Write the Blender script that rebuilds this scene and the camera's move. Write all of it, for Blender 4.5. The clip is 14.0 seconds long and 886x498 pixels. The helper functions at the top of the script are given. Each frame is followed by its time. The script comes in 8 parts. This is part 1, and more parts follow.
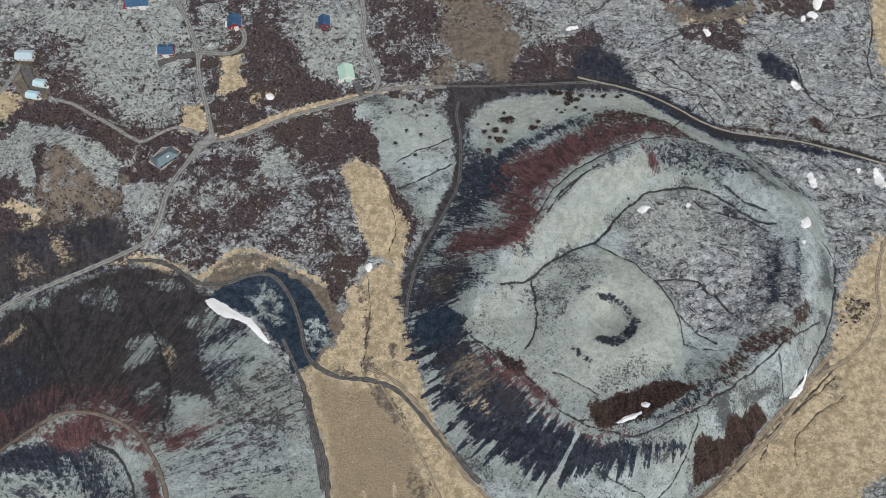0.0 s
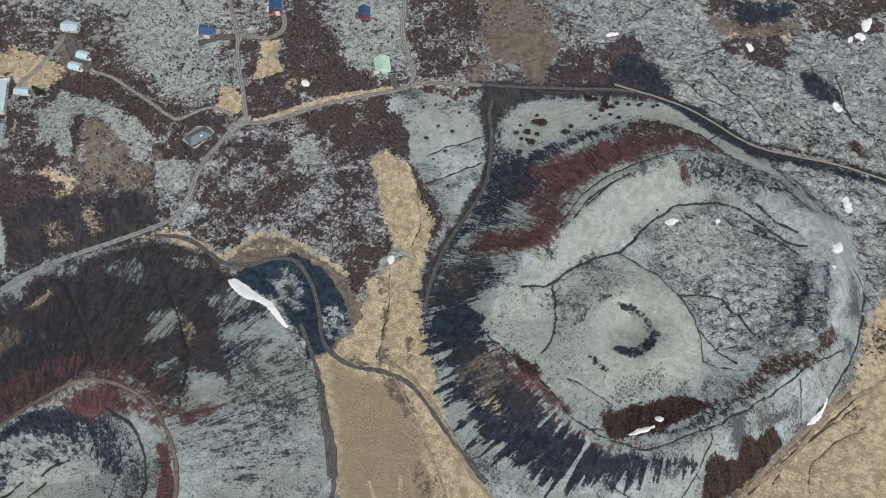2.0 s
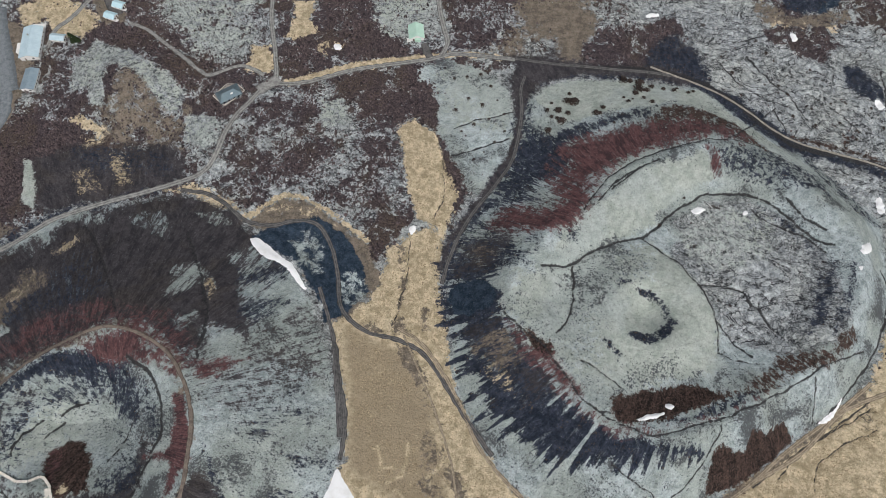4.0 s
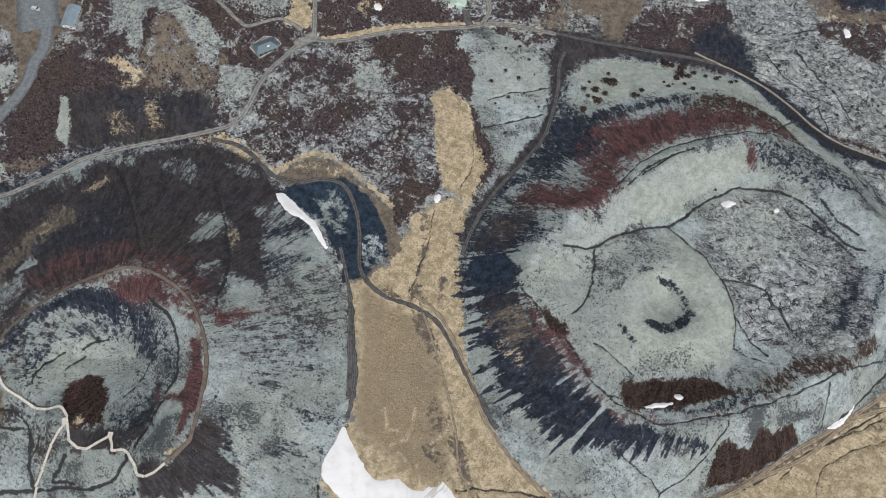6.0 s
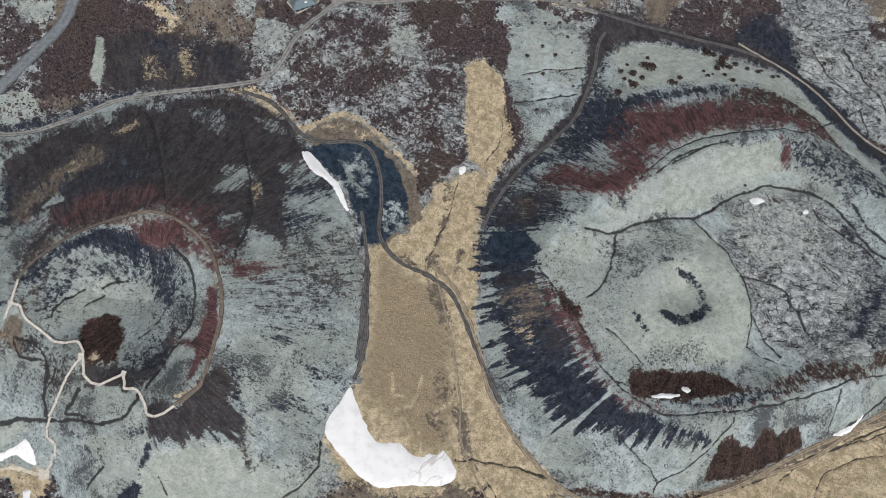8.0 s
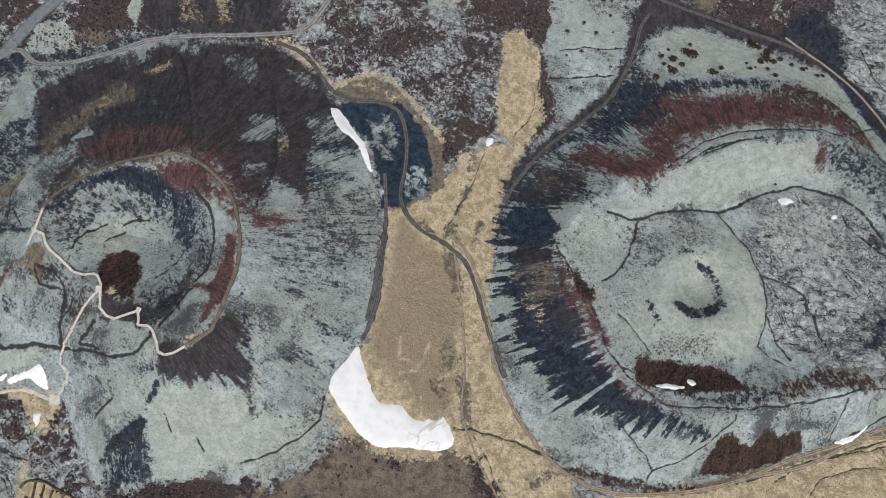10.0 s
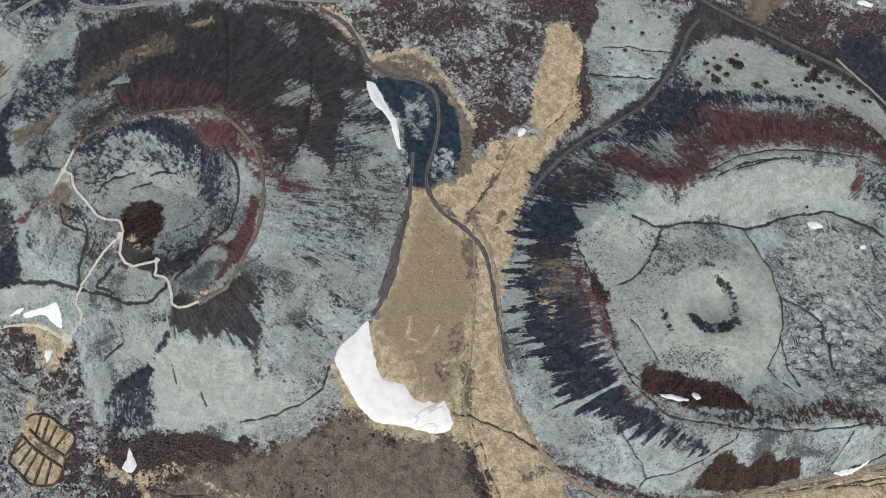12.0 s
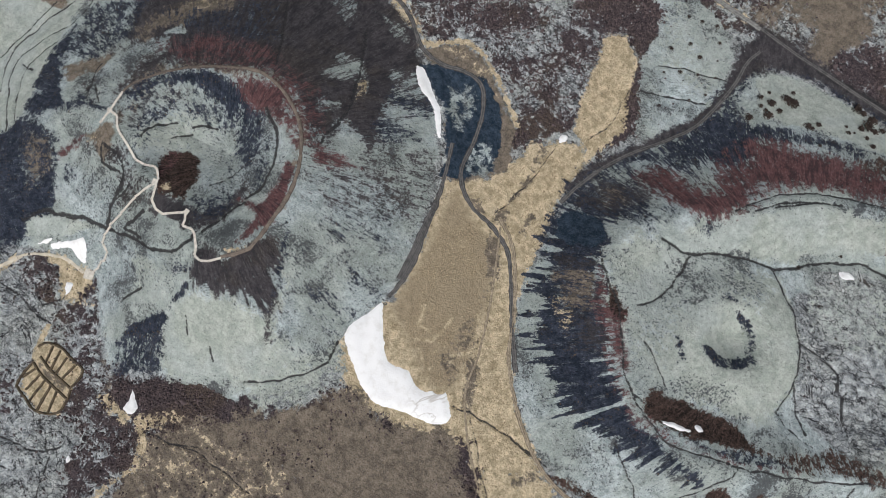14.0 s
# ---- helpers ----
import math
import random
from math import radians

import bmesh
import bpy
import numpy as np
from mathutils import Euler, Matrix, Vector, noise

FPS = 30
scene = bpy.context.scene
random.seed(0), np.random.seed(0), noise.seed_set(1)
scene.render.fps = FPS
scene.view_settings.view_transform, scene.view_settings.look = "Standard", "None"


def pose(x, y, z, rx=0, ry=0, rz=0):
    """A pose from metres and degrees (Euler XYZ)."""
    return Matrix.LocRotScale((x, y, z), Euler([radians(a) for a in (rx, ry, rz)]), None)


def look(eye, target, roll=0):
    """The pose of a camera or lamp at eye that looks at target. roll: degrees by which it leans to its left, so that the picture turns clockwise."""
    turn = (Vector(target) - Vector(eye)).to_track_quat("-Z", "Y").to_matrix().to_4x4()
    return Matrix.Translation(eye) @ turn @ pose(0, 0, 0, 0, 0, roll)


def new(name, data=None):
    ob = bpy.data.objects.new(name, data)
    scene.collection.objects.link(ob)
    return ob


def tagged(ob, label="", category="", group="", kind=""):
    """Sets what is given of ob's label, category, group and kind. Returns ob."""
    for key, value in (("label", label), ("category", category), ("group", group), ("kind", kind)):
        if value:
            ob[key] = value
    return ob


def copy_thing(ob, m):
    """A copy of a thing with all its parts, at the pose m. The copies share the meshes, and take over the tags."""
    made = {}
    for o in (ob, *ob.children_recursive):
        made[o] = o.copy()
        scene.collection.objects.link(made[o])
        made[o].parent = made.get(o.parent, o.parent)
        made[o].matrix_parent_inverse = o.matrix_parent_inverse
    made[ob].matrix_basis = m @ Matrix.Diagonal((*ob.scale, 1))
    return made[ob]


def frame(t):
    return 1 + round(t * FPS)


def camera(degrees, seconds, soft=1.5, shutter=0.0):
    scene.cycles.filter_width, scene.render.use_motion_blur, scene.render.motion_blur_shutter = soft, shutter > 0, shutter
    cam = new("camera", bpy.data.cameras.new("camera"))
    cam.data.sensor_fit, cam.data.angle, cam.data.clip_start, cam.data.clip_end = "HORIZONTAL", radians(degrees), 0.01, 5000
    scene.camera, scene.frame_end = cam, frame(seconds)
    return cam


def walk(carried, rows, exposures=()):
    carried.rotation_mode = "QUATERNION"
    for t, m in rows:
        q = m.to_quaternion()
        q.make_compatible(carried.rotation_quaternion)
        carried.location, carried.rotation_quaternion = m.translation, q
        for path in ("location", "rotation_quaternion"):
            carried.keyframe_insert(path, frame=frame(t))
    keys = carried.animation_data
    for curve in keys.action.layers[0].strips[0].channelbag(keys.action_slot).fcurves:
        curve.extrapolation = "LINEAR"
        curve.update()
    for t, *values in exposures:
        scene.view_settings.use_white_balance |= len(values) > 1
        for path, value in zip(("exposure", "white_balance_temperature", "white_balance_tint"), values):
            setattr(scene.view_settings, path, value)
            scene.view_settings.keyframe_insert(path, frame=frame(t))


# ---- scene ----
EXPOSURE = [(0.0, -0.14), (14.0, -0.14)]
cam = camera(70.21, 14.0, soft=0.8)
# seconds, place, tilt from straight down, heading
PATH = [
    (0, 1.04, 0.23, 314.95, 23.298, 0.105),
    (0.5, 0.89, 0.27, 314.99, 23.281, 1.426),
    (1, 0.35, 0.27, 315.01, 23.263, 2.641),
    (1.5, -0.19, 0.21, 314.73, 23.268, 3.762),
    (2, -0.54, -0.16, 314.47, 23.116, 4.745),
    (2.5, -0.91, -0.66, 314.28, 22.780, 5.595),
    (3, -1.42, -1.05, 314.14, 22.178, 6.553),
    (5.5, -3.31, -1.41, 314.14, 18.775, 13.053),
    (6, -3.48, -1.87, 313.81, 18.188, 14.316),
    (6.5, -3.71, -2.36, 313.66, 17.647, 15.557),
    (7, -3.93, -2.78, 313.42, 17.077, 16.861),
    (7.5, -4.12, -3.26, 313.11, 16.507, 18.217),
    (8, -4.13, -3.70, 312.87, 15.907, 19.590),
    (10.5, -4.72, -5.79, 311.84, 12.815, 26.786),
    (11, -5.07, -5.93, 311.62, 12.335, 28.277),
    (11.5, -5.52, -5.90, 311.54, 12.117, 30.109),
    (12, -5.93, -5.85, 311.49, 11.922, 31.992),
    (12.5, -6.25, -5.99, 311.35, 11.754, 34.247),
    (13, -6.53, -6.48, 311.23, 11.645, 36.578),
    (13.5, -6.78, -7.16, 311.15, 11.559, 38.748),
    (14, -6.98, -7.85, 311.06, 11.419, 40.842),
]
walk(cam, [(t, pose(x, y, z, tilt, 0, turn)) for t, x, y, z, tilt, turn in PATH], EXPOSURE)

# ---- light ----
world = bpy.data.worlds.new("overcast_sky")
scene.world = world
world.use_nodes = True
sky = world.node_tree.nodes.new("ShaderNodeTexSky")
sky.sky_type, sky.sun_disc = "NISHITA", False
sky.sun_elevation, sky.sun_rotation = radians(48), radians(150)
sky.air_density, sky.dust_density, sky.ozone_density = 1.0, 4.0, 1.0
pale = world.node_tree.nodes.new("ShaderNodeHueSaturation")
pale.inputs["Saturation"].default_value = 0.35
world.node_tree.links.new(sky.outputs[0], pale.inputs["Color"])
world.node_tree.links.new(pale.outputs[0], world.node_tree.nodes["Background"].inputs["Color"])
world.node_tree.nodes["Background"].inputs["Strength"].default_value = 0.115
lamp = bpy.data.lights.new("sun", "SUN")
lamp.energy, lamp.angle, lamp.color = 1.9, radians(12), (1.0, 0.97, 0.93)
new("sun", lamp).matrix_world = look((0, 0, 900), (-260, 450, 0))

# ---- materials ----


class Nodes:
    """A short way to write a node tree."""

    def __init__(self, name):
        self.mat = bpy.data.materials.new(name)
        self.mat.use_nodes = True
        self.tree = self.mat.node_tree
        self.bsdf = self.tree.nodes["Principled BSDF"]
        self.bsdf.inputs["Specular IOR Level"].default_value = 0.25

    def put(self, socket, value):
        if isinstance(value, bpy.types.NodeSocket):
            self.tree.links.new(value, socket)
        else:
            socket.default_value = value

    def math(self, op, a, b=0.0, c=0.0, clamp=False):
        n = self.tree.nodes.new("ShaderNodeMath")
        n.operation, n.use_clamp = op, clamp
        for s, v in zip(n.inputs, (a, b, c)):
            self.put(s, v)
        return n.outputs[0]

    def vec(self, op, a, b=(0, 0, 0)):
        n = self.tree.nodes.new("ShaderNodeVectorMath")
        n.operation = op
        self.put(n.inputs[0], a)
        if op == "SCALE":
            self.put(n.inputs["Scale"], b)
        else:
            self.put(n.inputs[1], b)
        return n.outputs["Value"] if op in ("LENGTH", "DOT_PRODUCT") else n.outputs[0]

    def position(self):
        return self.tree.nodes.new("ShaderNodeNewGeometry").outputs["Position"]

    def noise(self, vector, scale, detail=4.0, rough=0.6, distort=0.0):
        n = self.tree.nodes.new("ShaderNodeTexNoise")
        self.put(n.inputs["Vector"], vector)
        n.inputs["Scale"].default_value, n.inputs["Detail"].default_value = scale, detail
        n.inputs["Roughness"].default_value, n.inputs["Distortion"].default_value = rough, distort
        return n.outputs["Fac"]

    def voronoi(self, vector, scale, feature="DISTANCE_TO_EDGE", out="Distance"):
        n = self.tree.nodes.new("ShaderNodeTexVoronoi")
        n.feature = feature
        self.put(n.inputs["Vector"], vector)
        n.inputs["Scale"].default_value = scale
        return n.outputs[out]

    def ramp(self, value, low, high, a=0.0, b=1.0):
        n = self.tree.nodes.new("ShaderNodeMapRange")
        n.interpolation_type = "SMOOTHSTEP"
        self.put(n.inputs[0], value)
        for k, v in zip((1, 2, 3, 4), (low, high, a, b)):
            n.inputs[k].default_value = v
        return n.outputs[0]

    def mix(self, fac, a, b, blend="MIX"):
        n = self.tree.nodes.new("ShaderNodeMix")
        n.data_type, n.blend_type = "RGBA", blend
        self.put(n.inputs[0], fac)
        for s, v in ((n.inputs[6], a), (n.inputs[7], b)):
            self.put(s, (*v, 1.0) if isinstance(v, tuple) and len(v) == 3 else v)
        return n.outputs[2]

    def attribute(self, name):
        n = self.tree.nodes.new("ShaderNodeAttribute")
        n.attribute_name = name
        return n

    def channels(self, name):
        a = self.attribute(name)
        s = self.tree.nodes.new("ShaderNodeSeparateColor")
        self.tree.links.new(a.outputs["Color"], s.inputs[0])
        return (*s.outputs, a.outputs["Alpha"])

    def finish(self, color, rough=0.9, height=None, depth=0.1, strength=0.6):
        self.put(self.bsdf.inputs["Base Color"], (*color, 1.0) if isinstance(color, tuple) and len(color) == 3 else color)
        self.put(self.bsdf.inputs["Roughness"], rough)
        if height is not None:
            b = self.tree.nodes.new("ShaderNodeBump")
            b.inputs["Distance"].default_value, b.inputs["Strength"].default_value = depth, strength
            self.put(b.inputs["Height"], height)
            self.tree.links.new(b.outputs[0], self.bsdf.inputs["Normal"])
        return self.mat


def plain(name, low, high, rough=0.85, scale=2.0, depth=0.02, metal=0.0):
    """A surface that varies between two colours, with a fine grain."""
    n = Nodes(name)
    p = n.tree.nodes.new("ShaderNodeTexCoord").outputs["Object"]
    big, fine = n.noise(p, scale * 0.25, 3), n.noise(p, scale * 3, 5)
    f = n.ramp(n.math("ADD", n.math("MULTIPLY", big, 0.6), n.math("MULTIPLY", fine, 0.4)), 0.35, 0.65)
    n.bsdf.inputs["Metallic"].default_value = metal
    return n.finish(n.mix(f, low, high), rough, fine, depth, 0.5)


def ground_material():
    n = Nodes("volcanic_ground")
    p = n.position()
    flat = n.vec("MULTIPLY", p, (1, 1, 0.35))
    moss, dark, red, grass = n.channels("cover_a")
    heath, wet, dirt, rust = n.channels("cover_b")
    sage, crack, streaky, straw = n.channels("cover_c")
    ash, stippled = n.channels("cover_d")[:2]

    def shifted(dx, dy):
        return n.vec("ADD", flat, (dx, dy, 0))

    def both(a, b, share=0.5):
        """Two grains laid together, as strong as either."""
        k = 1 / math.hypot(share, 1 - share)
        s = n.math("ADD", n.math("MULTIPLY", a, k * (1 - share)), n.math("MULTIPLY", b, k * share))
        return n.math("SUBTRACT", s, 0.5 * (k - 1))

    # grain shared by the covers, from broad stains to single stones
    grit = n.noise(shifted(17, 5), 2.6, 3, 0.7)
    fine = n.noise(flat, 1.1, 5, 0.78)
    mid = n.noise(flat, 0.30, 6, 0.72)
    wide = n.noise(flat, 0.03, 3, 0.55)
    broad = n.noise(shifted(61, 23), 0.045, 5, 0.6, 0.5)
    patch = n.noise(flat, 0.13, 8, 0.74, 0.4)
    clump = n.noise(shifted(91, 13), 0.21, 8, 0.76, 0.4)
    tuft = n.noise(shifted(40, 71), 0.42, 6, 0.75, 0.3)
    spot = n.noise(shifted(11, 47), 0.75, 4, 0.65, 0.3)
    pepper = n.noise(shifted(33, 61), 1.05, 3, 0.6, 0.4)
    salt = n.noise(shifted(3, 161), 1.5, 3, 0.6)

    def radial(centre, across, along):
        d = n.vec("MULTIPLY", n.vec("SUBTRACT", p, (*centre, 0)), (1, 1, 0))
        r = n.vec("LENGTH", d)
        c = n.tree.nodes.new("ShaderNodeCombineXYZ")
        n.put(c.inputs[2], n.math("MULTIPLY", r, along))
        return n.vec("ADD", n.vec("SCALE", n.vec("NORMALIZE", d), across), c.outputs[0])

    side = n.math("GREATER_THAN", n.vec("DOT_PRODUCT", p, (1.0, 0.35, 0)), -18.0)

    def downhill(across, along, detail, rough, distort):
        """Streaks that run down the flanks of whichever cone is nearer."""
        pick = n.tree.nodes.new("ShaderNodeMix")
        pick.data_type = "VECTOR"
        n.put(pick.inputs[0], side)
        n.put(pick.inputs[4], radial(A_CENTRE, across, along))
        n.put(pick.inputs[5], radial(B_CENTRE, across, along))
        return n.noise(pick.outputs[1], 1.0, detail, rough, distort)

    streak = downhill(24.0, 0.07, 8, 0.72, 0.25)
    thread = downhill(75.0, 0.16, 5, 0.7, 0.2)
    scale = downhill(14.0, 0.34, 6, 0.72, 0.5)  # ripples that follow the contours
    lines = both(streak, thread, 0.45)
    blendn = n.tree.nodes.new("ShaderNodeMix")
    n.put(blendn.inputs[0], streaky)
    n.put(blendn.inputs[2], both(both(tuft, patch, 0.4), fine, 0.35))
    n.put(blendn.inputs[3], both(both(lines, tuft, 0.3), fine, 0.25))
    edge = blendn.outputs[0]

    def cover(amount, rough=edge, amp=5.0, soft=0.22):
        s = n.math("ADD", amount, n.math("MULTIPLY", n.math("SUBTRACT", rough, 0.5), amp))
        s = n.math("ADD", s, n.math("ADD", n.ramp(amount, 0.0, 0.16, -0.8, 0.0), n.ramp(amount, 0.84, 1.0, 0.0, 0.5)))
        return n.ramp(s, 0.5 - soft, 0.5 + soft)

    def tone(a, b, f=mid, low=0.38, high=0.62):
        return n.mix(n.ramp(f, low, high), a, b)

    def speckle(c, amount, f=fine):
        """Darkens and lightens with the grain."""
        g = n.ramp(f, 0.3, 0.7, 1 - amount, 1 + amount)
        v = n.tree.nodes.new("ShaderNodeCombineColor")
        for s in v.inputs[:3]:
            n.put(s, g)
        return n.mix(1.0, c, v.outputs[0], "MULTIPLY")

    def ridge(f, low, high, top=1.0):
        """Thin lines where a noise crosses its middle."""
        return n.ramp(n.math("ABSOLUTE", n.math("SUBTRACT", f, 0.5)), low, high, top, 0.0)

    # moss-grown block lava: pale crusts, long slanting crevices, small dark pits and brown bushes
    slant = n.tree.nodes.new("ShaderNodeMapping")
    n.put(slant.inputs["Vector"], flat)
    slant.inputs["Rotation"].default_value = (0, 0, radians(32))
    slant.inputs["Scale"].default_value = (0.8, 1.3, 1.0)
    long_fold = n.noise(slant.outputs[0], 0.085, 7, 0.68, 0.6)
    short_fold = n.noise(n.vec("ADD", slant.outputs[0], (7, 3, 0)), 0.30, 5, 0.66, 0.5)
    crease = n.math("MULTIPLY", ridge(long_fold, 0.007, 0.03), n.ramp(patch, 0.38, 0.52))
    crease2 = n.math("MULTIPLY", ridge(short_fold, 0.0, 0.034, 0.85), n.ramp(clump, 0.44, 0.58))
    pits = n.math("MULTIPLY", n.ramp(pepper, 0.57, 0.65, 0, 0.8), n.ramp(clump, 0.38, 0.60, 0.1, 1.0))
    wobble = n.tree.nodes.new("ShaderNodeTexNoise")
    n.put(wobble.inputs["Vector"], flat)
    wobble.inputs["Scale"].default_value, wobble.inputs["Detail"].default_value = 0.5, 3.0
    bent = n.vec("ADD", flat, n.vec("SCALE", wobble.outputs["Color"], 2.2))
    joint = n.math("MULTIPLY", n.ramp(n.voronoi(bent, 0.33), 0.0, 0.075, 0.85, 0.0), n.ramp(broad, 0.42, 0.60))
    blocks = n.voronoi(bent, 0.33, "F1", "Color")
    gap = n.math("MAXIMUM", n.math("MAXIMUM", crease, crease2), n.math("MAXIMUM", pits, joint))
    lava = tone((0.20, 0.224, 0.243), (0.50, 0.535, 0.55), both(mid, tuft, 0.5), 0.34, 0.62)
    lava = n.mix(n.ramp(wide, 0.42, 0.62, 0, 0.55), lava, tone((0.308, 0.336, 0.325), (0.513, 0.536, 0.507), mid))
    lava = n.mix(n.ramp(salt, 0.57, 0.67, 0, 0.45), speckle(lava, 0.32), (0.52, 0.545, 0.55))
    shade = n.tree.nodes.new("ShaderNodeSeparateColor")
    n.put(shade.inputs[0], blocks)
    lava = speckle(lava, 0.14, shade.outputs[0])
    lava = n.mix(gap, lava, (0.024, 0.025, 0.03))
    bush = n.noise(shifted(151, 9), 0.16, 4, 0.55, 0.2)
    lava = n.mix(n.ramp(bush, 0.665, 0.69, 0, 0.9), lava, speckle((0.055, 0.043, 0.04, 1.0), 0.5))
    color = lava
    # pale sage moss
    hue = tone((0.35, 0.395, 0.36), (0.50, 0.545, 0.505), both(mid, patch, 0.5))
    hue = n.mix(n.ramp(wide, 0.45, 0.6, 0, 0.5), hue, tone((0.36, 0.415, 0.415), (0.53, 0.59, 0.59), scale))
    hue = n.mix(n.ramp(pepper, 0.62, 0.68, 0, 0.5), speckle(hue, 0.16), (0.13, 0.14, 0.10))
    color = n.mix(cover(sage), color, hue)
    # grey-blue moss with worn patches and dark stipple
    mossy = tone((0.245, 0.298, 0.306), (0.52, 0.592, 0.61), both(mid, edge, 0.5), 0.34, 0.60)
    mossy = n.mix(n.ramp(wide, 0.40, 0.58, 0, 0.7), mossy, tone((0.27, 0.31, 0.283), (0.42, 0.465, 0.43), patch))
    mossy = speckle(speckle(mossy, 0.24), 0.12, grit)
    mossy = n.mix(n.ramp(salt, 0.58, 0.67, 0, 0.45), mossy, (0.50, 0.545, 0.55))
    worn = n.math("ADD", both(fine, edge, 0.5), n.math("MULTIPLY", n.math("SUBTRACT", broad, 0.5), 1.1))
    mossy = n.mix(n.ramp(worn, 0.535, 0.65, 0, 0.92), mossy, (0.07, 0.077, 0.084))
    mossy = n.mix(n.ramp(n.math("ADD", both(scale, tuft, 0.4), n.math("MULTIPLY", n.math("SUBTRACT", fine, 0.5), 0.4)), 0.60, 0.68, 0, 0.5), mossy, (0.115, 0.125, 0.13))
    color = n.mix(cover(moss), color, mossy)
    # small dark stones and clefts, in ripples along the contours
    dots = both(both(fine, pepper, 0.45), both(scale, lines, 0.5), 0.3)
    ground = n.mix(n.math("MULTIPLY", n.ramp(n.math("ADD", dots, n.math("MULTIPLY", stippled, 0.13)), 0.60, 0.69), n.ramp(stippled, 0.0, 0.12, 0.0, 0.9)), color, (0.06, 0.068, 0.082))
    color = ground
    # bare heath
    shrubs = tone((0.022, 0.018, 0.023), (0.112, 0.088, 0.096), both(fine, tuft, 0.4), 0.36, 0.66)
    shrubs = n.mix(n.ramp(wide, 0.46, 0.60, 0, 0.6), shrubs, tone((0.035, 0.027, 0.022), (0.135, 0.10, 0.075), fine))
    shrubs = n.mix(n.ramp(salt, 0.60, 0.68, 0, 0.6), shrubs, (0.19, 0.165, 0.155))
    heathy = both(clump, n.noise(shifted(5, 77), 0.055, 4, 0.6, 0.6), 0.38)
    color = n.mix(cover(heath, heathy, 4.6, 0.10), color, shrubs)
    # trodden earth
    soil = tone((0.126, 0.106, 0.084), (0.248, 0.208, 0.166), both(mid, patch, 0.5))
    soil = n.mix(n.ramp(salt, 0.55, 0.66, 0, 0.55), speckle(soil, 0.28), (0.28, 0.255, 0.235))
    soil = n.mix(n.ramp(pepper, 0.60, 0.69, 0, 0.6), soil, (0.06, 0.048, 0.042))
    color = n.mix(cover(dirt, both(patch, tuft, 0.4), 3.4, 0.25), color, soil)
    # dry grass
    hay = tone((0.36, 0.297, 0.195), (0.69, 0.585, 0.415), both(mid, patch, 0.45), 0.38, 0.62)
    hay = n.mix(n.ramp(spot, 0.58, 0.70, 0, 0.45), speckle(hay, 0.2), (0.25, 0.195, 0.125))
    tufts = n.mix(n.ramp(both(grit, fine, 0.4), 0.4, 0.62), (0.43, 0.355, 0.25), (0.185, 0.148, 0.10))
    tufts = n.mix(n.ramp(patch, 0.48, 0.62, 0, 0.5), tufts, speckle((0.35, 0.285, 0.195, 1.0), 0.3, grit))
    hay = n.mix(n.ramp(straw, 0.0, 1.0, 0, 0.9), hay, tufts)
    color = n.mix(cover(grass, both(patch, tuft, 0.5), 4.2, 0.16), color, hay)
    # plum-grey ash, smooth, with faint threads down the slope
    cinders = tone((0.032, 0.031, 0.037), (0.080, 0.073, 0.080), both(lines, mid, 0.4), 0.36, 0.64)
    cinders = n.mix(n.ramp(broad, 0.50, 0.64, 0, 0.45), cinders, tone((0.036, 0.031, 0.028), (0.078, 0.065, 0.054), lines))
    cinders = n.mix(n.ramp(both(thread, salt, 0.5), 0.59, 0.67, 0, 0.55), speckle(cinders, 0.22), (0.155, 0.155, 0.16))
    cinders = n.mix(n.ramp(both(thread, pepper, 0.5), 0.57, 0.65, 0, 0.6), cinders, (0.025, 0.022, 0.024))
    color = n.mix(cover(ash, edge, 5.0, 0.3), color, cinders)
    # blue-black scoria
    scoria = tone((0.013, 0.019, 0.033), (0.042, 0.051, 0.076), both(mid, thread, 0.4))
    scoria = n.mix(n.ramp(streak, 0.55, 0.66, 0, 0.45), scoria, tone((0.03, 0.03, 0.034), (0.075, 0.060, 0.052), patch))
    scoria = n.mix(n.math("MULTIPLY", n.ramp(pepper, 0.57, 0.63, 0, 0.7), n.ramp(patch, 0.52, 0.62)), scoria, (0.14, 0.095, 0.045))
    flecks = n.math("SUBTRACT", both(lines, fine, 0.4), n.math("MULTIPLY", n.math("SUBTRACT", patch, 0.5), 0.7))
    scoria = n.mix(n.ramp(flecks, 0.60, 0.68, 0, 0.5), speckle(scoria, 0.4), (0.21, 0.24, 0.255))
    color = n.mix(cover(dark, edge, 5.0, 0.2), color, scoria)
    brown = tone((0.014, 0.010, 0.009), (0.078, 0.050, 0.042), both(fine, lines, 0.5))
    brown = n.mix(n.ramp(salt, 0.60, 0.68, 0, 0.5), brown, (0.15, 0.11, 0.10))
    color = n.mix(cover(rust), color, speckle(brown, 0.4))
    cinder = tone((0.054, 0.032, 0.036), (0.142, 0.070, 0.072), both(mid, lines, 0.6))
    cinder = n.mix(n.ramp(both(thread, salt, 0.5), 0.58, 0.66, 0, 0.5), speckle(cinder, 0.3), (0.24, 0.19, 0.185))
    color = n.mix(cover(red, edge, 4.6, 0.35), color, cinder)
    pool = n.mix(n.ramp(salt, 0.58, 0.68, 0, 0.4), tone((0.010, 0.023, 0.042), (0.040, 0.062, 0.094), both(mid, fine, 0.4)), (0.13, 0.15, 0.17))
    color = n.mix(cover(wet, clump, 2.6, 0.14), color, pool)
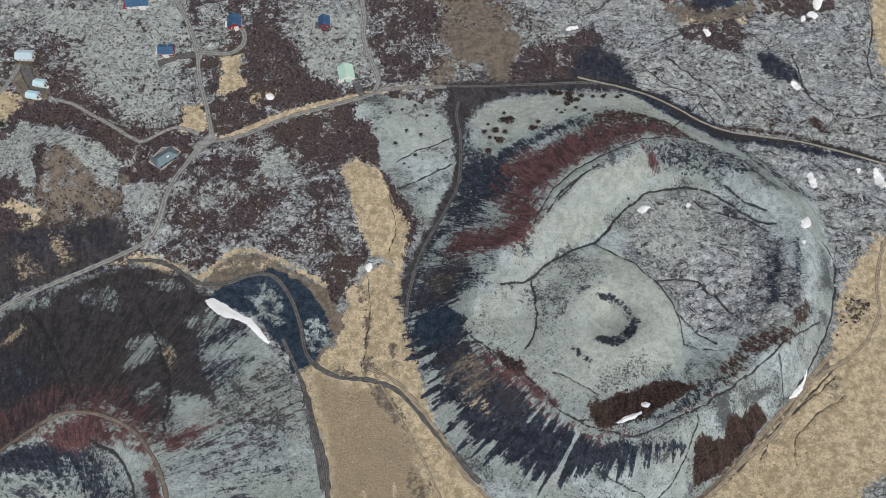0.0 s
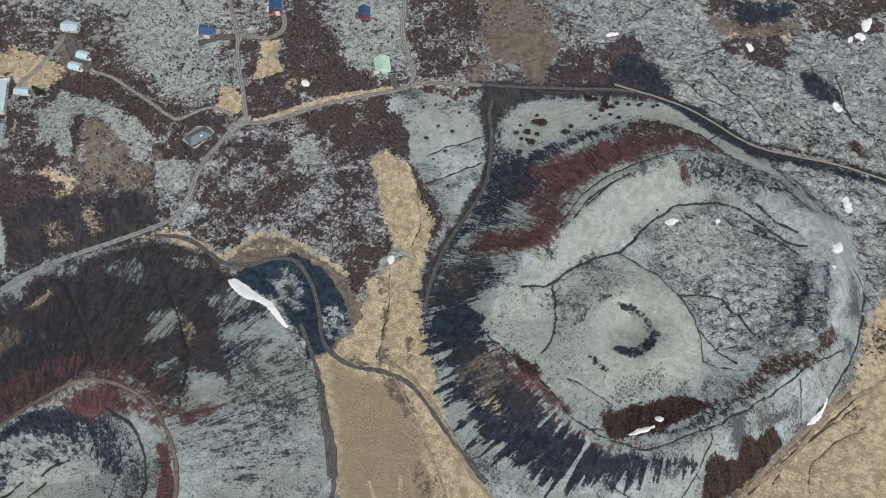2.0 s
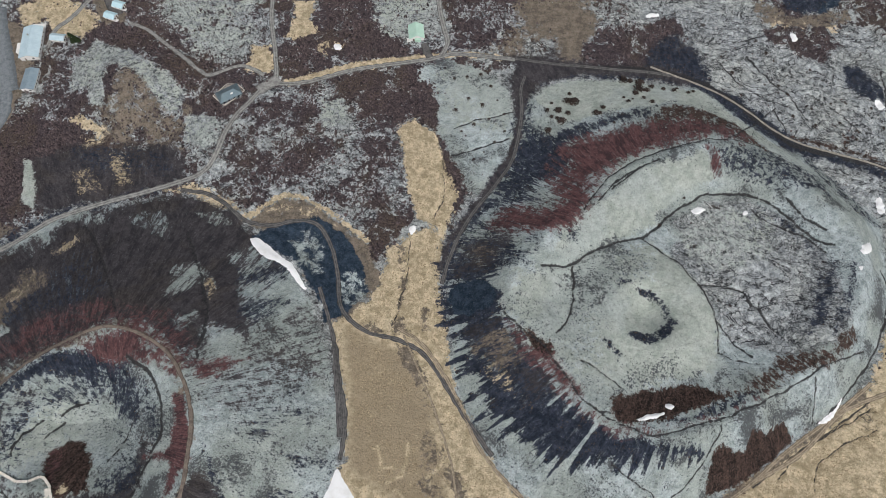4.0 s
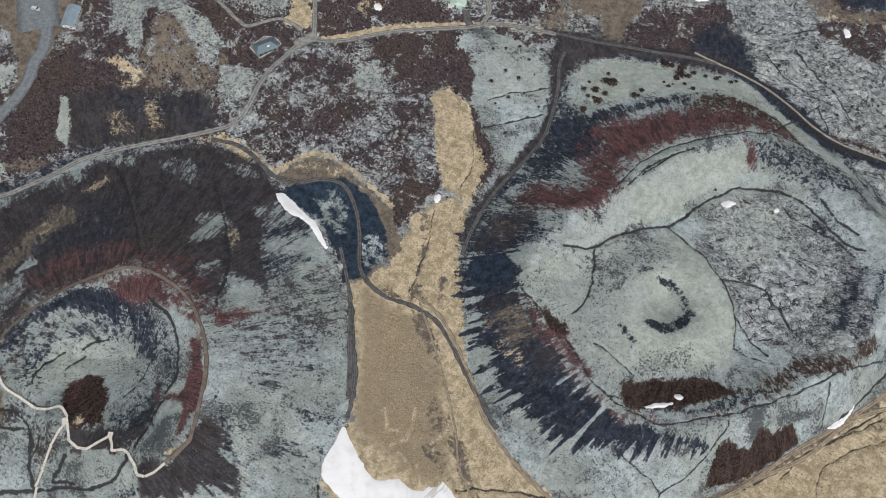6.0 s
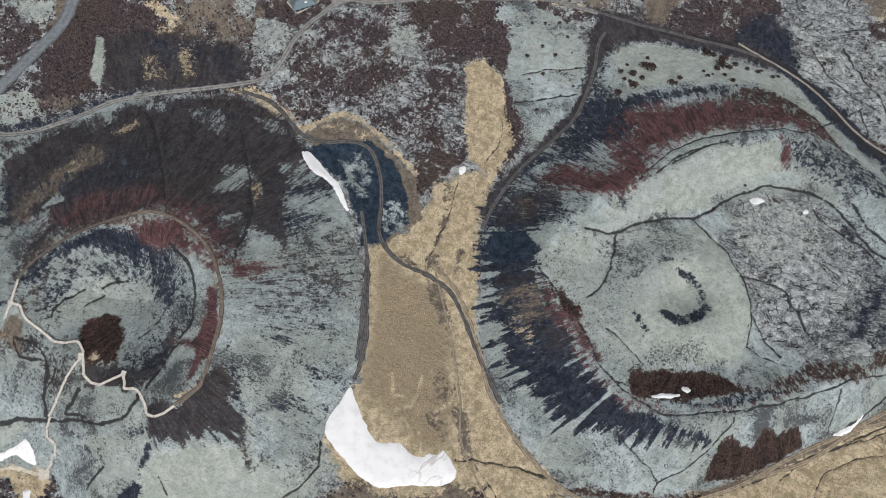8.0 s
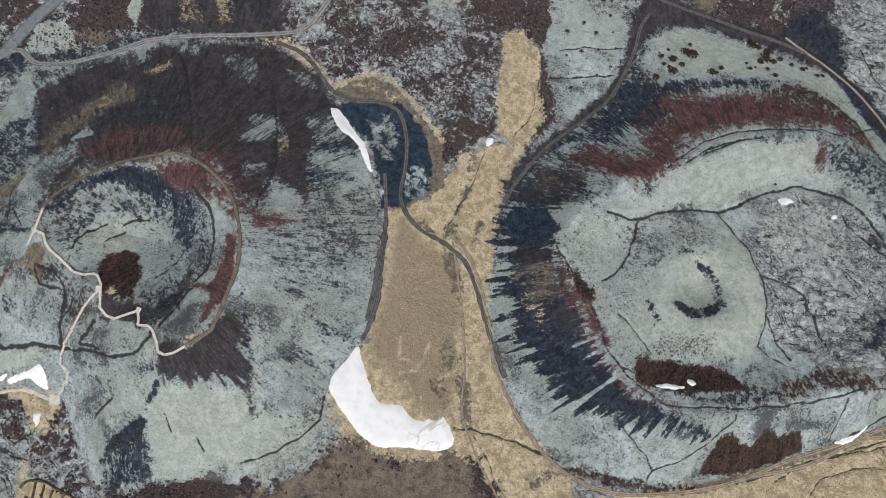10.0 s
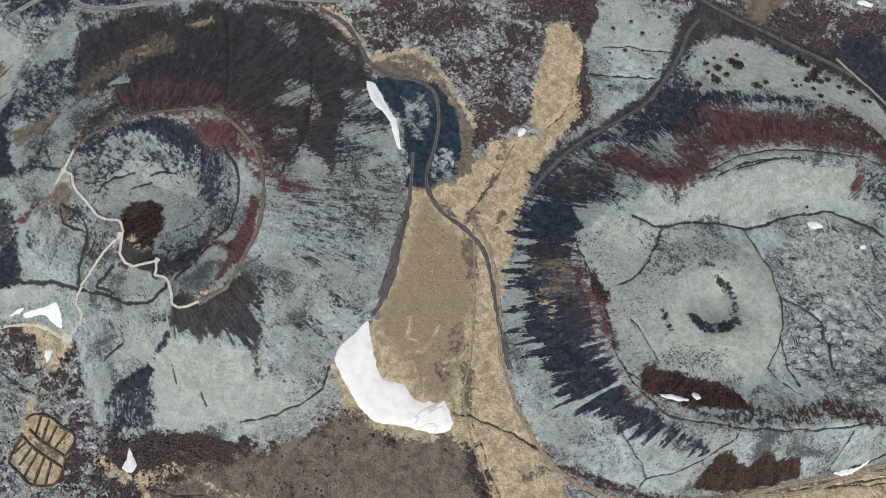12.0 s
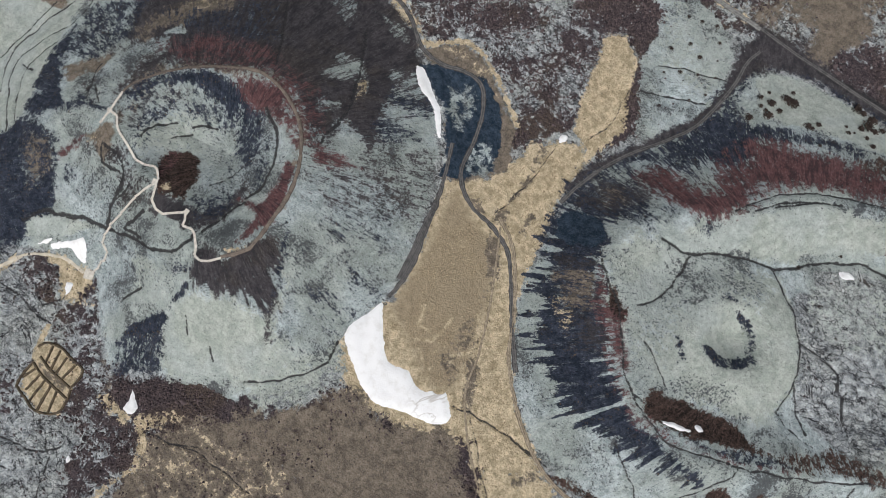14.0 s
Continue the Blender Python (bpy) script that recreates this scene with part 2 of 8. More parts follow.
    line = n.math("ADD", crack, n.math("MULTIPLY", n.math("SUBTRACT", tuft, 0.5), 1.8))
    color = n.mix(n.ramp(line, 0.66, 0.95, 0, 0.95), color, tone((0.02, 0.021, 0.025), (0.052, 0.05, 0.052), fine))
    high = n.math("SUBTRACT", both(fine, mid, 0.6), n.math("MULTIPLY", gap, 0.25))
    return n.finish(color, 0.95, high, 1.5, 0.8)


# ---- terrain ----
def smooth(t):
    t = np.clip(t, 0.0, 1.0)
    return t * t * (3 - 2 * t)


def line_distance(px, py, pts, closed=False):
    """Distance of points to a polyline."""
    best = np.full(px.shape, 1e9)
    n = len(pts)
    for i in range(n if closed else n - 1):
        ax, ay = pts[i]
        bx, by = pts[(i + 1) % n]
        dx, dy = bx - ax, by - ay
        t = np.clip(((px - ax) * dx + (py - ay) * dy) / (dx * dx + dy * dy + 1e-9), 0, 1)
        best = np.minimum(best, (px - ax - t * dx) ** 2 + (py - ay - t * dy) ** 2)
    return np.sqrt(best)


def inside(px, py, pts):
    odd = np.zeros(px.shape, bool)
    n = len(pts)
    for i in range(n):
        ax, ay = pts[i]
        bx, by = pts[(i + 1) % n]
        if ay != by:
            odd ^= ((ay > py) != (by > py)) & (px < (bx - ax) * (py - ay) / (by - ay) + ax)
    return odd


def signed(px, py, pts):
    """Signed distance to a closed outline, positive inside."""
    return np.where(inside(px, py, pts), 1, -1) * line_distance(px, py, pts, True)


def curve(pts, step=3.0, closed=False):
    """A smooth line through the given points."""
    out, n = [], len(pts)
    for i in range(n if closed else n - 1):
        if closed:
            a, b, c, d = (pts[(i + k - 1) % n] for k in range(4))
        else:
            a, b, c, d = (pts[min(max(i + k - 1, 0), n - 1)] for k in range(4))
        m = max(1, int(math.dist(b, c) / step))
        for k in range(m):
            t = k / m
            out.append(tuple(0.5 * (2 * b[j] + (c[j] - a[j]) * t + (2 * a[j] - 5 * b[j] + 4 * c[j] - d[j]) * t * t
                                    + (3 * b[j] - a[j] - 3 * c[j] + d[j]) * t ** 3) for j in (0, 1)))
    return out if closed else out + [tuple(pts[-1])]


def value_noise(x, y, seed=0):
    xi, yi = np.floor(x).astype(np.int64), np.floor(y).astype(np.int64)
    fx, fy = x - xi, y - yi
    fx, fy = fx * fx * (3 - 2 * fx), fy * fy * (3 - 2 * fy)

    def h(a, b):
        n = (a * 374761393 + b * 668265263 + seed * 974711) & 0xFFFFFFFF
        n = ((n ^ (n >> 13)) * 1274126177) & 0xFFFFFFFF
        return ((n ^ (n >> 16)) & 0xFFFF) / 65535.0

    top = h(xi, yi) * (1 - fx) + h(xi + 1, yi) * fx
    low = h(xi, yi + 1) * (1 - fx) + h(xi + 1, yi + 1) * fx
    return top * (1 - fy) + low * fy - 0.5


def fbm(x, y, size, octaves=4, seed=0):
    out, amp = np.zeros(np.shape(x)), 1.0
    for k in range(octaves):
        out = out + amp * value_noise(x / size + 17.3 * k, y / size - 9.1 * k, seed + k)
        size, amp = size * 0.5, amp * 0.5
    return out


def bump_at(x, y, spot, radius):
    return smooth(1 - np.hypot(x - spot[0], y - spot[1]) / radius)


def cone(x, y, base, rim, top, fall, depth):
    """A scoria cone between its foot and its rim, with a bowl inside."""
    foot, lip = signed(x, y, base), signed(x, y, rim)
    flank = np.clip(foot, 0, None) / (np.clip(foot, 0, None) + np.clip(-lip, 0, None) + 1e-6)
    out = top * (0.75 * flank + 0.25 * smooth(flank))
    bowl = top - depth * smooth(np.clip(lip, 0, None) / fall)
    return np.where(lip > 0, bowl, np.where(foot > 0, out, 0.0))


def relief(x, y):
    """The large forms of the ground."""
    z = cone(x, y, A_BASE, A_RIM, 36.0, 42.0, 17.0)
    z = z - 4.5 * bump_at(x, y, PIT, 15.0)
    z = z + cone(x, y, B_BASE, B_RIM, 22.0, 30.0, 9.0)
    r = np.hypot(x - INNER[0], y - INNER[1])
    z = z + 7.0 * smooth(1 - (r - 18) / 26) * smooth(r / 17) - 2.0 * smooth(1 - r / 20)
    z = z + 5.0 * bump_at(x, y, HUMP, 58.0)
    z = z + 9.0 * bump_at(x, y, MOUND, 42.0) + 4.0 * bump_at(x, y, MOUND_LOW, 20.0)
    z = z - 3.0 * smooth((signed(x, y, BASIN) + 2) / 9)
    return z


# ---- plan: outlines in metres ----
A_BASE = [(-285.8, 58.8), (-260.8, 71), (-229.3, 101.9), (-177.2, 123.7), (-150.1, 119.8), (-127.5, 110.4), (-98.3, 93.9), (-81.8, 74), (-68.2, 50.4), (-56.4, 20.5), (-53.6, 0.1), (-57, -19.9), (-52.9, -44.4), (-65.9, -65.1), (-75.1, -81), (-105, -92.9), (-135.3, -109.2), (-144, -102.6), (-169.8, -84.2), (-194.4, -88.4), (-219.2, -104.1), (-256.9, -105.3), (-283.6, -67.2), (-293.1, -15.2), (-283, 29.5)]
A_RIM = [(-202, -16.7), (-202.3, -0.3), (-197.5, 11.2), (-185.6, 26.3), (-167.8, 42.3), (-155.2, 44.4), (-138.9, 40), (-125.4, 29.9), (-116.7, 16.4), (-111.7, 1.5), (-109.4, -17.1), (-114.3, -30.5), (-122.7, -40.1), (-140.1, -37.7), (-159.9, -32.1), (-170.2, -30.1), (-185, -25.9)]
B_BASE = [(7.7, 222.8), (4.3, 201), (5.9, 174.7), (-3.6, 149.8), (-14.1, 126.2), (-15.6, 97.7), (-3.8, 46.4), (12.1, 20.2), (32.1, 3.2), (51.1, -6.2), (67.6, -10.8), (88.6, -6), (112.1, 6.1), (134, 22.5), (155.1, 42.1), (172.6, 56.5), (192.5, 74.4), (204, 98.2), (212.6, 130), (211.3, 167.8), (194.1, 184.3), (171.9, 205.2), (141.6, 225.1), (112.9, 240.7), (74.9, 239.4), (40.3, 233.9)]
B_RIM = [(14.8, 91), (19.3, 108.5), (34.2, 131.5), (52.4, 147.6), (78, 171.2), (101, 187.9), (119.8, 190.1), (146.1, 181.9), (165.2, 169.7), (183, 154.4), (187, 139.7), (184.2, 120.9), (174.7, 97), (161.7, 74.6), (142.3, 63.8), (121.3, 48.2), (101.6, 36.9), (78.5, 34.4), (61.5, 43), (47, 58.3), (31.8, 71.6), (20, 79.8)]
BASIN = [(-114.4, 114.7), (-103, 119.6), (-84.8, 118.9), (-74.6, 106.9), (-65, 97.6), (-58.3, 87.1), (-62.1, 79.7), (-69.1, 78.2), (-81.5, 87), (-91.4, 97.6), (-104, 103.7)]
PIT = (-172.3, -16.7)
INNER = (83.8, 92.7)
HUMP = (145.7, 122.9)
MOUND = (-220.5, 190.5)
MOUND_LOW = (-163.4, 160.3)
A_CENTRE = (-153.2, -1.1)
B_CENTRE = (101.2, 109.2)
MEADOW = [(-67.8, 71), (-47.4, 64.2), (-27.5, 57.6), (-13.2, 38), (-2.1, 13.1), (2.7, -9.6), (-8.7, -17.9), (-50.5, -0.4), (-55.3, 32.1)]

# ---- ground ----
STEP = 0.7


def axis(low, high):
    """Even steps through the middle, wider and wider out to the horizon."""
    mid, out, d, v = list(np.arange(low, high, STEP)), [], STEP, 0.0
    while v < 2600:
        d *= 1.16
        v += d
        out.append(v)
    return np.array([low - v for v in out[::-1]] + mid + [mid[-1] + v for v in out])


GX, GY = axis(-330, 330), axis(-215, 335)
XX, YY = np.meshgrid(GX, GY, indexing="ij")
CLASSES = ["sage", "moss", "heath", "dirt", "grass", "ash", "dark", "rust", "red", "blue"]
COVER = {c: np.zeros(XX.shape, np.float32) for c in CLASSES}
BARE = np.ones(XX.shape, np.float32)
STREAK, CRACK, EVEN, STRAW, PALE, STIPPLE = (np.zeros(XX.shape, np.float32) for _ in range(6))


def window(pts, pad):
    a = np.array(pts)
    i0, i1 = np.searchsorted(GX, (a[:, 0].min() - pad, a[:, 0].max() + pad))
    j0, j1 = np.searchsorted(GY, (a[:, 1].min() - pad, a[:, 1].max() + pad))
    return np.s_[max(i0 - 1, 0):i1 + 1, max(j0 - 1, 0):j1 + 1]


def zone(kind, soft, share, streak, pts, spikes=0.0):
    """Lays a cover over the ground inside an outline; share below 1 leaves it patchy, spikes run down the slope."""
    global BARE
    s = window(pts, soft + spikes + 4)
    x, y = XX[s], YY[s]
    sway = min(3.2, 0.5 * soft)
    d = signed(x + sway * fbm(x, y, 3.2 * sway, 3, 31), y + sway * fbm(x, y, 3.2 * sway, 3, 47), pts)
    if spikes:
        cx, cy = A_CENTRE if x.mean() < -40 else B_CENTRE
        rim = A_RIM if x.mean() < -40 else B_RIM
        turn, r = np.arctan2(y - cy, x - cx), np.hypot(x - cx, y - cy)
        out = smooth(-signed(x, y, rim) / 16)
        d = d + spikes * out * (1.6 * value_noise(turn * 30, r / 80, 5) + 1.5 * value_noise(turn * 75, r / 40, 6) + 0.7 * value_noise(turn * 190, r / 20, 7))
    w = smooth(0.5 + d / (1.6 * soft)).astype(np.float32)
    if kind == "stipple":
        STIPPLE[s] = np.maximum(STIPPLE[s], w * share)
        return
    STREAK[s] += w * (streak - STREAK[s])
    full = kind == "lava" or (kind == "heath" and streak == 0)
    v = w if full else w * share
    for c in CLASSES:
        COVER[c][s] *= 1 - v
    BARE[s] *= 1 - v
    if full:  # the two grow among one another
        heathy = share if kind == "heath" else (1 - share) * 0.8
        COVER["heath"][s] += v * heathy
        BARE[s] += v * (1 - heathy)
    else:
        COVER[kind][s] += v


def crevice(width, kind, pts):
    """A narrow dark line in the ground, or a paler strip of dry grass."""
    line = curve(pts, 4.0)
    for a, b in zip(line, line[1:]):
        s = window((a, b), 5)
        x, y = XX[s], YY[s]
        d = line_distance(x + 1.6 * fbm(x, y, 7, 3, 61), y + 1.6 * fbm(x, y, 7, 3, 67), (a, b))
        f = np.clip(1.25 - d / (1.0 * width + 0.45), 0, 1.25)
        if kind == "straw":
            PALE[s] = np.maximum(PALE[s], np.minimum(f, 1))
        else:
            CRACK[s] = np.maximum(CRACK[s], f)


def level(pts, width):
    """Evens the ground under a road."""
    line = curve(pts, 3.0)
    for a, b in zip(line, line[1:]):
        s = window((a, b), width + 4)
        d = line_distance(XX[s], YY[s], (a, b))
        EVEN[s] = np.maximum(EVEN[s], smooth(1.6 - d / (width * 0.5 + 1.5)))

# lanes and paths
GRAVEL_ROAD = [(-312, 32.6), (-305.2, 49.2), (-296.3, 63.2), (-283.2, 60.9), (-269, 66.6), (-257.1, 76.3), (-245.5, 87), (-234.4, 99), (-221.3, 107.4), (-207.6, 114.9), (-193.6, 121.7), (-179.7, 128.9), (-168.7, 135.1), (-162.2, 139.7), (-157.1, 148.4), (-155.1, 158.8), (-154.6, 170.2), (-152.5, 179.9), (-147.5, 189.3), (-142.5, 198.8), (-135.1, 204.6), (-127, 205.8), (-117.3, 208.6), (-104.7, 214.9), (-91.9, 221.4), (-75.5, 227.1), (-58.9, 232.5), (-48.8, 235.8), (-41.4, 239.2), (-35.3, 242.1), (-28.4, 243), (-14.6, 243.5), (2.7, 243.9)]
ROAD_END = [(-35.3, 241.3), (-18.1, 243.4), (2.7, 244.6)]
CINDER_STRETCH = [(2.7, 244.6), (23.4, 244.4), (42.5, 245.3), (61.6, 246.0), (83.5, 247.2), (96.4, 246.6)]
LAVA_TRACK = [(83.5, 251.3), (96.4, 247.5), (109.8, 243.7), (126.3, 237.4), (142.1, 227.9), (154.2, 219), (169.8, 211.9), (189.2, 208.4), (211.6, 204.5), (236.2, 196.8), (260.4, 188.1), (294.9, 175.3)]
CABIN_LANE = [(-135.2, 205.4), (-137.2, 214.5), (-141.7, 228.6), (-146.3, 241.1), (-150.4, 253.9), (-153.1, 267), (-159.5, 285.1), (-167.6, 301.5), (-174.4, 313.5)]
CABIN_DRIVE = [(-153, 270.6), (-142.8, 269.3), (-133.9, 269.3), (-127.4, 273.8), (-125.4, 280.6), (-127.4, 287.5), (-131.4, 290.7)]
HILL_LANE = [(-41.4, 239.2), (-39.1, 249.8), (-43.1, 260.6), (-47.1, 271.7), (-50.3, 285.3), (-50.3, 299.3), (-52.9, 313.7)]
YARD_DRIVE = [(-154.7, 267.9), (-164.4, 267), (-176.9, 261.3)]
GREEN_DRIVE = [(-48.2, 237.1), (-51.2, 242.5), (-53.2, 247.2)]
FOOT_TRACK = [(-143.5, 209.3), (-152, 212.9), (-160.8, 213.3), (-174.9, 204.6), (-182, 206.5), (-194.9, 214.3), (-210.2, 223), (-222.5, 230.5), (-235.4, 234.2)]
HIGHWAY = [(-301.9, 56.8), (-299.8, 73.9), (-297.3, 87.8), (-293.2, 102.5), (-289.1, 117.6), (-286.1, 128.5), (-285.2, 138.7), (-287.1, 150.2), (-286.3, 161.4), (-293.4, 180), (-306, 202.4), (-323.9, 224.6), (-351.6, 250.4)]
CONE_TRACK = [(10.2, 233), (8.7, 222.7), (10.9, 206), (9.7, 177.6), (2.6, 159.8), (-6.7, 142.9), (-13.2, 126.8), (-17.1, 110.2), (-18.5, 97.1)]
BASIN_ROAD = [(-169.7, 128.5), (-155.9, 128.6), (-143, 124.3), (-129.6, 116.3), (-114.5, 115.7), (-103.1, 120.3), (-91, 120.3), (-81.3, 110.6), (-74.2, 95.5), (-69.4, 79.9), (-62.8, 71.6), (-51.1, 65.9), (-36.9, 64.8), (-22.6, 59.8), (-11.2, 48.8), (2.6, 32.9), (18.5, 16.4)]
RING_TRACK = [(-81.4, 85.6), (-72.6, 69.5), (-64.5, 51.4), (-57.9, 30.2), (-55.1, 15), (-67.3, 57.4), (-62, 43.5), (-53.9, 21.8), (-52.4, 3.7)]
MEADOW_TRACK = [(-37, 70.7), (-24.7, 65.1), (-13.3, 54.5), (-0.7, 38.5), (13.3, 17.7), (34.9, 0.2), (58.9, -10.8), (84.6, -10.2), (113.2, 3.3), (135.3, 19.2), (155.9, 39.7), (177.4, 58.8), (198.8, 79.4)]
GRASS_TRACK = [(257.7, 157.3), (241.9, 140), (231.7, 117), (227.5, 98.2), (212.6, 80.2), (192.6, 68.6), (180.7, 60.2), (162.5, 39.8), (138.9, 22.9)]
RIM_PATH = [(-207.3, -6.8), (-206.6, -1.1), (-199.1, 12.5), (-189, 25), (-169.6, 39.9), (-157.9, 43.1), (-145, 41.1), (-132.3, 35.4), (-122.5, 25.7), (-114.1, 11.5), (-110.4, -6.3), (-109.3, -22.3), (-115.9, -33.2)]
HUT_LANE = [(-261.1, 264.8), (-266.5, 246), (-272.4, 232), (-278.6, 221.4), (-278.6, 207.8)]
HUT_YARD = [(-260.8, 261.6), (-253.8, 249.7), (-244.2, 238.3)]
MEADOW_RUT = [(-33.5, 67.4), (-23.8, 52.6), (-11.8, 33), (-0.5, 10.9), (6.1, -6.6), (20.9, -22.4), (39, -35.9)]
PARKING_YARD = [(-326.5, 228.5), (-315.7, 208.8), (-304.6, 189.9), (-294.6, 171.5)]
JUNCTION = [(-144.1, 198.4), (-139.8, 203.1), (-134, 208.6)]
TRAIL = [(-174.6, -84), (-172.4, -85.7)]
# covers, laid one over another
zone("heath", 16, 0.56, 0, [(-355.6, 343), (44.6, 343.8), (40.8, 245.7), (-28.2, 237.1), (-55.2, 228.8), (-43.2, 193.2), (-59.1, 185.6), (-43.7, 139.5), (-67.3, 126.1), (-111.6, 139.3), (-130.6, 122.7), (-279.9, 116)])
zone("lava", 10, 0.72, 0, [(-336.5, 343.1), (-248.9, 343.3), (-231.6, 284.9), (-258.1, 275.7), (-313.8, 271.1)])
zone("lava", 10, 0.74, 0, [(-252.7, 343.3), (-178.4, 343.4), (-157.7, 262.6), (-147.8, 232.7), (-158.3, 214.4), (-183.8, 224.4), (-206.8, 236.7), (-230, 262.4), (-233.8, 294.2)])
zone("lava", 6, 0.8, 0, [(-159.2, 306.2), (-141.8, 313.5), (-134.9, 276), (-150.4, 272.4)])
zone("lava", 8, 0.72, 0, [(-114.4, 333.3), (-54, 333.5), (-41, 254.1), (-49, 239.2), (-66.6, 245.5), (-85.1, 258.3), (-97.8, 280.6)])
zone("heath", 8, 0.86, 0, [(-125.2, 299.1), (-111.1, 303.9), (-97.4, 276.1), (-77.3, 249.7), (-62.9, 241.2), (-48.8, 237.1), (-95.5, 223.4), (-130.4, 206.6), (-138.3, 228.6), (-124.9, 241.1), (-124.8, 267)])
zone("heath", 8, 0.85, 0, [(-95.4, 222.6), (-55.3, 229.6), (-47.6, 212.6), (-41.6, 193.2), (-59.4, 189.4), (-79.1, 191.3), (-104, 208.6)])
zone("heath", 8, 0.82, 0, [(-248.5, 238.8), (-224.9, 240.9), (-197.3, 224.4), (-174, 208.4), (-156, 200.7), (-154.6, 174.2), (-182, 174.3), (-194.1, 199.1), (-225.3, 218.8), (-244.2, 222.2), (-263.4, 218.2), (-266.3, 228.4)])
zone("heath", 10, 0.85, 0, [(-257.5, 262.9), (-237.6, 247.1), (-220.1, 231.5), (-214.1, 212.2), (-220.3, 210.9), (-249.5, 228.1)])
zone("heath", 8, 0.85, 0, [(-57.3, 240.3), (-31.2, 245.4), (-14.4, 235.1), (-4.9, 203.2), (-3.1, 154.2), (-17.6, 154.4), (-37.5, 180.3), (-53.8, 209.2)])
zone("moss", 3, 0.95, 0.02, [(-54, 228.3), (-36.3, 239.5), (-19.6, 235.3), (-9.7, 230.8), (1.5, 221), (8, 203.5), (9.9, 185.2), (4.6, 171.2), (-3.1, 154.2), (-6.7, 150.4), (-18.1, 156), (-25.2, 167.9), (-31.6, 182.4), (-36.9, 195.7), (-39.9, 208.2), (-41.8, 219.4), (-52.2, 219.7)])
zone("heath", 10, 0.5, 0, [(-151.5, 174.3), (-126.5, 202.7), (-103.8, 206.6), (-72.4, 189.4), (-51.7, 170.9), (-43.7, 139.5), (-67.8, 132.7), (-108.9, 142.7), (-137.2, 126), (-157.3, 135.9)])
zone("lava", 6, 0.8, 0, [(-105.8, 201.6), (-88.9, 191.2), (-81.5, 181.9), (-91.1, 180), (-101.4, 185.6)])
zone("lava", 7, 0.75, 0, [(-95.3, 160.1), (-85.3, 154.8), (-81, 142.8), (-90.2, 141.1)])
zone("heath", 6, 0.8, 0, [(-67.3, 126.1), (-43.7, 139.5), (-39.6, 185.7), (-29.5, 174.6), (-40.8, 142.9), (-42.8, 122.9), (-51.1, 110.1), (-53.2, 97.7), (-62.8, 106.9)])
zone("dirt", 16, 0.75, 0, [(-35.1, 333.5), (36.7, 333.6), (45.9, 285.5), (42.7, 249.9), (13, 245.6), (-28.5, 246.4)])
zone("heath", 12, 0.6, 0, [(-35.1, 333.5), (-4.9, 333.6), (2.7, 267.3), (-14.7, 245.6), (-32, 245.5)])
zone("dirt", 12, 0.8, 0.01, [(-0.9, 285.4), (49.5, 285.5), (90.8, 263.1), (85.8, 245.8), (40.7, 243.5), (2.7, 245.6)])
zone("lava", 8, 0.72, 0, [(2.7, 274), (17, 276.3), (37.9, 263), (41, 250.8), (6.1, 249)])
zone("lava", 8, 0.7, 0, [(46.9, 309), (68.7, 304.3), (74.8, 285.5), (52.5, 271.9)])
zone("heath", 8, 0.85, 0, [(52.6, 274.1), (93, 287.9), (110.2, 263.1), (113.5, 245.8), (75.6, 249.1), (41, 252.1)])
zone("dark", 6, 0.8, 0, [(84.6, 274.2), (108, 276.5), (119.2, 250.1), (116.5, 241.6), (82.7, 250)])
zone("dark", 5, 0.6, 0, [(196.5, 272.1), (211.1, 265.5), (214.9, 250.3), (205.3, 254.6)])
zone("heath", 16, 0.55, 0, [(138.6, 333.8), (299.2, 344.4), (239.6, 297.5), (207.8, 302.2), (183.3, 288), (158.7, 292.6)])
zone("grass", 8, 0.6, 0, [(143.5, 314), (153.9, 309.2), (155.4, 295), (183.3, 288), (200.9, 304.5), (189, 299.7), (163.8, 302.1)])
zone("blue", 5, 0.8, 0, [(163.5, 323.9), (204.6, 324), (190.1, 305.5), (164.6, 307.3)])
zone("grass", 6, 0.95, 0, [(287.7, 334.1), (346.2, 334.3), (311.1, 225.4), (272.3, 250.4), (274.8, 285.9)])
zone("heath", 14, 0.66, 0, [(-378.1, 107.6), (-323.9, 141.6), (-308.9, 154.7), (-282.7, 147), (-258.4, 135.2), (-235.8, 104.6), (-256.8, 84.9), (-280, 64.1), (-331.4, 33.8)])
zone("lava", 5, 0.85, 0, [(-322.3, 142.1), (-313.3, 149.2), (-298.2, 141.9), (-294.9, 129.1), (-308.1, 126.7)])
zone("dark", 8, 0.8, 0, [(-322.2, 46.6), (-299.3, 67.5), (-265.6, 78.3), (-233, 107.9), (-178.7, 132.6), (-176.6, 129), (-228.5, 100.9), (-261.4, 71.9), (-312, 32.6)])
zone("grass", 5, 0.9, 0, [(-307, 236.9), (-289.6, 249.2), (-265, 241.7), (-251.6, 234.4), (-260.4, 218.3), (-274.8, 218.8), (-287.3, 228.1), (-300.4, 220.1)])
zone("grass", 3, 0.97, 0, [(-139.5, 266.1), (-125.7, 268.8), (-124.9, 253.9), (-119.2, 245.3), (-131.4, 237.7), (-138.9, 237.7), (-134.7, 249.6)])
zone("grass", 3, 0.97, 0, [(-156.8, 229.4), (-144.9, 231.9), (-138.9, 214.5), (-145.8, 209.3), (-156.2, 211.6), (-154.3, 220.4)])
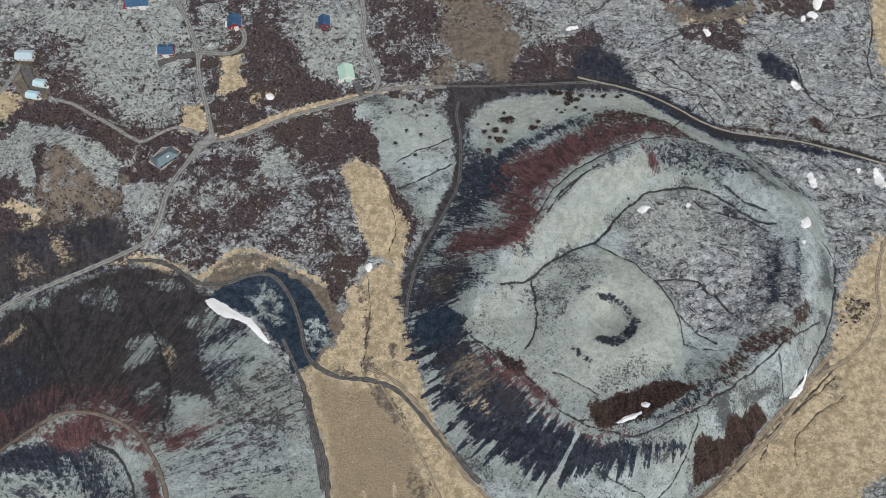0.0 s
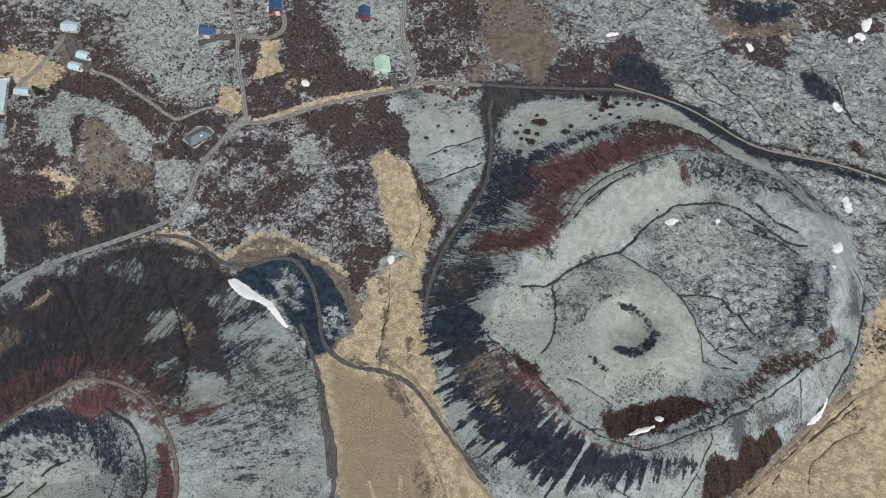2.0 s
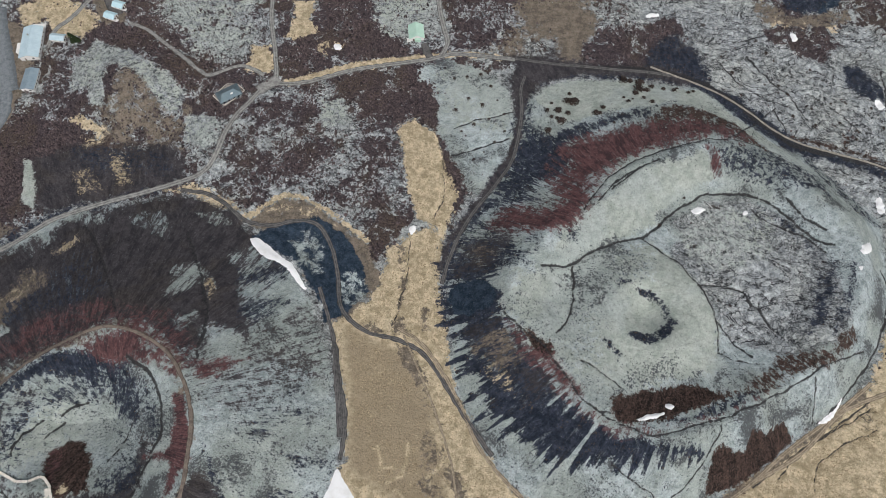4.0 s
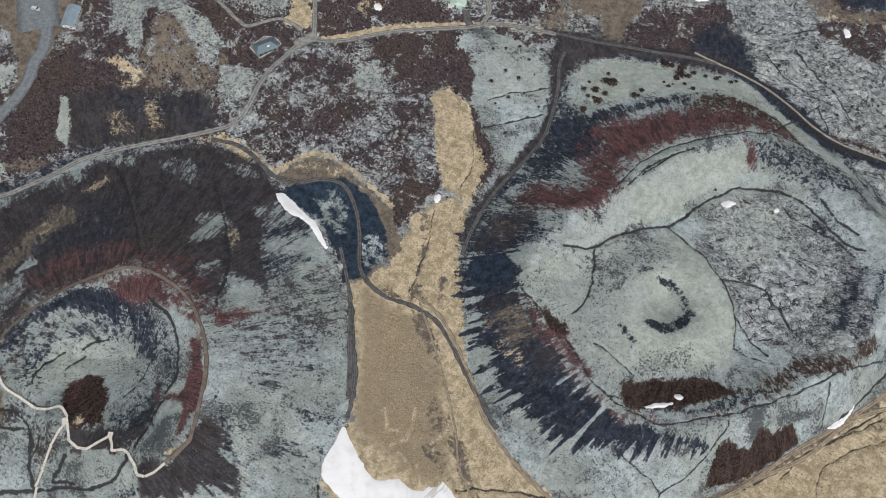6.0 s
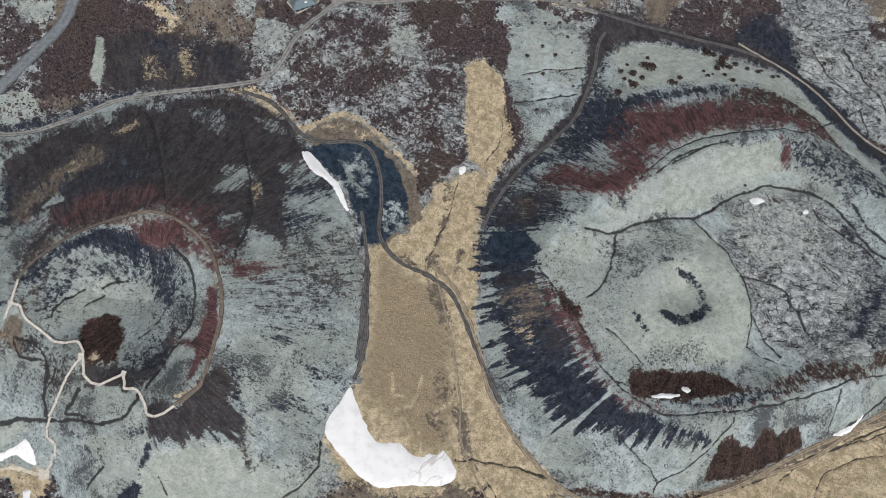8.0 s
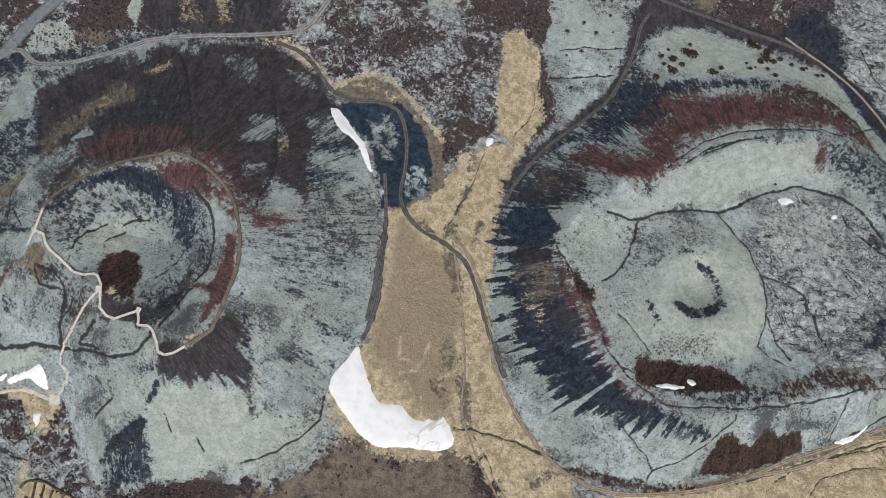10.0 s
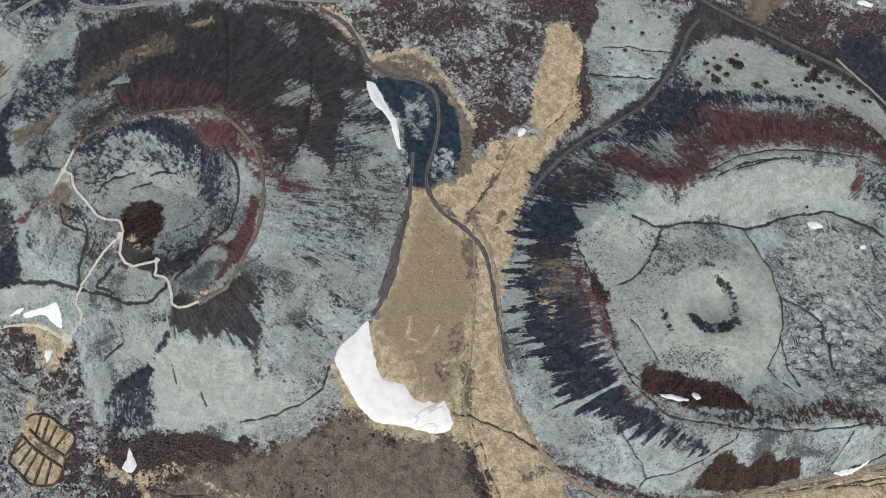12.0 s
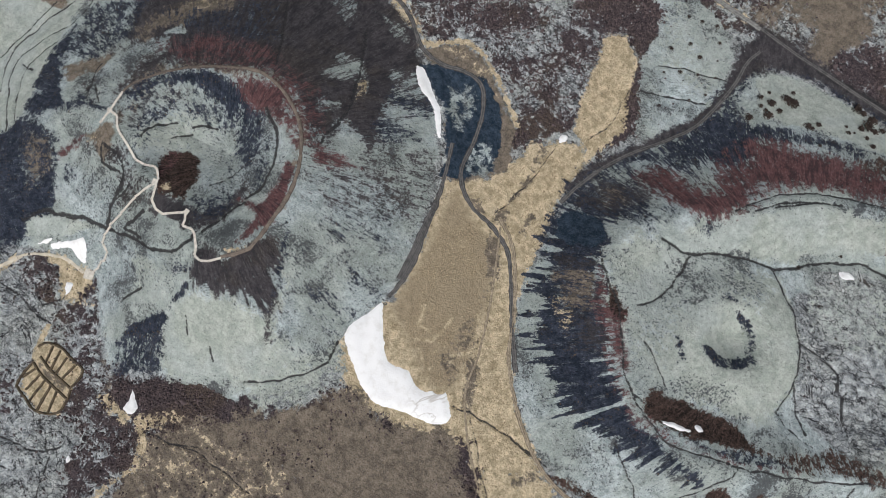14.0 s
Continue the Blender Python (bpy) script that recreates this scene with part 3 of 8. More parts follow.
zone("grass", 4, 0.75, 0, [(-116.7, 239), (-109.4, 241.1), (-110.3, 227.8), (-114.5, 229.5)])
zone("grass", 4, 0.7, 0, [(-106.8, 239), (-100.6, 239.1), (-100.7, 233.6), (-105.5, 233.6)])
zone("dirt", 4, 0.97, 0, [(-335.9, 174.3), (-338.2, 208.2), (-304.9, 225.6), (-285.7, 208.5), (-280.7, 180.1), (-282.2, 165.4), (-280.7, 136.2), (-285, 116.2), (-295.3, 144.1), (-309, 164.6)])
zone("dirt", 3, 0.9, 0, [(-268.2, 261.7), (-255.7, 263.1), (-244.6, 246.2), (-237, 233.9), (-250.2, 230.2), (-262.2, 244.2)])
zone("grass", 6, 0.95, 0, [(286.9, 150.4), (236.7, 143.4), (217.7, 123.4), (204.9, 98.2), (196.8, 74.4), (179.3, 60.2), (161.1, 39.8), (139.2, 24.2), (109.6, 5.5), (94.8, -8.7), (158.8, -8.6), (168, 15.5), (178.1, 30.7), (193.1, 47.9), (216.7, 53.3), (258.8, 63.1)])
zone("heath", 8, 0.4, 0.01, [(214.5, 110.6), (224.7, 104.4), (217, 86.1), (203.9, 80.2)])
zone("grass", 6, 0.95, 0, [(220.9, 99), (173.3, 54.5), (134.6, 20.8), (113, 3.8), (89.7, -8.8), (78.7, -16.4), (88.7, -33.3), (240.1, 30.6)])
zone("grass", 3, 0.98, 0, [(-59.4, 189.4), (-49.1, 193.2), (-37, 185.7), (-29.3, 171), (-16.8, 153.2), (-18.3, 136.1), (-21.1, 125.6), (-27.9, 128.8), (-37.1, 131.1), (-43.9, 142.9), (-50.9, 167.3)])
zone("grass", 5, 0.97, 0, [(-42.6, 119.7), (-27.9, 128.8), (-20.1, 123), (-17.9, 97.7), (-13.1, 74), (-10, 59.8), (-2.9, 44.8), (10.7, 25.2), (26.2, 7.8), (-49.8, 7.7), (-56.2, 30.2), (-63.4, 51.4), (-71.6, 68.1), (-67.4, 74.4), (-52.2, 82.1), (-49.7, 97.7), (-49.8, 113.3)])
zone("grass", 5, 0.97, 0, [(-69.2, 70), (-54.8, 80.5), (-49.5, 96.2), (-43.9, 118.9), (-38.6, 125.1), (-25.9, 111.9), (-19.4, 97.9), (-15.6, 82.9), (-3.8, 46.4), (12.6, 20.4), (32.6, 2), (51.8, -7.8), (66.2, -14.2), (88.7, -33.3), (44.5, -55), (19.2, -23.3), (9.1, -24), (-49.8, -4.2), (-54, 24.9), (-63.5, 52.7)])
zone("heath", 4, 0.85, 0.01, [(-29.5, 176.4), (-22.2, 167.4), (-13.7, 155), (-15.2, 136.2), (-20.4, 122.3), (-20, 132.8), (-17.4, 151.5), (-25.9, 163.8)])
zone("dirt", 5, 0.35, 0.01, [(-22.8, 46.6), (-19.7, 48.1), (6.3, -0.6), (6, -12.5)])
zone("heath", 8, 0.9, 0, [(-125.1, -114.8), (-77.4, -77), (-54, -70.8), (-40.7, -45.4), (-42, -35.9), (-26.9, -40.4), (6.8, -33.7), (21.9, -22.4), (56.9, -51.6), (-82.7, -172.3), (-95, -130.2), (-107.3, -120.4)])
zone("dirt", 20, 0.5, 0, [(-32.3, -62.4), (9.4, -36.6), (53, -55), (-10, -109.4)])
zone("grass", 4, 0.95, 0, [(-51.6, -0.7), (-43.7, -1.2), (-13, -10.9), (2.5, -8), (23.6, -24.3), (8.9, -31.9), (-13.4, -39.2), (-35.7, -42.8), (-49.8, -35.5), (-57.1, -27.5), (-58.5, -17.8)])
zone("grass", 5, 0.85, 0, [(-53.3, -27.7), (-41, -35), (-16.6, -35.7), (8.7, -27.6), (8.9, -31.9), (-9.6, -39.4), (-34.8, -43.8), (-49.8, -35.5)])
zone("heath", 12, 0.3, 0, [(-233.8, -143.2), (-180.5, -101), (-163.7, -105), (-162, -132.5), (-156.1, -148.6), (-138.1, -153.9), (-122.1, -146.9), (-83.1, -179), (-136, -224.8)])
zone("heath", 8, 0.58, 0, [(-191.2, -95.1), (-163.6, -73.1), (-153.2, -95.9), (-110.9, -109.5), (-105.6, -125.7), (-76.8, -167.2), (-100.5, -187.6), (-116.5, -155.5), (-123.9, -141.6), (-146, -146.9), (-162, -132.5), (-163.7, -105)])
zone("grass", 4, 0.62, 0, [(-105.3, -118.6), (-89.7, -100), (-89, -104.5), (-98.5, -121.4)])
zone("grass", 4, 0.88, 0, [(-212.5, -124.8), (-207.3, -103.3), (-198.7, -92.1), (-185.9, -83.4), (-173.2, -81.8), (-167.8, -90), (-180.5, -97.2), (-189, -93.3), (-200.8, -101.5)])
zone("grass", 4, 0.6, 0, [(-182.6, -95.3), (-172, -86.1), (-167.9, -101.2), (-174.2, -106.7)])
# the heath south of the cones
zone("heath", 3, 0.97, 0.02, [(-124.7, -115.2), (-106, -95.5), (-76.7, -73.6), (-64.7, -77.3), (-93.1, -108), (-108.1, -114.1), (-120.2, -117.6)])
zone("dirt", 8, 0.85, 0, [(-99.6, -122.3), (-64.3, -77.7), (-48.4, -61.1), (-40.7, -45.4), (-30.4, -40.6), (-9.3, -39.8), (11.1, -30.4), (38.5, -48.1), (-85.7, -155.4)])
zone("dirt", 12, 0.97, 0, [(-23.3, -80), (-10.9, -54.1), (5, -33.6), (32.6, -53.2), (-12.1, -91.9)])
zone("grass", 9, 0.2, 0, [(-99.6, -124), (-86, -103.7), (-59.4, -96.1), (-32.2, -86), (-24.1, -102.2), (-79.7, -150.3)])
zone("grass", 2, 0.9, 0, [(-104.4, -119.5), (-101.4, -118.7), (-93.6, -123.9), (-87.7, -134), (-92.4, -152), (-90.6, -159.7), (-95.6, -164), (-95, -151), (-92, -135), (-96, -126)])
zone("grass", 3, 0.7, 0, [(-130.3, -122.9), (-126.2, -119.3), (-118.3, -121.2), (-108.3, -119.5), (-106.2, -127), (-111.5, -125.7), (-120.2, -129.7), (-119.4, -123.9)])
zone("grass", 3, 0.5, 0, [(-106.3, -117.7), (-95.3, -105.8), (-89.5, -103.2), (-94.1, -117.5), (-99.5, -120.5)])
zone("heath", 4, 0.2, 0.6, [(9.7, -32.9), (15.8, -27.7), (35.6, -44.7), (26.7, -52.4)])
crevice(0.35, "dark", [(-84.7, -116.2), (-72.8, -111), (-54.5, -108.7), (-40.3, -108)])
crevice(0.3, "dark", [(-102, -119.9), (-87.2, -117.4), (-73.6, -108.4)])
zone("lava", 4, 0.95, 0, [(-221.1, -124.8), (-182.7, -99.1), (-165.4, -106.5), (-163.9, -119.8), (-166.2, -136.1), (-184.9, -155.9)])
zone("lava", 4, 0.95, 0, [(-171.6, -167.3), (-137.6, -147.2), (-119.5, -138.4), (-109.3, -159.3), (-98.9, -173.4), (-131.6, -201.6)])
zone("heath", 5, 0.6, 0, [(-132.6, -133.6), (-105.5, -124), (-90.3, -132.9), (-99.4, -164), (-114.2, -156.9), (-116, -141.6)])
crevice(0.6, "dark", [(-204, -117.5), (-193.3, -115.7), (-178.5, -117.8), (-169.1, -115.1)])
crevice(0.6, "dark", [(-191.2, -106.4), (-179.5, -111.3), (-175.3, -103.9)])
crevice(0.5, "dark", [(-148.4, -166.2), (-130.4, -160.8), (-122.2, -150.4)])
crevice(0.5, "dark", [(-140, -148.6), (-125.4, -156.5), (-114.9, -174.8)])
zone("grass", 2, 0.9, 0, [(-158.9, -145.5), (-161.3, -139.7), (-161.6, -132.2), (-165.7, -125.6), (-162.7, -120.9), (-154.6, -119), (-141, -120), (-138.4, -129.8), (-134.4, -141), (-142.4, -146.5)])
zone("grass", 2, 0.95, 0, [(-161.6, -132.2), (-164.3, -131.6), (-169, -124.1), (-170.8, -115.5), (-168.4, -114.6), (-165.8, -123.2), (-161.2, -129.6)])
zone("dirt", 2, 0.75, 0, [(-159.2, -133.6), (-158.7, -129.7), (-140.4, -129.4), (-140.1, -133.4)])
zone("lava", 5, 0.62, 0, [(-164.8, -105.9), (-152.6, -88.5), (-126.2, -113), (-141.3, -118.2), (-150.4, -111.7)])
zone("lava", 5, 0.9, 0, [(-173.2, -107.7), (-159, -90), (-141.3, -100.3), (-124.8, -118), (-129.4, -125.6), (-141.3, -118.2), (-154.6, -117.1), (-162.9, -118.9)])
zone("heath", 4, 0.34, 0, [(-173.2, -107.7), (-159, -90), (-141.3, -100.3), (-124.8, -118), (-129.4, -125.6), (-141.3, -118.2), (-154.6, -117.1), (-162.9, -118.9)])
zone("dirt", 4, 0.4, 0, [(-172.6, -83), (-155.2, -67.3), (-139.2, -84.9), (-139.9, -99.2), (-124.2, -117.5), (-127.2, -120.2), (-145.5, -103.9)])
zone("grass", 3, 0.4, 0, [(-184.8, -93.4), (-170.9, -85.2), (-160.5, -94.8), (-169, -104), (-175.9, -100.7)])
zone("heath", 3, 0.5, 0, [(-204.1, -94.8), (-189.1, -93.3), (-175.3, -107.6), (-186.9, -110.2), (-206.2, -108.1)])
zone("moss", 4, 0.97, 0.4, A_BASE)
# the western cone
zone("ash", 7, 0.97, 0.8, [(-281.2, 58.4), (-260.1, 65.4), (-240.1, 80.2), (-227.2, 94.4), (-204.8, 109.9), (-177.3, 123.8), (-157, 124.4), (-134.1, 118.3), (-114.7, 103.9), (-99.6, 91.6), (-104.5, 64.1), (-105.4, 49.3), (-122.4, 51.7), (-120.1, 37.6), (-128.4, 36.6), (-148.3, 45.3), (-167.3, 43.3), (-180.2, 33.8), (-205.7, 21.7), (-227.9, 14.7), (-235.3, 8.3)])
zone("ash", 8, 0.97, 0.8, [(-239.8, 7.2), (-240.8, 29.7), (-235.3, 50.6), (-255.5, 70.5), (-212.7, 108.7), (-163.4, 123.9), (-140.6, 116.8), (-131.9, 98.4), (-136.4, 78.9), (-150.4, 63.5), (-164.9, 56.2), (-184.3, 45), (-212.2, 34.9), (-225.8, 20.1)])
zone("ash", 16, 0.42, 0.7, [(-121.4, 30.6), (-108, 54.7), (-92.5, 82.3), (-74.6, 72.7), (-63.6, 44.9), (-79.2, 24.9), (-107.4, 11.1)])
zone("ash", 10, 0.55, 1, [(-240.7, 13.5), (-206.9, 23), (-185.9, 32.4), (-195.4, 18.3), (-203.1, 1.2), (-217.2, -11)])
zone("dark", 6, 0.55, 0.4, [(-78.7, 1.8), (-70.7, 3.8), (-55.5, 0.1), (-55.7, -4), (-67.8, -4)])
zone("dark", 6, 0.4, 1, [(-84, 31.5), (-77.8, 34.6), (-68.6, 14.6), (-74.4, 12)])
zone("dark", 6, 0.35, 1, [(-97.7, 15.8), (-89.2, 24.5), (-78.3, 13.4), (-87.8, 3.4)])
zone("moss", 5, 0.75, 1, [(-268.9, 43.2), (-270.4, 55), (-262.3, 63.4), (-261, 55.5)])
zone("moss", 5, 0.42, 1, [(-247.1, 90.1), (-231.1, 96.8), (-226, 87.8), (-232, 77.9)])
zone("moss", 4, 0.42, 1, [(-218.7, 103.3), (-204.3, 109.1), (-200.7, 102), (-213.4, 98.7)])
zone("moss", 6, 0.36, 1, [(-192.2, 107.6), (-176.1, 113.2), (-163.7, 103.8), (-161.6, 95.5), (-181.1, 102.1)])
zone("moss", 4, 0.68, 1, [(-145.6, 63.2), (-149.9, 79.4), (-143.9, 84.2), (-135.3, 80.6), (-137, 70)])
zone("moss", 5, 0.42, 1, [(-137.3, 44.6), (-136.2, 54.8), (-130.4, 56.8), (-130, 46.4)])
zone("moss", 4, 0.4, 1, [(-155, 115.2), (-145.1, 120.5), (-137, 113.5), (-143.2, 110.1)])
zone("moss", 2, 0.9, 0.8, [(-221.1, 27.6), (-220.6, 36.5), (-214.1, 35.7)])
zone("moss", 4, 0.85, 0.9, [(-117.9, 47.2), (-114.5, 51.7), (-107.7, 51.4), (-105, 40.2), (-110.7, 36.3)])
zone("moss", 2, 0.75, 0.6, [(-127.4, 38.4), (-125.2, 41.5), (-123.1, 37.7), (-125.3, 35.9)])
zone("moss", 6, 0.55, 1, [(-129.3, 92.8), (-118.5, 102), (-109.6, 93.1), (-117.3, 81.6)])
zone("moss", 6, 0.62, 1, [(-117.9, 77.1), (-106.9, 87.6), (-92.3, 81.7), (-100.7, 62), (-109.9, 63.9)])
zone("dark", 6, 0.6, 1, [(-122.5, 85.7), (-102.8, 95.2), (-95.8, 89.9), (-107.8, 80.3), (-119.8, 78)])
zone("dark", 5, 0.6, 1, [(-114, 66.6), (-99.4, 77.7), (-92.8, 72.8), (-104.9, 59.4), (-110.8, 60.3)])
zone("grass", 3, 0.3, 0.6, [(-220, 79.6), (-212.6, 90.4), (-209.1, 88.3), (-213.9, 78.1)])
zone("dirt", 6, 0.4, 0.8, [(-233.4, 50.2), (-229.2, 67.9), (-216.2, 69.3), (-207.8, 62.1), (-218.3, 51.8)])
zone("dirt", 6, 0.5, 0.9, [(-233, 15.2), (-237.6, 37.8), (-234.9, 51.8), (-223.5, 48.7), (-228.4, 32.8), (-223.8, 17.2)])
zone("grass", 3, 0.3, 0.4, [(-126.9, 64.9), (-133, 76.5), (-129.9, 76.2), (-126.4, 68)])
zone("grass", 3, 0.25, 0.4, [(-121.4, 49.8), (-123.1, 56), (-120.6, 55.3), (-119.8, 50.7)])
zone("dirt", 5, 0.55, 0.6, [(-240.1, 19.9), (-234.5, 39.6), (-223.3, 60), (-216.3, 58.5), (-219.6, 40), (-231.3, 23.6)])
crevice(1.0, "dark", [(-212.8, 99.4), (-196.4, 86.4), (-175.6, 65.4), (-162.8, 50.7)])
crevice(0.9, "dark", [(-154.2, 101.6), (-140.2, 82.9), (-128.5, 64.8), (-122.8, 51.5), (-121, 35.5)])
zone("dark", 10, 0.45, 0.9, [(-237.6, 37.8), (-219.7, 53.4), (-202.4, 82.4), (-177.2, 64.9), (-178.7, 49.4), (-212.1, 36.9)])
zone("red", 9, 0.75, 0.12, [(-204.6, 41.5), (-173.7, 52.7), (-153.7, 47.3), (-134.4, 45.1), (-123.9, 36.3), (-127.5, 28), (-144.7, 41.9), (-168, 45.1), (-185.1, 31.4), (-200.3, 30.4)])
zone("red", 6, 0.95, 0.2, [(-168.4, 33.2), (-153.9, 43), (-135.9, 33.5), (-140.9, 29), (-150.6, 32), (-158.3, 21.7), (-165.1, 26.6)])
zone("red", 4, 0.92, 0.4, [(-123.1, 32.8), (-108.4, 39.5), (-100.8, 39.3), (-114.9, 27.2)])
zone("dirt", 5, 0.8, 0.5, [(-211, -1), (-208.2, 11.6), (-196.8, 24.2), (-180.4, 34.1), (-169.9, 42.4), (-157.9, 47), (-141.5, 43.3), (-128.5, 33.4), (-117.6, 17.6), (-110.3, -1.2), (-112.4, -2), (-120, 16.8), (-131.2, 32.3), (-144.2, 40.9), (-158.2, 42.9), (-167.9, 38.9), (-178.2, 30.5), (-191.4, 21.9), (-201.1, 9.9), (-202.6, -4.3)])
zone("ash", 8, 0.5, 0.6, [(-251.5, 4.9), (-225.3, 12.1), (-209.3, 8.4), (-207.5, -2.9), (-202.1, -15.2), (-221, -28.5)])
zone("moss", 6, 0.6, 0.9, [(-240.7, 13.5), (-225.6, 16.8), (-213.1, 10.4), (-216.2, -2.3), (-221.2, -6.4)])
# inside the crater
zone("dark", 5, 0.85, 0.6, [(-201.7, -0.7), (-198, 12.9), (-182.8, 28.3), (-165.6, 32.7), (-160.8, 18.6), (-162.8, 9.5), (-167.7, 20.4), (-179.1, 18.8), (-194.5, 9.3), (-197.4, -2.9)])
zone("moss", 3, 0.95, 0.15, [(-199.4, -6), (-193.4, 9.7), (-178.6, 17.4), (-167.5, 19.4), (-161.7, 7.3), (-153.5, 2), (-144, -9.4), (-151.5, -15.5), (-161, -6.7), (-176.1, -14.3), (-174, -23.5), (-182.1, -24.7), (-197, -16.6)])
zone("dirt", 6, 0.5, 0.4, [(-200.3, -17.3), (-201.2, -6.6), (-199.8, 3.6), (-194.7, 12.5), (-189.8, 10.3), (-194, -0.9), (-193.7, -11.8), (-191.2, -19.4)])
zone("ash", 5, 0.4, 0.3, [(-183.8, -24.8), (-174, -23.5), (-162.6, -30.3), (-177.2, -30.2)])
zone("sage", 8, 0.85, 0.2, [(-189.3, -14.4), (-183.1, -0), (-168.4, 9.8), (-160.4, 2.9), (-156.3, -4.7), (-164, -5.5), (-176.1, -14.3), (-180.1, -23.2)])
zone("dark", 4, 0.78, 0.5, [(-163.6, 27.3), (-150.5, 29.5), (-140.7, 16.8), (-141, 4), (-152.4, 3), (-158.7, 16.9)])
zone("dark", 4, 0.42, 0.6, [(-153, 1.3), (-142, 4.6), (-132.9, -8), (-141.2, -10.6)])
zone("moss", 3, 0.9, 0.5, [(-150, 27.6), (-136.9, 25.3), (-127.6, 9.3), (-125.9, -4), (-134.3, -8.9), (-145, -0.3), (-138.6, 6.7), (-141.5, 19.1)])
zone("moss", 2, 0.85, 0.4, [(-135.2, 30.5), (-125.9, 20.4), (-121.4, 8.3), (-121.3, -2.2), (-127, 9.5), (-134.3, 23.4)])
crevice(1.2, "dark", [(-151.2, 31.8), (-138, 25.6), (-130.2, 14), (-125.5, -0.2), (-128.9, -6.4)])
zone("dark", 6, 0.55, 0.5, [(-199, -5.8), (-191.7, 5.5), (-178, 15.3), (-177.5, 9), (-188.4, -3.8), (-192.1, -14.1)])
zone("dark", 5, 0.5, 0.4, [(-184.8, 13.7), (-167.1, 19.8), (-162.4, 10.1), (-171.1, 6.5), (-180.6, 7.6)])
crevice(0.7, "dark", [(-174.8, 2.8), (-170.2, 7.4), (-165.4, 10)])
crevice(0.7, "dark", [(-176.9, -8.6), (-173, -0.1)])
zone("ash", 4, 0.9, 0.4, [(-160.4, -29.5), (-140.8, -24.2), (-137.2, -10.5), (-138.4, 1.4), (-128.3, -7.3), (-131, -24.3), (-133.8, -32.8), (-142.2, -38.3), (-156.6, -41.9)])
zone("dark", 4, 0.6, 0.5, [(-146.7, -24.3), (-144.6, -15), (-137.9, -9.3), (-131, -14.1), (-134.1, -24.9), (-139.9, -28.5)])
zone("moss", 2, 0.9, 0.3, [(-126.3, -30.5), (-128.8, -18.9), (-126.2, -8.3), (-120.1, -10.2), (-116.6, -19.5), (-121.2, -30.8)])
zone("moss", 2, 0.88, 0.3, [(-156.4, -43), (-151.4, -37.4), (-140, -34.5), (-132, -37.7), (-135.9, -46.4), (-151.9, -51.5)])
crevice(1.0, "dark", [(-130.3, -30.2), (-131.4, -18.3), (-127.9, -8)])
zone("red", 2, 0.97, 0.2, [(-124.8, 19.3), (-119.2, 17.6), (-112.9, 5.8), (-108.8, -8), (-112.7, -12.5), (-113.8, -24.6), (-115.4, -24.7), (-116.2, -15), (-118.5, -8.4), (-123.2, -8.5), (-133.1, -9.6), (-133.3, -8.1), (-121.5, -5.4), (-119.6, -1.7), (-120.9, 8.5)])
zone("dark", 3, 0.6, 0.3, [(-143.5, 25), (-135.5, 17.9), (-127.7, 4), (-128, -3.5), (-136.6, 5.9)])
zone("ash", 6, 0.45, 0.3, [(-199.3, -17.5), (-200, -3.9), (-193.4, 9.7), (-182.3, 17.4), (-182.3, 9.5), (-191, -2.8), (-187.5, -18.5)])
zone("dark", 5, 0.35, 0.1, [(-191.2, -19.4), (-192, -5.5), (-185.4, 0.3), (-182.8, -9.9), (-181.7, -22.5)])
crevice(0.5, "dark", [(-185.5, -17.1), (-185.8, -8.9), (-180.7, -0.8)])
crevice(0.4, "dark", [(-147.3, -13.1), (-145, -3.1), (-144.3, 5.4)])
zone("rust", 2, 0.97, 0.1, [(-173.6, -13.8), (-167.4, -6.8), (-159.5, -7.9), (-152.6, -14.7), (-148.5, -25), (-157.9, -29.9), (-168.3, -24.7), (-173, -18.8)])
zone("red", 2, 0.55, 0.1, [(-170.1, -21.9), (-173.7, -14.4), (-169.7, -9.9), (-165.3, -17.2), (-163.4, -25.2)])
zone("grass", 1.5, 0.85, 0.1, [(-159.9, -28), (-158.2, -23.9), (-156.1, -25.8), (-157.7, -28.5)])
zone("grass", 2, 0.75, 0.2, [(-116.5, -29.1), (-111.2, -23.5), (-109.7, -15.3), (-107.7, -17.9), (-109.9, -25.2), (-114.4, -29.9)])
zone("ash", 5, 0.6, 0.2, [(-206, -31.7), (-188.1, -24.9), (-175.9, -29.7), (-161.1, -34.8), (-165.3, -46), (-174.4, -46.6), (-184.9, -37.6), (-203.1, -43.4)])
zone("moss", 3, 0.9, 0.1, [(-203.1, -43.4), (-186.1, -39.2), (-178.2, -45.4), (-177.9, -58), (-187.5, -65.3), (-198.9, -68.5)])
crevice(1.3, "dark", [(-196.5, -30), (-182.9, -32), (-176.8, -39.9), (-177.6, -50.2), (-175.8, -58.5)])
crevice(1.4, "dark", [(-198.5, -71), (-187.6, -64.5), (-174.8, -60.8)])
crevice(0.9, "dark", [(-172.8, -36.1), (-177.1, -50), (-177, -57.7)])
crevice(1.2, "dark", [(-159.7, -41.7), (-162.6, -48.9), (-167.1, -54.2), (-155, -52.1)])
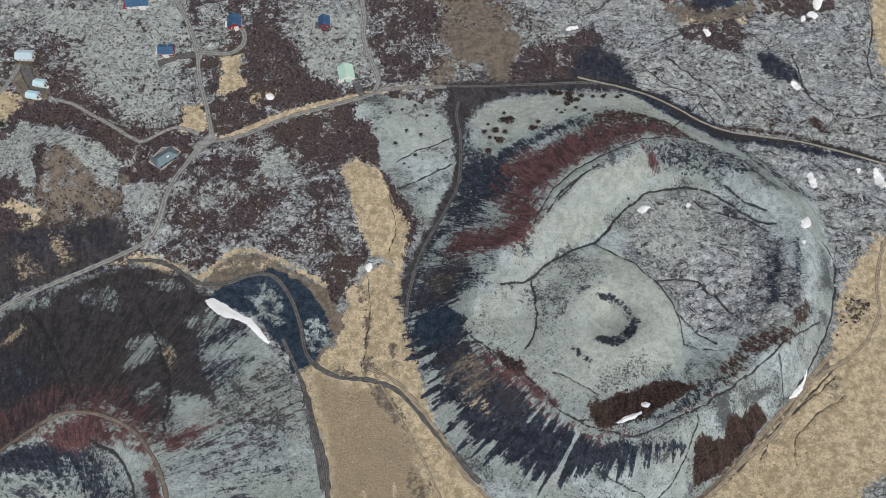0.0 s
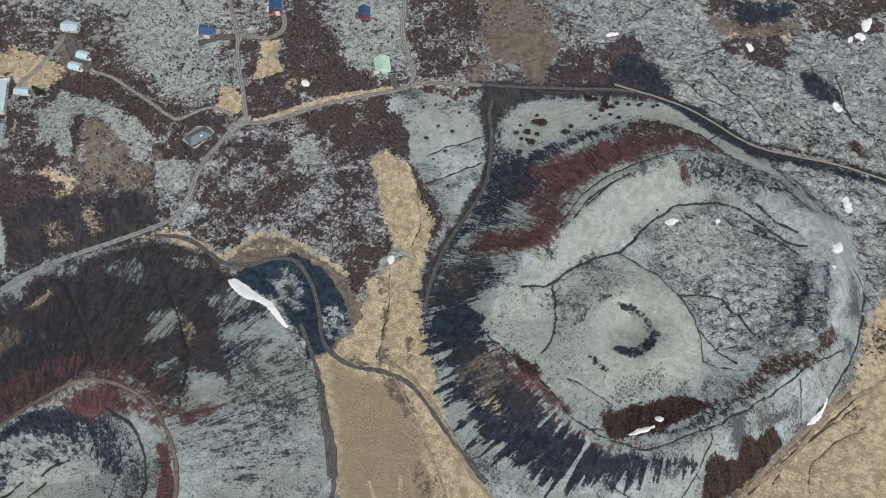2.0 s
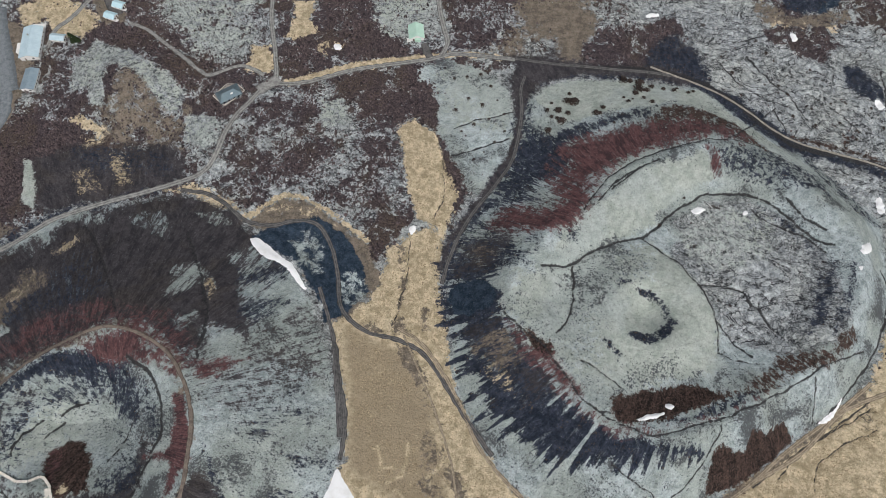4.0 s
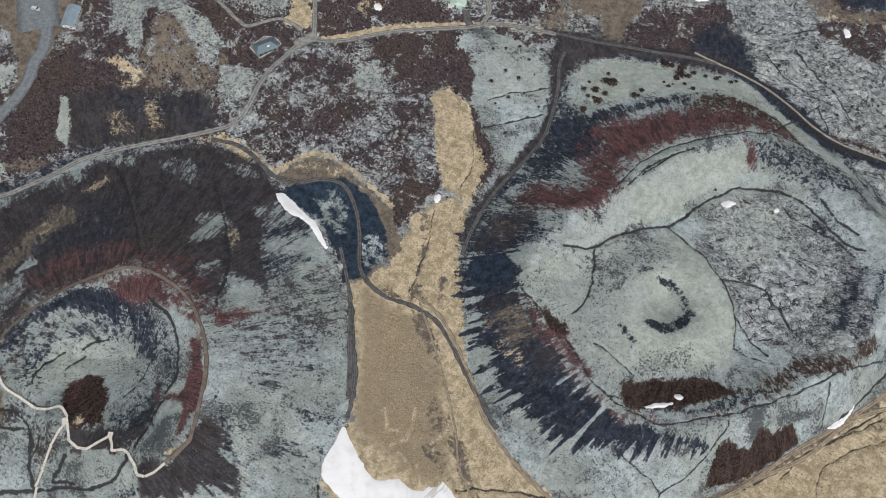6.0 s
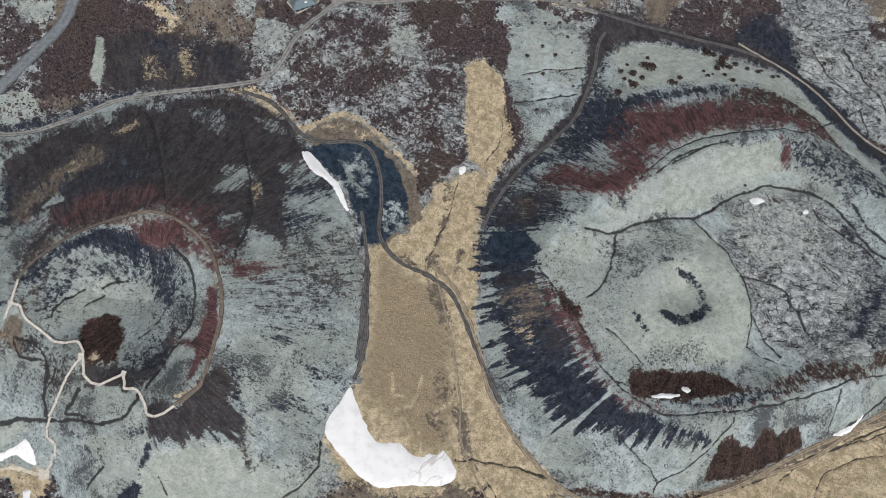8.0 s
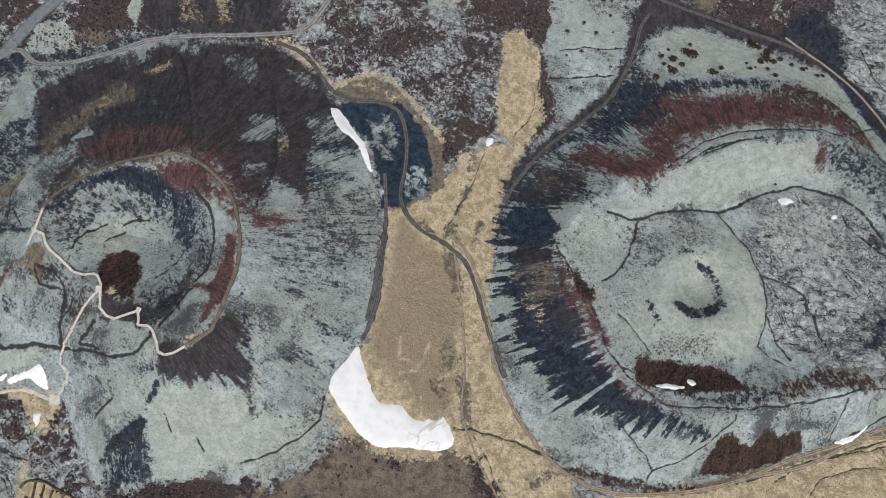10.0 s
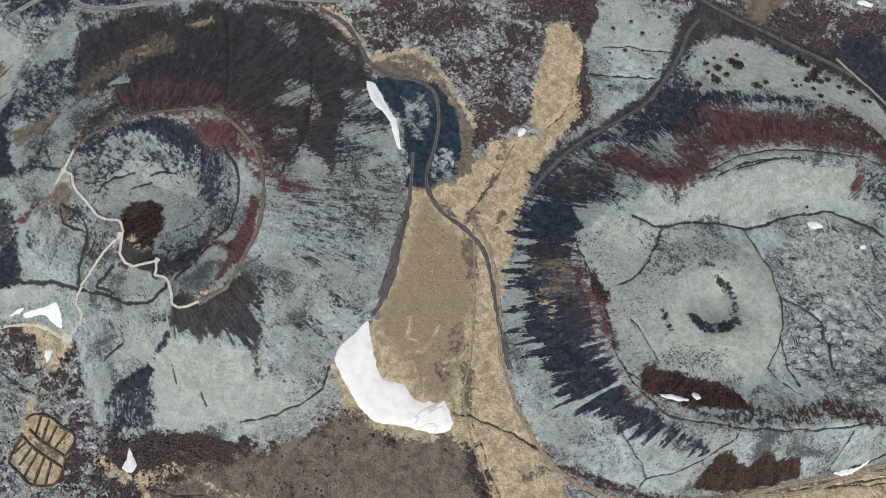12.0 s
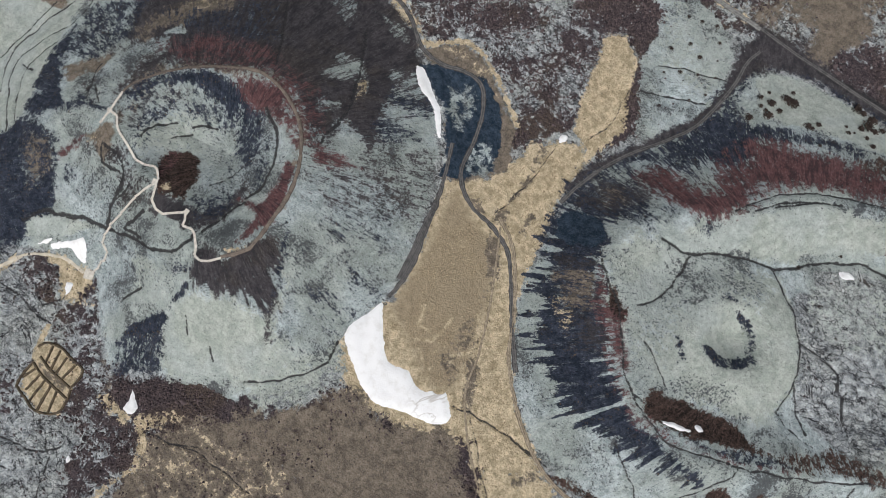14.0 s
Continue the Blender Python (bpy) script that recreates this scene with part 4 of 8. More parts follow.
# the southern flank
zone("ash", 3, 0.95, 1, [(-126, -41.2), (-126.5, -32.6), (-114.3, -32.1), (-107.7, -14.5), (-103.7, -8.9), (-96.5, -19), (-89.1, -34.2), (-93, -39.5), (-100.9, -43.5), (-109.4, -47.7), (-116.4, -53.9), (-123.3, -48.9)], 7)
zone("moss", 3, 0.8, 0.2, [(-108.3, 2.4), (-106.6, -10.2), (-100.9, -10.4), (-99.9, -7.3), (-106.4, 0.5)])
zone("dark", 2, 0.72, 0.4, [(-107.8, 1.2), (-101.7, -5.4), (-93.6, -17.9), (-86.1, -38.3), (-78.8, -48.8), (-80.8, -50), (-87.4, -43.4), (-96.3, -18.9), (-102.2, -8.3)])
zone("sage", 4, 0.8, 0.3, [(-97.9, -6.5), (-90.7, -16.7), (-81.3, -41.9), (-86.5, -35.9), (-93, -17.6)])
zone("sage", 9, 0.8, 0.2, [(-120.3, -79.4), (-118, -55.8), (-86.8, -41.4), (-74.7, -43.5), (-57.8, -42.5), (-58.6, -28.9), (-47, -36.6), (-50.8, -60.4), (-63.4, -74.8), (-73.5, -73.7), (-107.5, -93.9), (-114, -91.1)])
zone("moss", 2, 0.97, 0.1, [(-169.7, -59.3), (-157.4, -54.1), (-136.6, -47), (-125.8, -43.7), (-123.1, -50.1), (-124.4, -54.8), (-125.5, -69.1), (-139.8, -88.7), (-144.9, -79.3), (-151.9, -68.2), (-166, -65.2)])
zone("moss", 2, 0.95, 0.1, [(-157.1, -48), (-148.1, -37.2), (-135.2, -35.3), (-135.3, -43.6), (-146.5, -50.4)])
crevice(1.3, "dark", [(-173.5, -59.8), (-159, -55.1), (-145.3, -52), (-133.9, -44.4), (-131.8, -36.8), (-132.7, -33.7)])
crevice(0.9, "dark", [(-147.7, -80.7), (-141, -69.9)])
zone("dark", 3, 0.5, 0.4, [(-142.1, -61.2), (-136.9, -52), (-125.4, -44.3), (-122.6, -48.2), (-131.7, -53.7)])
zone("dark", 2, 0.95, 0.3, [(-123.7, -53.6), (-120, -50.7), (-120.9, -70.1), (-121.7, -80.5), (-136.3, -96.9), (-136.2, -87.3), (-124.7, -69.3)])
zone("dark", 3, 0.74, 0.8, [(-138.2, -98.5), (-122, -78.2), (-111.1, -95.6), (-128.6, -111.5)])
zone("dark", 1.5, 0.95, 0.2, [(-95.7, -61.9), (-94.6, -61.6), (-89.8, -67.6), (-90.9, -68.5)])
zone("dark", 1.5, 0.95, 0.2, [(-94.1, -59.9), (-92.4, -59.7), (-83.4, -69), (-84.8, -70.2)])
crevice(0.6, "dark", [(-114.3, -65.3), (-109.7, -71.2)])
crevice(0.6, "dark", [(-99.3, -69), (-94.2, -74.1)])
crevice(0.5, "dark", [(-77.3, -72.8), (-67.8, -63.9), (-59.7, -52.9), (-54, -39.1), (-56.2, -28.5)])
zone("dark", 6, 0.35, 0.8, [(-84, -17.4), (-70.4, -11.1), (-56.3, -12.1), (-57.1, -27.5), (-73.1, -31.5)])
# the western slabs
zone("dark", 5, 0.93, 0.4, [(-265.7, -57.5), (-244.7, -44.9), (-225.1, -42.2), (-215.4, -53.8), (-205.6, -72.9), (-209.9, -94.4), (-216.6, -106.4), (-230, -117.2), (-284.7, -70.2)])
zone("dirt", 5, 0.45, 0.4, [(-242.2, -55.8), (-226.5, -45.7), (-215.8, -57.3), (-222.8, -72.4)])
zone("moss", 2, 0.95, 0.1, [(-209.4, -63.8), (-209.5, -56.5), (-184.9, -37.3), (-175.1, -41.9), (-176, -58.9), (-188.8, -64.9), (-205.4, -71.4)])
zone("moss", 2, 0.92, 0.1, [(-214.3, -53.7), (-206.9, -37.6), (-191.3, -36.7), (-180.7, -33.9), (-182.7, -40.5), (-210, -56.9)])
zone("dark", 3, 0.5, 0.3, [(-213.2, -52.3), (-203.2, -48.5), (-203.2, -54.7), (-209.7, -58.6)])
zone("sage", 2, 0.97, 0, [(-214.2, -87.9), (-212.6, -82.1), (-198.1, -69.7), (-180.5, -63.9), (-193.4, -77.5), (-210.1, -91.4)])
crevice(1.6, "dark", [(-216.3, -87.5), (-209.2, -76), (-188.5, -65.3), (-173.3, -59.4)])
crevice(1.2, "dark", [(-178.1, -37.5), (-177.7, -45.1), (-177.6, -52.9), (-175.2, -58.9)])
zone("sage", 5, 0.97, 0.05, [(-350.5, -37.9), (-383.2, -10.4), (-340.1, 26.9), (-295.2, 28.2), (-287.4, 16.7), (-282.2, 6), (-272.5, -11.2), (-258, -31.8), (-253.8, -56.5), (-258.1, -62.8), (-276.1, -77.5)])
crevice(0.45, "dark", [(-254.7, -60.6), (-285.3, -36.3), (-285.8, -19.2), (-279, 3.3), (-283.3, 19.7)])
crevice(0.4, "dark", [(-279.6, -49.1), (-291.7, -35.8), (-294.7, -21.8), (-293.3, -1.9), (-292, 12.7)])
crevice(0.4, "dark", [(-296.4, -36.4), (-297.1, -23), (-298.2, -1.6), (-299.1, 6.6)])
crevice(0.4, "dark", [(-253, -56.1), (-275.7, -33.9), (-275.1, -10.5)])
crevice(0.5, "dark", [(-281.5, -31.2), (-272.1, -29.3)])
zone("dirt", 2, 0.9, 0.1, [(-305.1, 1.3), (-305.8, 5.3), (-296.9, 12.1), (-292.2, 10.7), (-293.1, 4.5), (-298.8, 2.3)])
zone("dark", 4, 0.62, 0.8, [(-263.3, -12.5), (-275.1, 5.6), (-281.2, 21.1), (-251.4, 37.6), (-237.8, 17.5), (-238.4, 2.7), (-244.2, -8.9)])
zone("dark", 3, 0.9, 0.5, [(-276.3, 4), (-262, -9.5), (-245.7, -25), (-231.1, -31.6), (-238.1, -36.3), (-261.7, -34.6), (-271.9, -15.3)])
zone("moss", 3, 0.55, 0.8, [(-261.8, -16), (-263.3, -10.3), (-255.1, -6.5), (-250.8, -12.6)])
zone("dirt", 4, 0.85, 0.4, [(-254.6, -17.3), (-233, 3.2), (-227.3, -5.8), (-243.4, -19.9)])
zone("dark", 3, 0.9, 0.4, [(-244.7, -44.9), (-233.3, -31), (-244.5, -28.1), (-257.4, -37.2), (-256.4, -46.2)])
zone("dark", 3, 0.8, 0.4, [(-232.4, -35.9), (-229.2, -21.4), (-208.7, -16.3), (-202, -17.4), (-222, -26.3), (-226, -33.9)])
zone("moss", 3, 0.88, 0.5, [(-230.7, -8.6), (-231.7, 3.1), (-222.4, 22.2), (-216.5, 28.5), (-210.5, 21.1), (-213.4, 5.9), (-212.3, -9.2), (-206.2, -15.8), (-220.9, -22.1)])
crevice(0.8, "dark", [(-234.4, -3.4), (-229.7, -12.8), (-223.2, -20.6)])
crevice(0.7, "dark", [(-226.1, -13.9), (-213.7, -18.3)])
zone("moss", 2, 0.95, 0.3, [(-221.7, 28.6), (-220.5, 33.8), (-213.6, 35.9), (-213.1, 34.2)])
zone("moss", 4, 0.72, 0.3, [(-242, -45.8), (-224, -28.2), (-204.5, -19.5), (-205.4, -27.5), (-216, -41.7), (-222.9, -43.9)])
zone("dirt", 3, 0.92, 0.2, [(-209.2, -34.8), (-202.6, -21.5), (-194.6, -22.5), (-192.2, -37.9), (-202.8, -33.7)])
zone("grass", 4, 0.35, 0.2, [(-207.2, -34.4), (-203.7, -25.2), (-200.1, -32.1)])
zone("red", 2.5, 0.8, 0.2, [(-219.2, -48.6), (-210.1, -33.5), (-209.3, -39.1), (-215.5, -51.4)])
crevice(1.2, "dark", [(-198.4, -30.4), (-191.9, -38.3), (-182.6, -35.8)])
zone("stipple", 8, 0.55, 0, [(-199.4, -6), (-193.4, 9.7), (-178.6, 17.4), (-167.5, 19.4), (-161.7, 7.3), (-153.5, 2), (-144, -9.4), (-151.5, -15.5), (-164.7, -2), (-180.7, -5.9), (-182.5, -24.8), (-197, -16.6)])
zone("stipple", 6, 0.7, 0, [(-163, 28), (-136.4, 25.5), (-121.6, -2.2), (-142.2, -11), (-157.7, 6.7)])
zone("stipple", 18, 0.5, 0, [(-116.3, 30.2), (-104.1, 46.6), (-88.6, 73.3), (-73.7, 66.5), (-56.5, 23.1), (-56.6, -6), (-84.9, -17), (-99.5, 3.6)])
zone("stipple", 8, 0.6, 0, [(-97.9, -6.5), (-90, -3.1), (-74.4, -39.5), (-83, -42.4)])
zone("stipple", 8, 0.5, 0, [(-203.1, -43.4), (-156.8, -40.7), (-126.9, -42.8), (-126.5, -57.5), (-165.3, -88.3), (-198.2, -73.1)])
zone("stipple", 8, 0.5, 0, [(-240.7, 13.5), (-204.4, 28.6), (-203.1, 1.2), (-213.5, -15.6)])
zone("stipple", 8, 0.5, 0, [(-231.3, -8.9), (-222.9, 21.8), (-217, 28.1), (-213.9, 5.5), (-205.1, -15.1), (-223.8, -43.8), (-241.8, -46.8)])
zone("stipple", 10, 0.45, 0, [(-101.6, -41.1), (-71.2, -26.1), (-57.1, -27.5), (-50.4, -59), (-67, -76.9), (-75.4, -75.4), (-65.7, -49.4)])
zone("ash", 8, 0.8, 0.3, [(-207, -2.8), (-216.7, 6.5), (-213.7, 19.9), (-205.2, 31.1), (-181.4, 46), (-155.3, 55.1), (-139.8, 54.6), (-123.6, 43.8), (-121.7, 30.6), (-132.5, 40.5), (-149.3, 47.3), (-164.6, 43), (-184.2, 29.5), (-203, 13.7), (-203.2, 1.9)])
zone("red", 10, 0.52, 0.15, [(-216.5, 22.4), (-201, 38.7), (-182.7, 47.3), (-169.2, 52.2), (-164.7, 46.9), (-148.4, 54.1), (-132.2, 52.3), (-125.8, 34.7), (-130, 38.8), (-142.5, 46.3), (-155.5, 47.6), (-169.2, 40.5), (-190, 27.8), (-205.4, 19.8)])
zone("red", 6, 0.82, 0.15, [(-172.7, 31), (-163.1, 40.7), (-151.2, 45.9), (-139.7, 42.5), (-130.7, 34.6), (-124.9, 25.3), (-134.6, 32.5), (-144.4, 35.3), (-153.8, 27.4), (-160.4, 28.3), (-166.2, 29.1)])
zone("dark", 5, 0.75, 0.4, [(-205.6, 4.2), (-197.7, 16.1), (-181.7, 25.9), (-169.4, 30), (-162.3, 25.9), (-163.4, 14.5), (-168, 19.9), (-173.2, 19.5), (-178.9, 20.3), (-189.5, 14), (-197, 2.1), (-200, -8.9), (-206.4, -5.7)])
zone("grass", 3, 0.4, 0.5, [(-220.4, 81.3), (-214.3, 87.8), (-212.1, 93.1), (-209.1, 88.6), (-212.5, 81.7), (-216.5, 78.3)])
zone("grass", 3, 0.3, 0.5, [(-231.6, 46.8), (-230.7, 53.9), (-224, 68), (-217.9, 68.3), (-218.5, 58.8), (-225.5, 49.3)])
zone("grass", 3, 0.35, 0.4, [(-133.8, 75.6), (-130.9, 78.2), (-128.3, 73.4), (-127.7, 67)])
zone("sage", 4, 0.92, 0.1, [(-123.8, -66.1), (-114.4, -53.8), (-93.9, -43.9), (-82.8, -47.2), (-73.1, -61.1), (-85, -75.9), (-108.1, -93), (-118.1, -80.9)])
zone("moss", 2, 1, 0.1, [(-159.5, -57.9), (-122.5, -51.1), (-122.3, -54.1), (-125.5, -69.1), (-138.9, -88.7), (-148.1, -71.8)])
zone("sage", 3, 0.6, 0, [(-156.5, -58.9), (-124.8, -53), (-127.4, -69), (-138.9, -86.4), (-146.8, -70.9)])
zone("ash", 4, 0.75, 0.6, [(-108.2, -18), (-102.4, -15.4), (-89.8, -30), (-79.1, -49), (-81.6, -51.2), (-89.9, -36.9), (-100, -26.4)])
# the mound and the gravel slope by the road
zone("heath", 10, 0.92, 0, [(-286.7, 145.5), (-270.8, 164.9), (-237.8, 163.7), (-220, 153.1), (-207.9, 122.6), (-252.3, 115.9), (-251.1, 98.3), (-270.7, 83.3), (-286.3, 115.3)])
zone("dirt", 6, 0.66, 0, [(-228.4, 171.7), (-228, 190.8), (-220.6, 199.3), (-208.2, 192.3), (-198.2, 183.2), (-185.1, 173.5), (-184.1, 185.2), (-179.6, 178), (-177, 156), (-170.5, 152.1), (-184.8, 149.5), (-225.4, 149.4)])
zone("lava", 3, 0.97, 0.01, [(-258.1, 199.7), (-249.9, 218.3), (-225.4, 210.9), (-212.5, 204.4), (-196.7, 200.2), (-185.7, 188.8), (-186.7, 174.2), (-199.5, 182.3), (-208.8, 191.5), (-220.3, 198.4), (-227.8, 192.3), (-227.7, 171.6), (-235.5, 172.2), (-241.2, 182.9), (-252.2, 180.3)])
zone("lava", 3, 0.97, 0.01, [(-180.3, 173.6), (-171.5, 178), (-157.6, 174), (-158.2, 158.4), (-168.2, 153.2), (-176.8, 158.8)])
zone("ash", 6, 1, 0, [(-259, 135.4), (-240.4, 144.7), (-207.5, 150.5), (-181.3, 155.1), (-168.8, 143), (-168.9, 135.4), (-208.4, 116.4), (-236.9, 103.7), (-245.3, 106.3)])
zone("dark", 8, 0.5, 0, [(-239.5, 143.1), (-216.6, 147.3), (-189.2, 149.2), (-177.8, 139.8), (-216.1, 131.9), (-230.6, 132.5)])
zone("grass", 4, 0.3, 0, [(-232.8, 129.8), (-226.1, 134.2), (-211.3, 122.2), (-224.3, 116.8)])
zone("grass", 4, 0.34, 0, [(-215.2, 143.1), (-206.6, 145), (-198.2, 127.6), (-206.6, 126.9)])
zone("grass", 3, 0.85, 0, [(-246.9, 161.2), (-241.3, 165.6), (-230.1, 161.8), (-221.1, 157.5), (-227.9, 156.3), (-238.1, 158.4)])
zone("grass", 4, 0.4, 0, [(-239.2, 153.1), (-222.2, 155.8), (-220.3, 149.1), (-230.1, 145.6)])
zone("lava", 3, 0.6, 0.01, [(-208.4, 161.1), (-202.8, 162.5), (-197.1, 151.1), (-201.8, 150.6)])
zone("sage", 2, 0.9, 0.1, [(-256.7, 114.4), (-262.2, 132.6), (-259.5, 134.4), (-248.3, 115.9), (-246.8, 105.1), (-252.4, 107.6)])
zone("sage", 4, 0.66, 0.1, [(-296, 82.7), (-280.6, 90), (-268.3, 78.9), (-277.1, 68.5), (-292, 63.9)])
zone("sage", 4, 0.66, 0.1, [(-321.2, 138.1), (-296.4, 146.9), (-292.2, 127.5), (-303.8, 127.3)])
zone("dirt", 4, 0.6, 0, [(-275.6, 84.3), (-264.4, 95.8), (-249.1, 93.8), (-257.5, 83.4)])
zone("ash", 4, 0.8, 0.3, [(-178.8, 123.3), (-164, 124.8), (-143.3, 124.1), (-132.8, 116.9), (-151.3, 119.3), (-166.4, 116.5)])
zone("sage", 4, 0.45, 0.01, [(-258.1, 199.7), (-249.9, 218.3), (-225.4, 210.9), (-212.5, 204.4), (-196.7, 200.2), (-185.7, 188.8), (-186.7, 174.2), (-199.5, 182.3), (-208.8, 191.5), (-220.3, 198.4), (-227.8, 192.3), (-227.7, 171.6), (-235.5, 172.2), (-241.2, 182.9), (-252.2, 180.3)])
zone("sage", 4, 0.45, 0.01, [(-180.3, 173.6), (-171.5, 178), (-157.6, 174), (-158.2, 158.4), (-168.2, 153.2), (-176.8, 158.8)])
zone("heath", 4, 0.9, 0, [(-233.3, 195.5), (-226.7, 197.5), (-224.2, 180.9), (-225.7, 171.5), (-229.5, 181.2)])
zone("dirt", 3, 0.85, 0, [(-37.3, 62), (-31.9, 62.3), (-22.1, 53.5), (-17.9, 45.2), (-21.4, 43.1), (-30.6, 52)])
zone("dirt", 3, 0.7, 0, [(-55.9, 69), (-50.1, 71.7), (-43.6, 67.6), (-49.5, 64.3)])
zone("dirt", 3, 0.65, 0, [(-44.4, 73.1), (-35.6, 76.9), (-31.7, 70.3), (-36.4, 66.4)])
zone("dirt", 3, 0.7, 0, [(-27.5, 82.9), (-23.7, 84.3), (-20.7, 72), (-24.3, 72)])
zone("dirt", 2, 0.6, 0, [(-46.2, 116.2), (-41.1, 114.6), (-36, 92.9), (-38, 79.2), (-39.9, 80.2), (-39.9, 93.2)])
zone("dirt", 3, 0.8, 0, [(-1.6, 6.1), (2.7, 7), (8.7, -2.7), (15.1, -12.8), (10.7, -14.2), (4, -3.9)])
zone("dirt", 3, 0.5, 0, [(-12.4, -3.2), (-15.4, 8.6), (-15.2, 23.4), (-9.5, 21), (-5.2, 3.1), (0.5, -9.8)])
zone("heath", 4, 0.15, 0.6, [(6.3, -29), (20.2, -20.4), (36.6, -43.8), (25.7, -53.3)])
zone("dirt", 4, 0.6, 0, [(46.9, -21), (54.3, -11.3), (61.1, -15.4), (52.4, -23.6)])
crevice(0.35, "dark", [(5.3, -15.4), (19.6, -11.4), (35.3, -9.1), (50.9, -9.2)])
crevice(0.3, "dark", [(15.2, -14.5), (28.3, -23.7), (44.6, -36.9)])
crevice(0.5, "straw", [(-28.6, -3.5), (-22.7, 0.2), (-20.7, 10.6), (-21.3, 16.3)])
crevice(0.4, "straw", [(-24.7, -5.9), (-18.3, -9)])
crevice(0.5, "straw", [(-9.3, -2.6), (-10.7, 1.1), (-4.7, 8.9), (-5.2, 14.6), (-8.4, 22.7)])
crevice(0.4, "straw", [(-14.4, -8.5), (-11.2, -17.1)])
crevice(0.5, "straw", [(-12, 26.1), (-3.1, 12.1), (12.1, -3.3), (21, -16.3), (37.4, -29.2)])
crevice(0.6, "straw", [(-7.8, 29.8), (4.6, 11.5), (19.6, -3.8)])
crevice(0.4, "straw", [(-36.4, 12.5), (-32.5, 3), (-25.6, 3.5)])
zone("dirt", 4, 0.8, 0, [(3.8, -26.1), (11.4, -24.6), (22.2, -28.9), (40.5, -46.3), (23.6, -60.9), (8, -41.2)])
# the slate-blue hollow between the cones, and the meadow
zone("dirt", 3, 0.9, 0.02, [(-127.7, 115.2), (-122.8, 123.4), (-113, 132), (-100.3, 133.6), (-80.2, 124.3), (-60, 111.9), (-49.3, 93.2), (-53.8, 86.6), (-58.8, 76.6), (-71.5, 68.9), (-78.2, 77.9), (-101.6, 103.7)])
zone("grass", 2.5, 0.35, 0.02, [(-122.4, 122.4), (-112.5, 130.7), (-95, 128.6), (-78.6, 120.2), (-87.4, 121.7), (-104.1, 126.5)])
zone("blue", 3, 0.97, 0.1, [(-123.1, 108.3), (-107.9, 119.4), (-90.3, 124.9), (-74, 116.6), (-60.9, 100.7), (-55.2, 87.8), (-61.9, 76.5), (-74.2, 67.6), (-79.3, 77.5), (-94, 95), (-110.3, 103)])
zone("moss", 3, 0.5, 0.02, [(-104.3, 109.7), (-94.4, 118.5), (-85, 110.5), (-80.5, 94.9), (-86.6, 90.9), (-97.2, 98)])
zone("moss", 3, 0.52, 0.02, [(-74.5, 93.7), (-67.8, 100.1), (-58.2, 93.3), (-56.3, 82.4), (-65.5, 77.6), (-71.5, 84.3)])
zone("grass", 2, 0.97, 0, [(-134.5, 119.2), (-127.2, 121.8), (-120.6, 130), (-113.7, 135.4), (-104.1, 136.6), (-85.7, 130.1), (-59.8, 114.8), (-61.5, 113.5), (-80.2, 124.3), (-100.3, 133.6), (-112.4, 132.2), (-120.1, 126.5), (-125.9, 118.7), (-131.7, 116.6)])
zone("moss", 4, 0.97, 0.4, B_BASE)
# the eastern cone
zone("dark", 4, 0.97, 1, [(-17.1, 101.3), (5.3, 105.4), (13.6, 82.8), (26.8, 71.8), (37.5, 58.7), (49.3, 46.3), (61.2, 37.6), (71.3, 33.3), (89.5, 31.9), (104.9, 33.8), (112.5, 32.3), (91.3, 27.9), (75.9, 21.4), (57.9, 20.2), (43.8, 19.8), (28.2, 22.6), (16.5, 31.2), (6.7, 45.1), (0.1, 54.7), (-8.1, 70.7)], 9)
zone("moss", 3, 0.55, 0.9, [(-2, 54.2), (1.1, 55), (11.5, 40.9), (19.1, 29.2), (14.5, 30.5), (5.6, 41.9)])
zone("ash", 8, 0.6, 1, [(-5, 73.6), (11.6, 79.1), (29.4, 61.8), (43.1, 49.7), (39.6, 43.3), (17.8, 53.2), (4.7, 61)])
zone("dirt", 5, 0.4, 1, [(2.3, 66.8), (14, 71.9), (25.7, 61.3), (17.6, 53.7)])
zone("red", 5, 0.5, 0.9, [(17.2, 77.9), (31.2, 68.2), (46.8, 54.1), (60.9, 40.1), (56.4, 38.6), (39.3, 51.8), (24, 66.3)])
zone("dark", 8, 0.72, 0.8, [(-14.3, 100.4), (-21.2, 116.5), (-13.4, 131.3), (5.5, 167.6), (18.7, 186), (27.9, 190.2), (38.5, 188.5), (40.4, 171.8), (22.6, 155.9), (11.3, 143.2), (-0.2, 137.7), (2.5, 121.1), (5.6, 104.4)])
zone("dark", 6, 0.85, 0.5, [(-11.3, 119.4), (1.6, 124.6), (15.7, 123.1), (26, 125.1), (28.7, 114.7), (9.8, 103.3), (6, 102.8)])
zone("moss", 4, 0.6, 0.9, [(-19.8, 117), (-14, 128.3), (-5.8, 136.8), (-1.6, 131.8), (-9.9, 119.6)])
zone("moss", 5, 0.6, 1, [(11.9, 152.9), (24.4, 160.9), (32.5, 154.6), (33.2, 143.1), (26, 145.4), (17.5, 140.1)])
zone("moss", 3, 0.5, 0.8, [(11.8, 122.4), (26.7, 121.7), (28, 116.8), (17.8, 113.9)])
zone("moss", 3, 0.5, 0.8, [(23.9, 111.3), (33.6, 118.2), (35.7, 112.5), (25.6, 106.1)])
zone("dirt", 4, 0.5, 0.9, [(-9.2, 117.3), (1.2, 120.9), (6.2, 112.1), (-0.6, 107.1)])
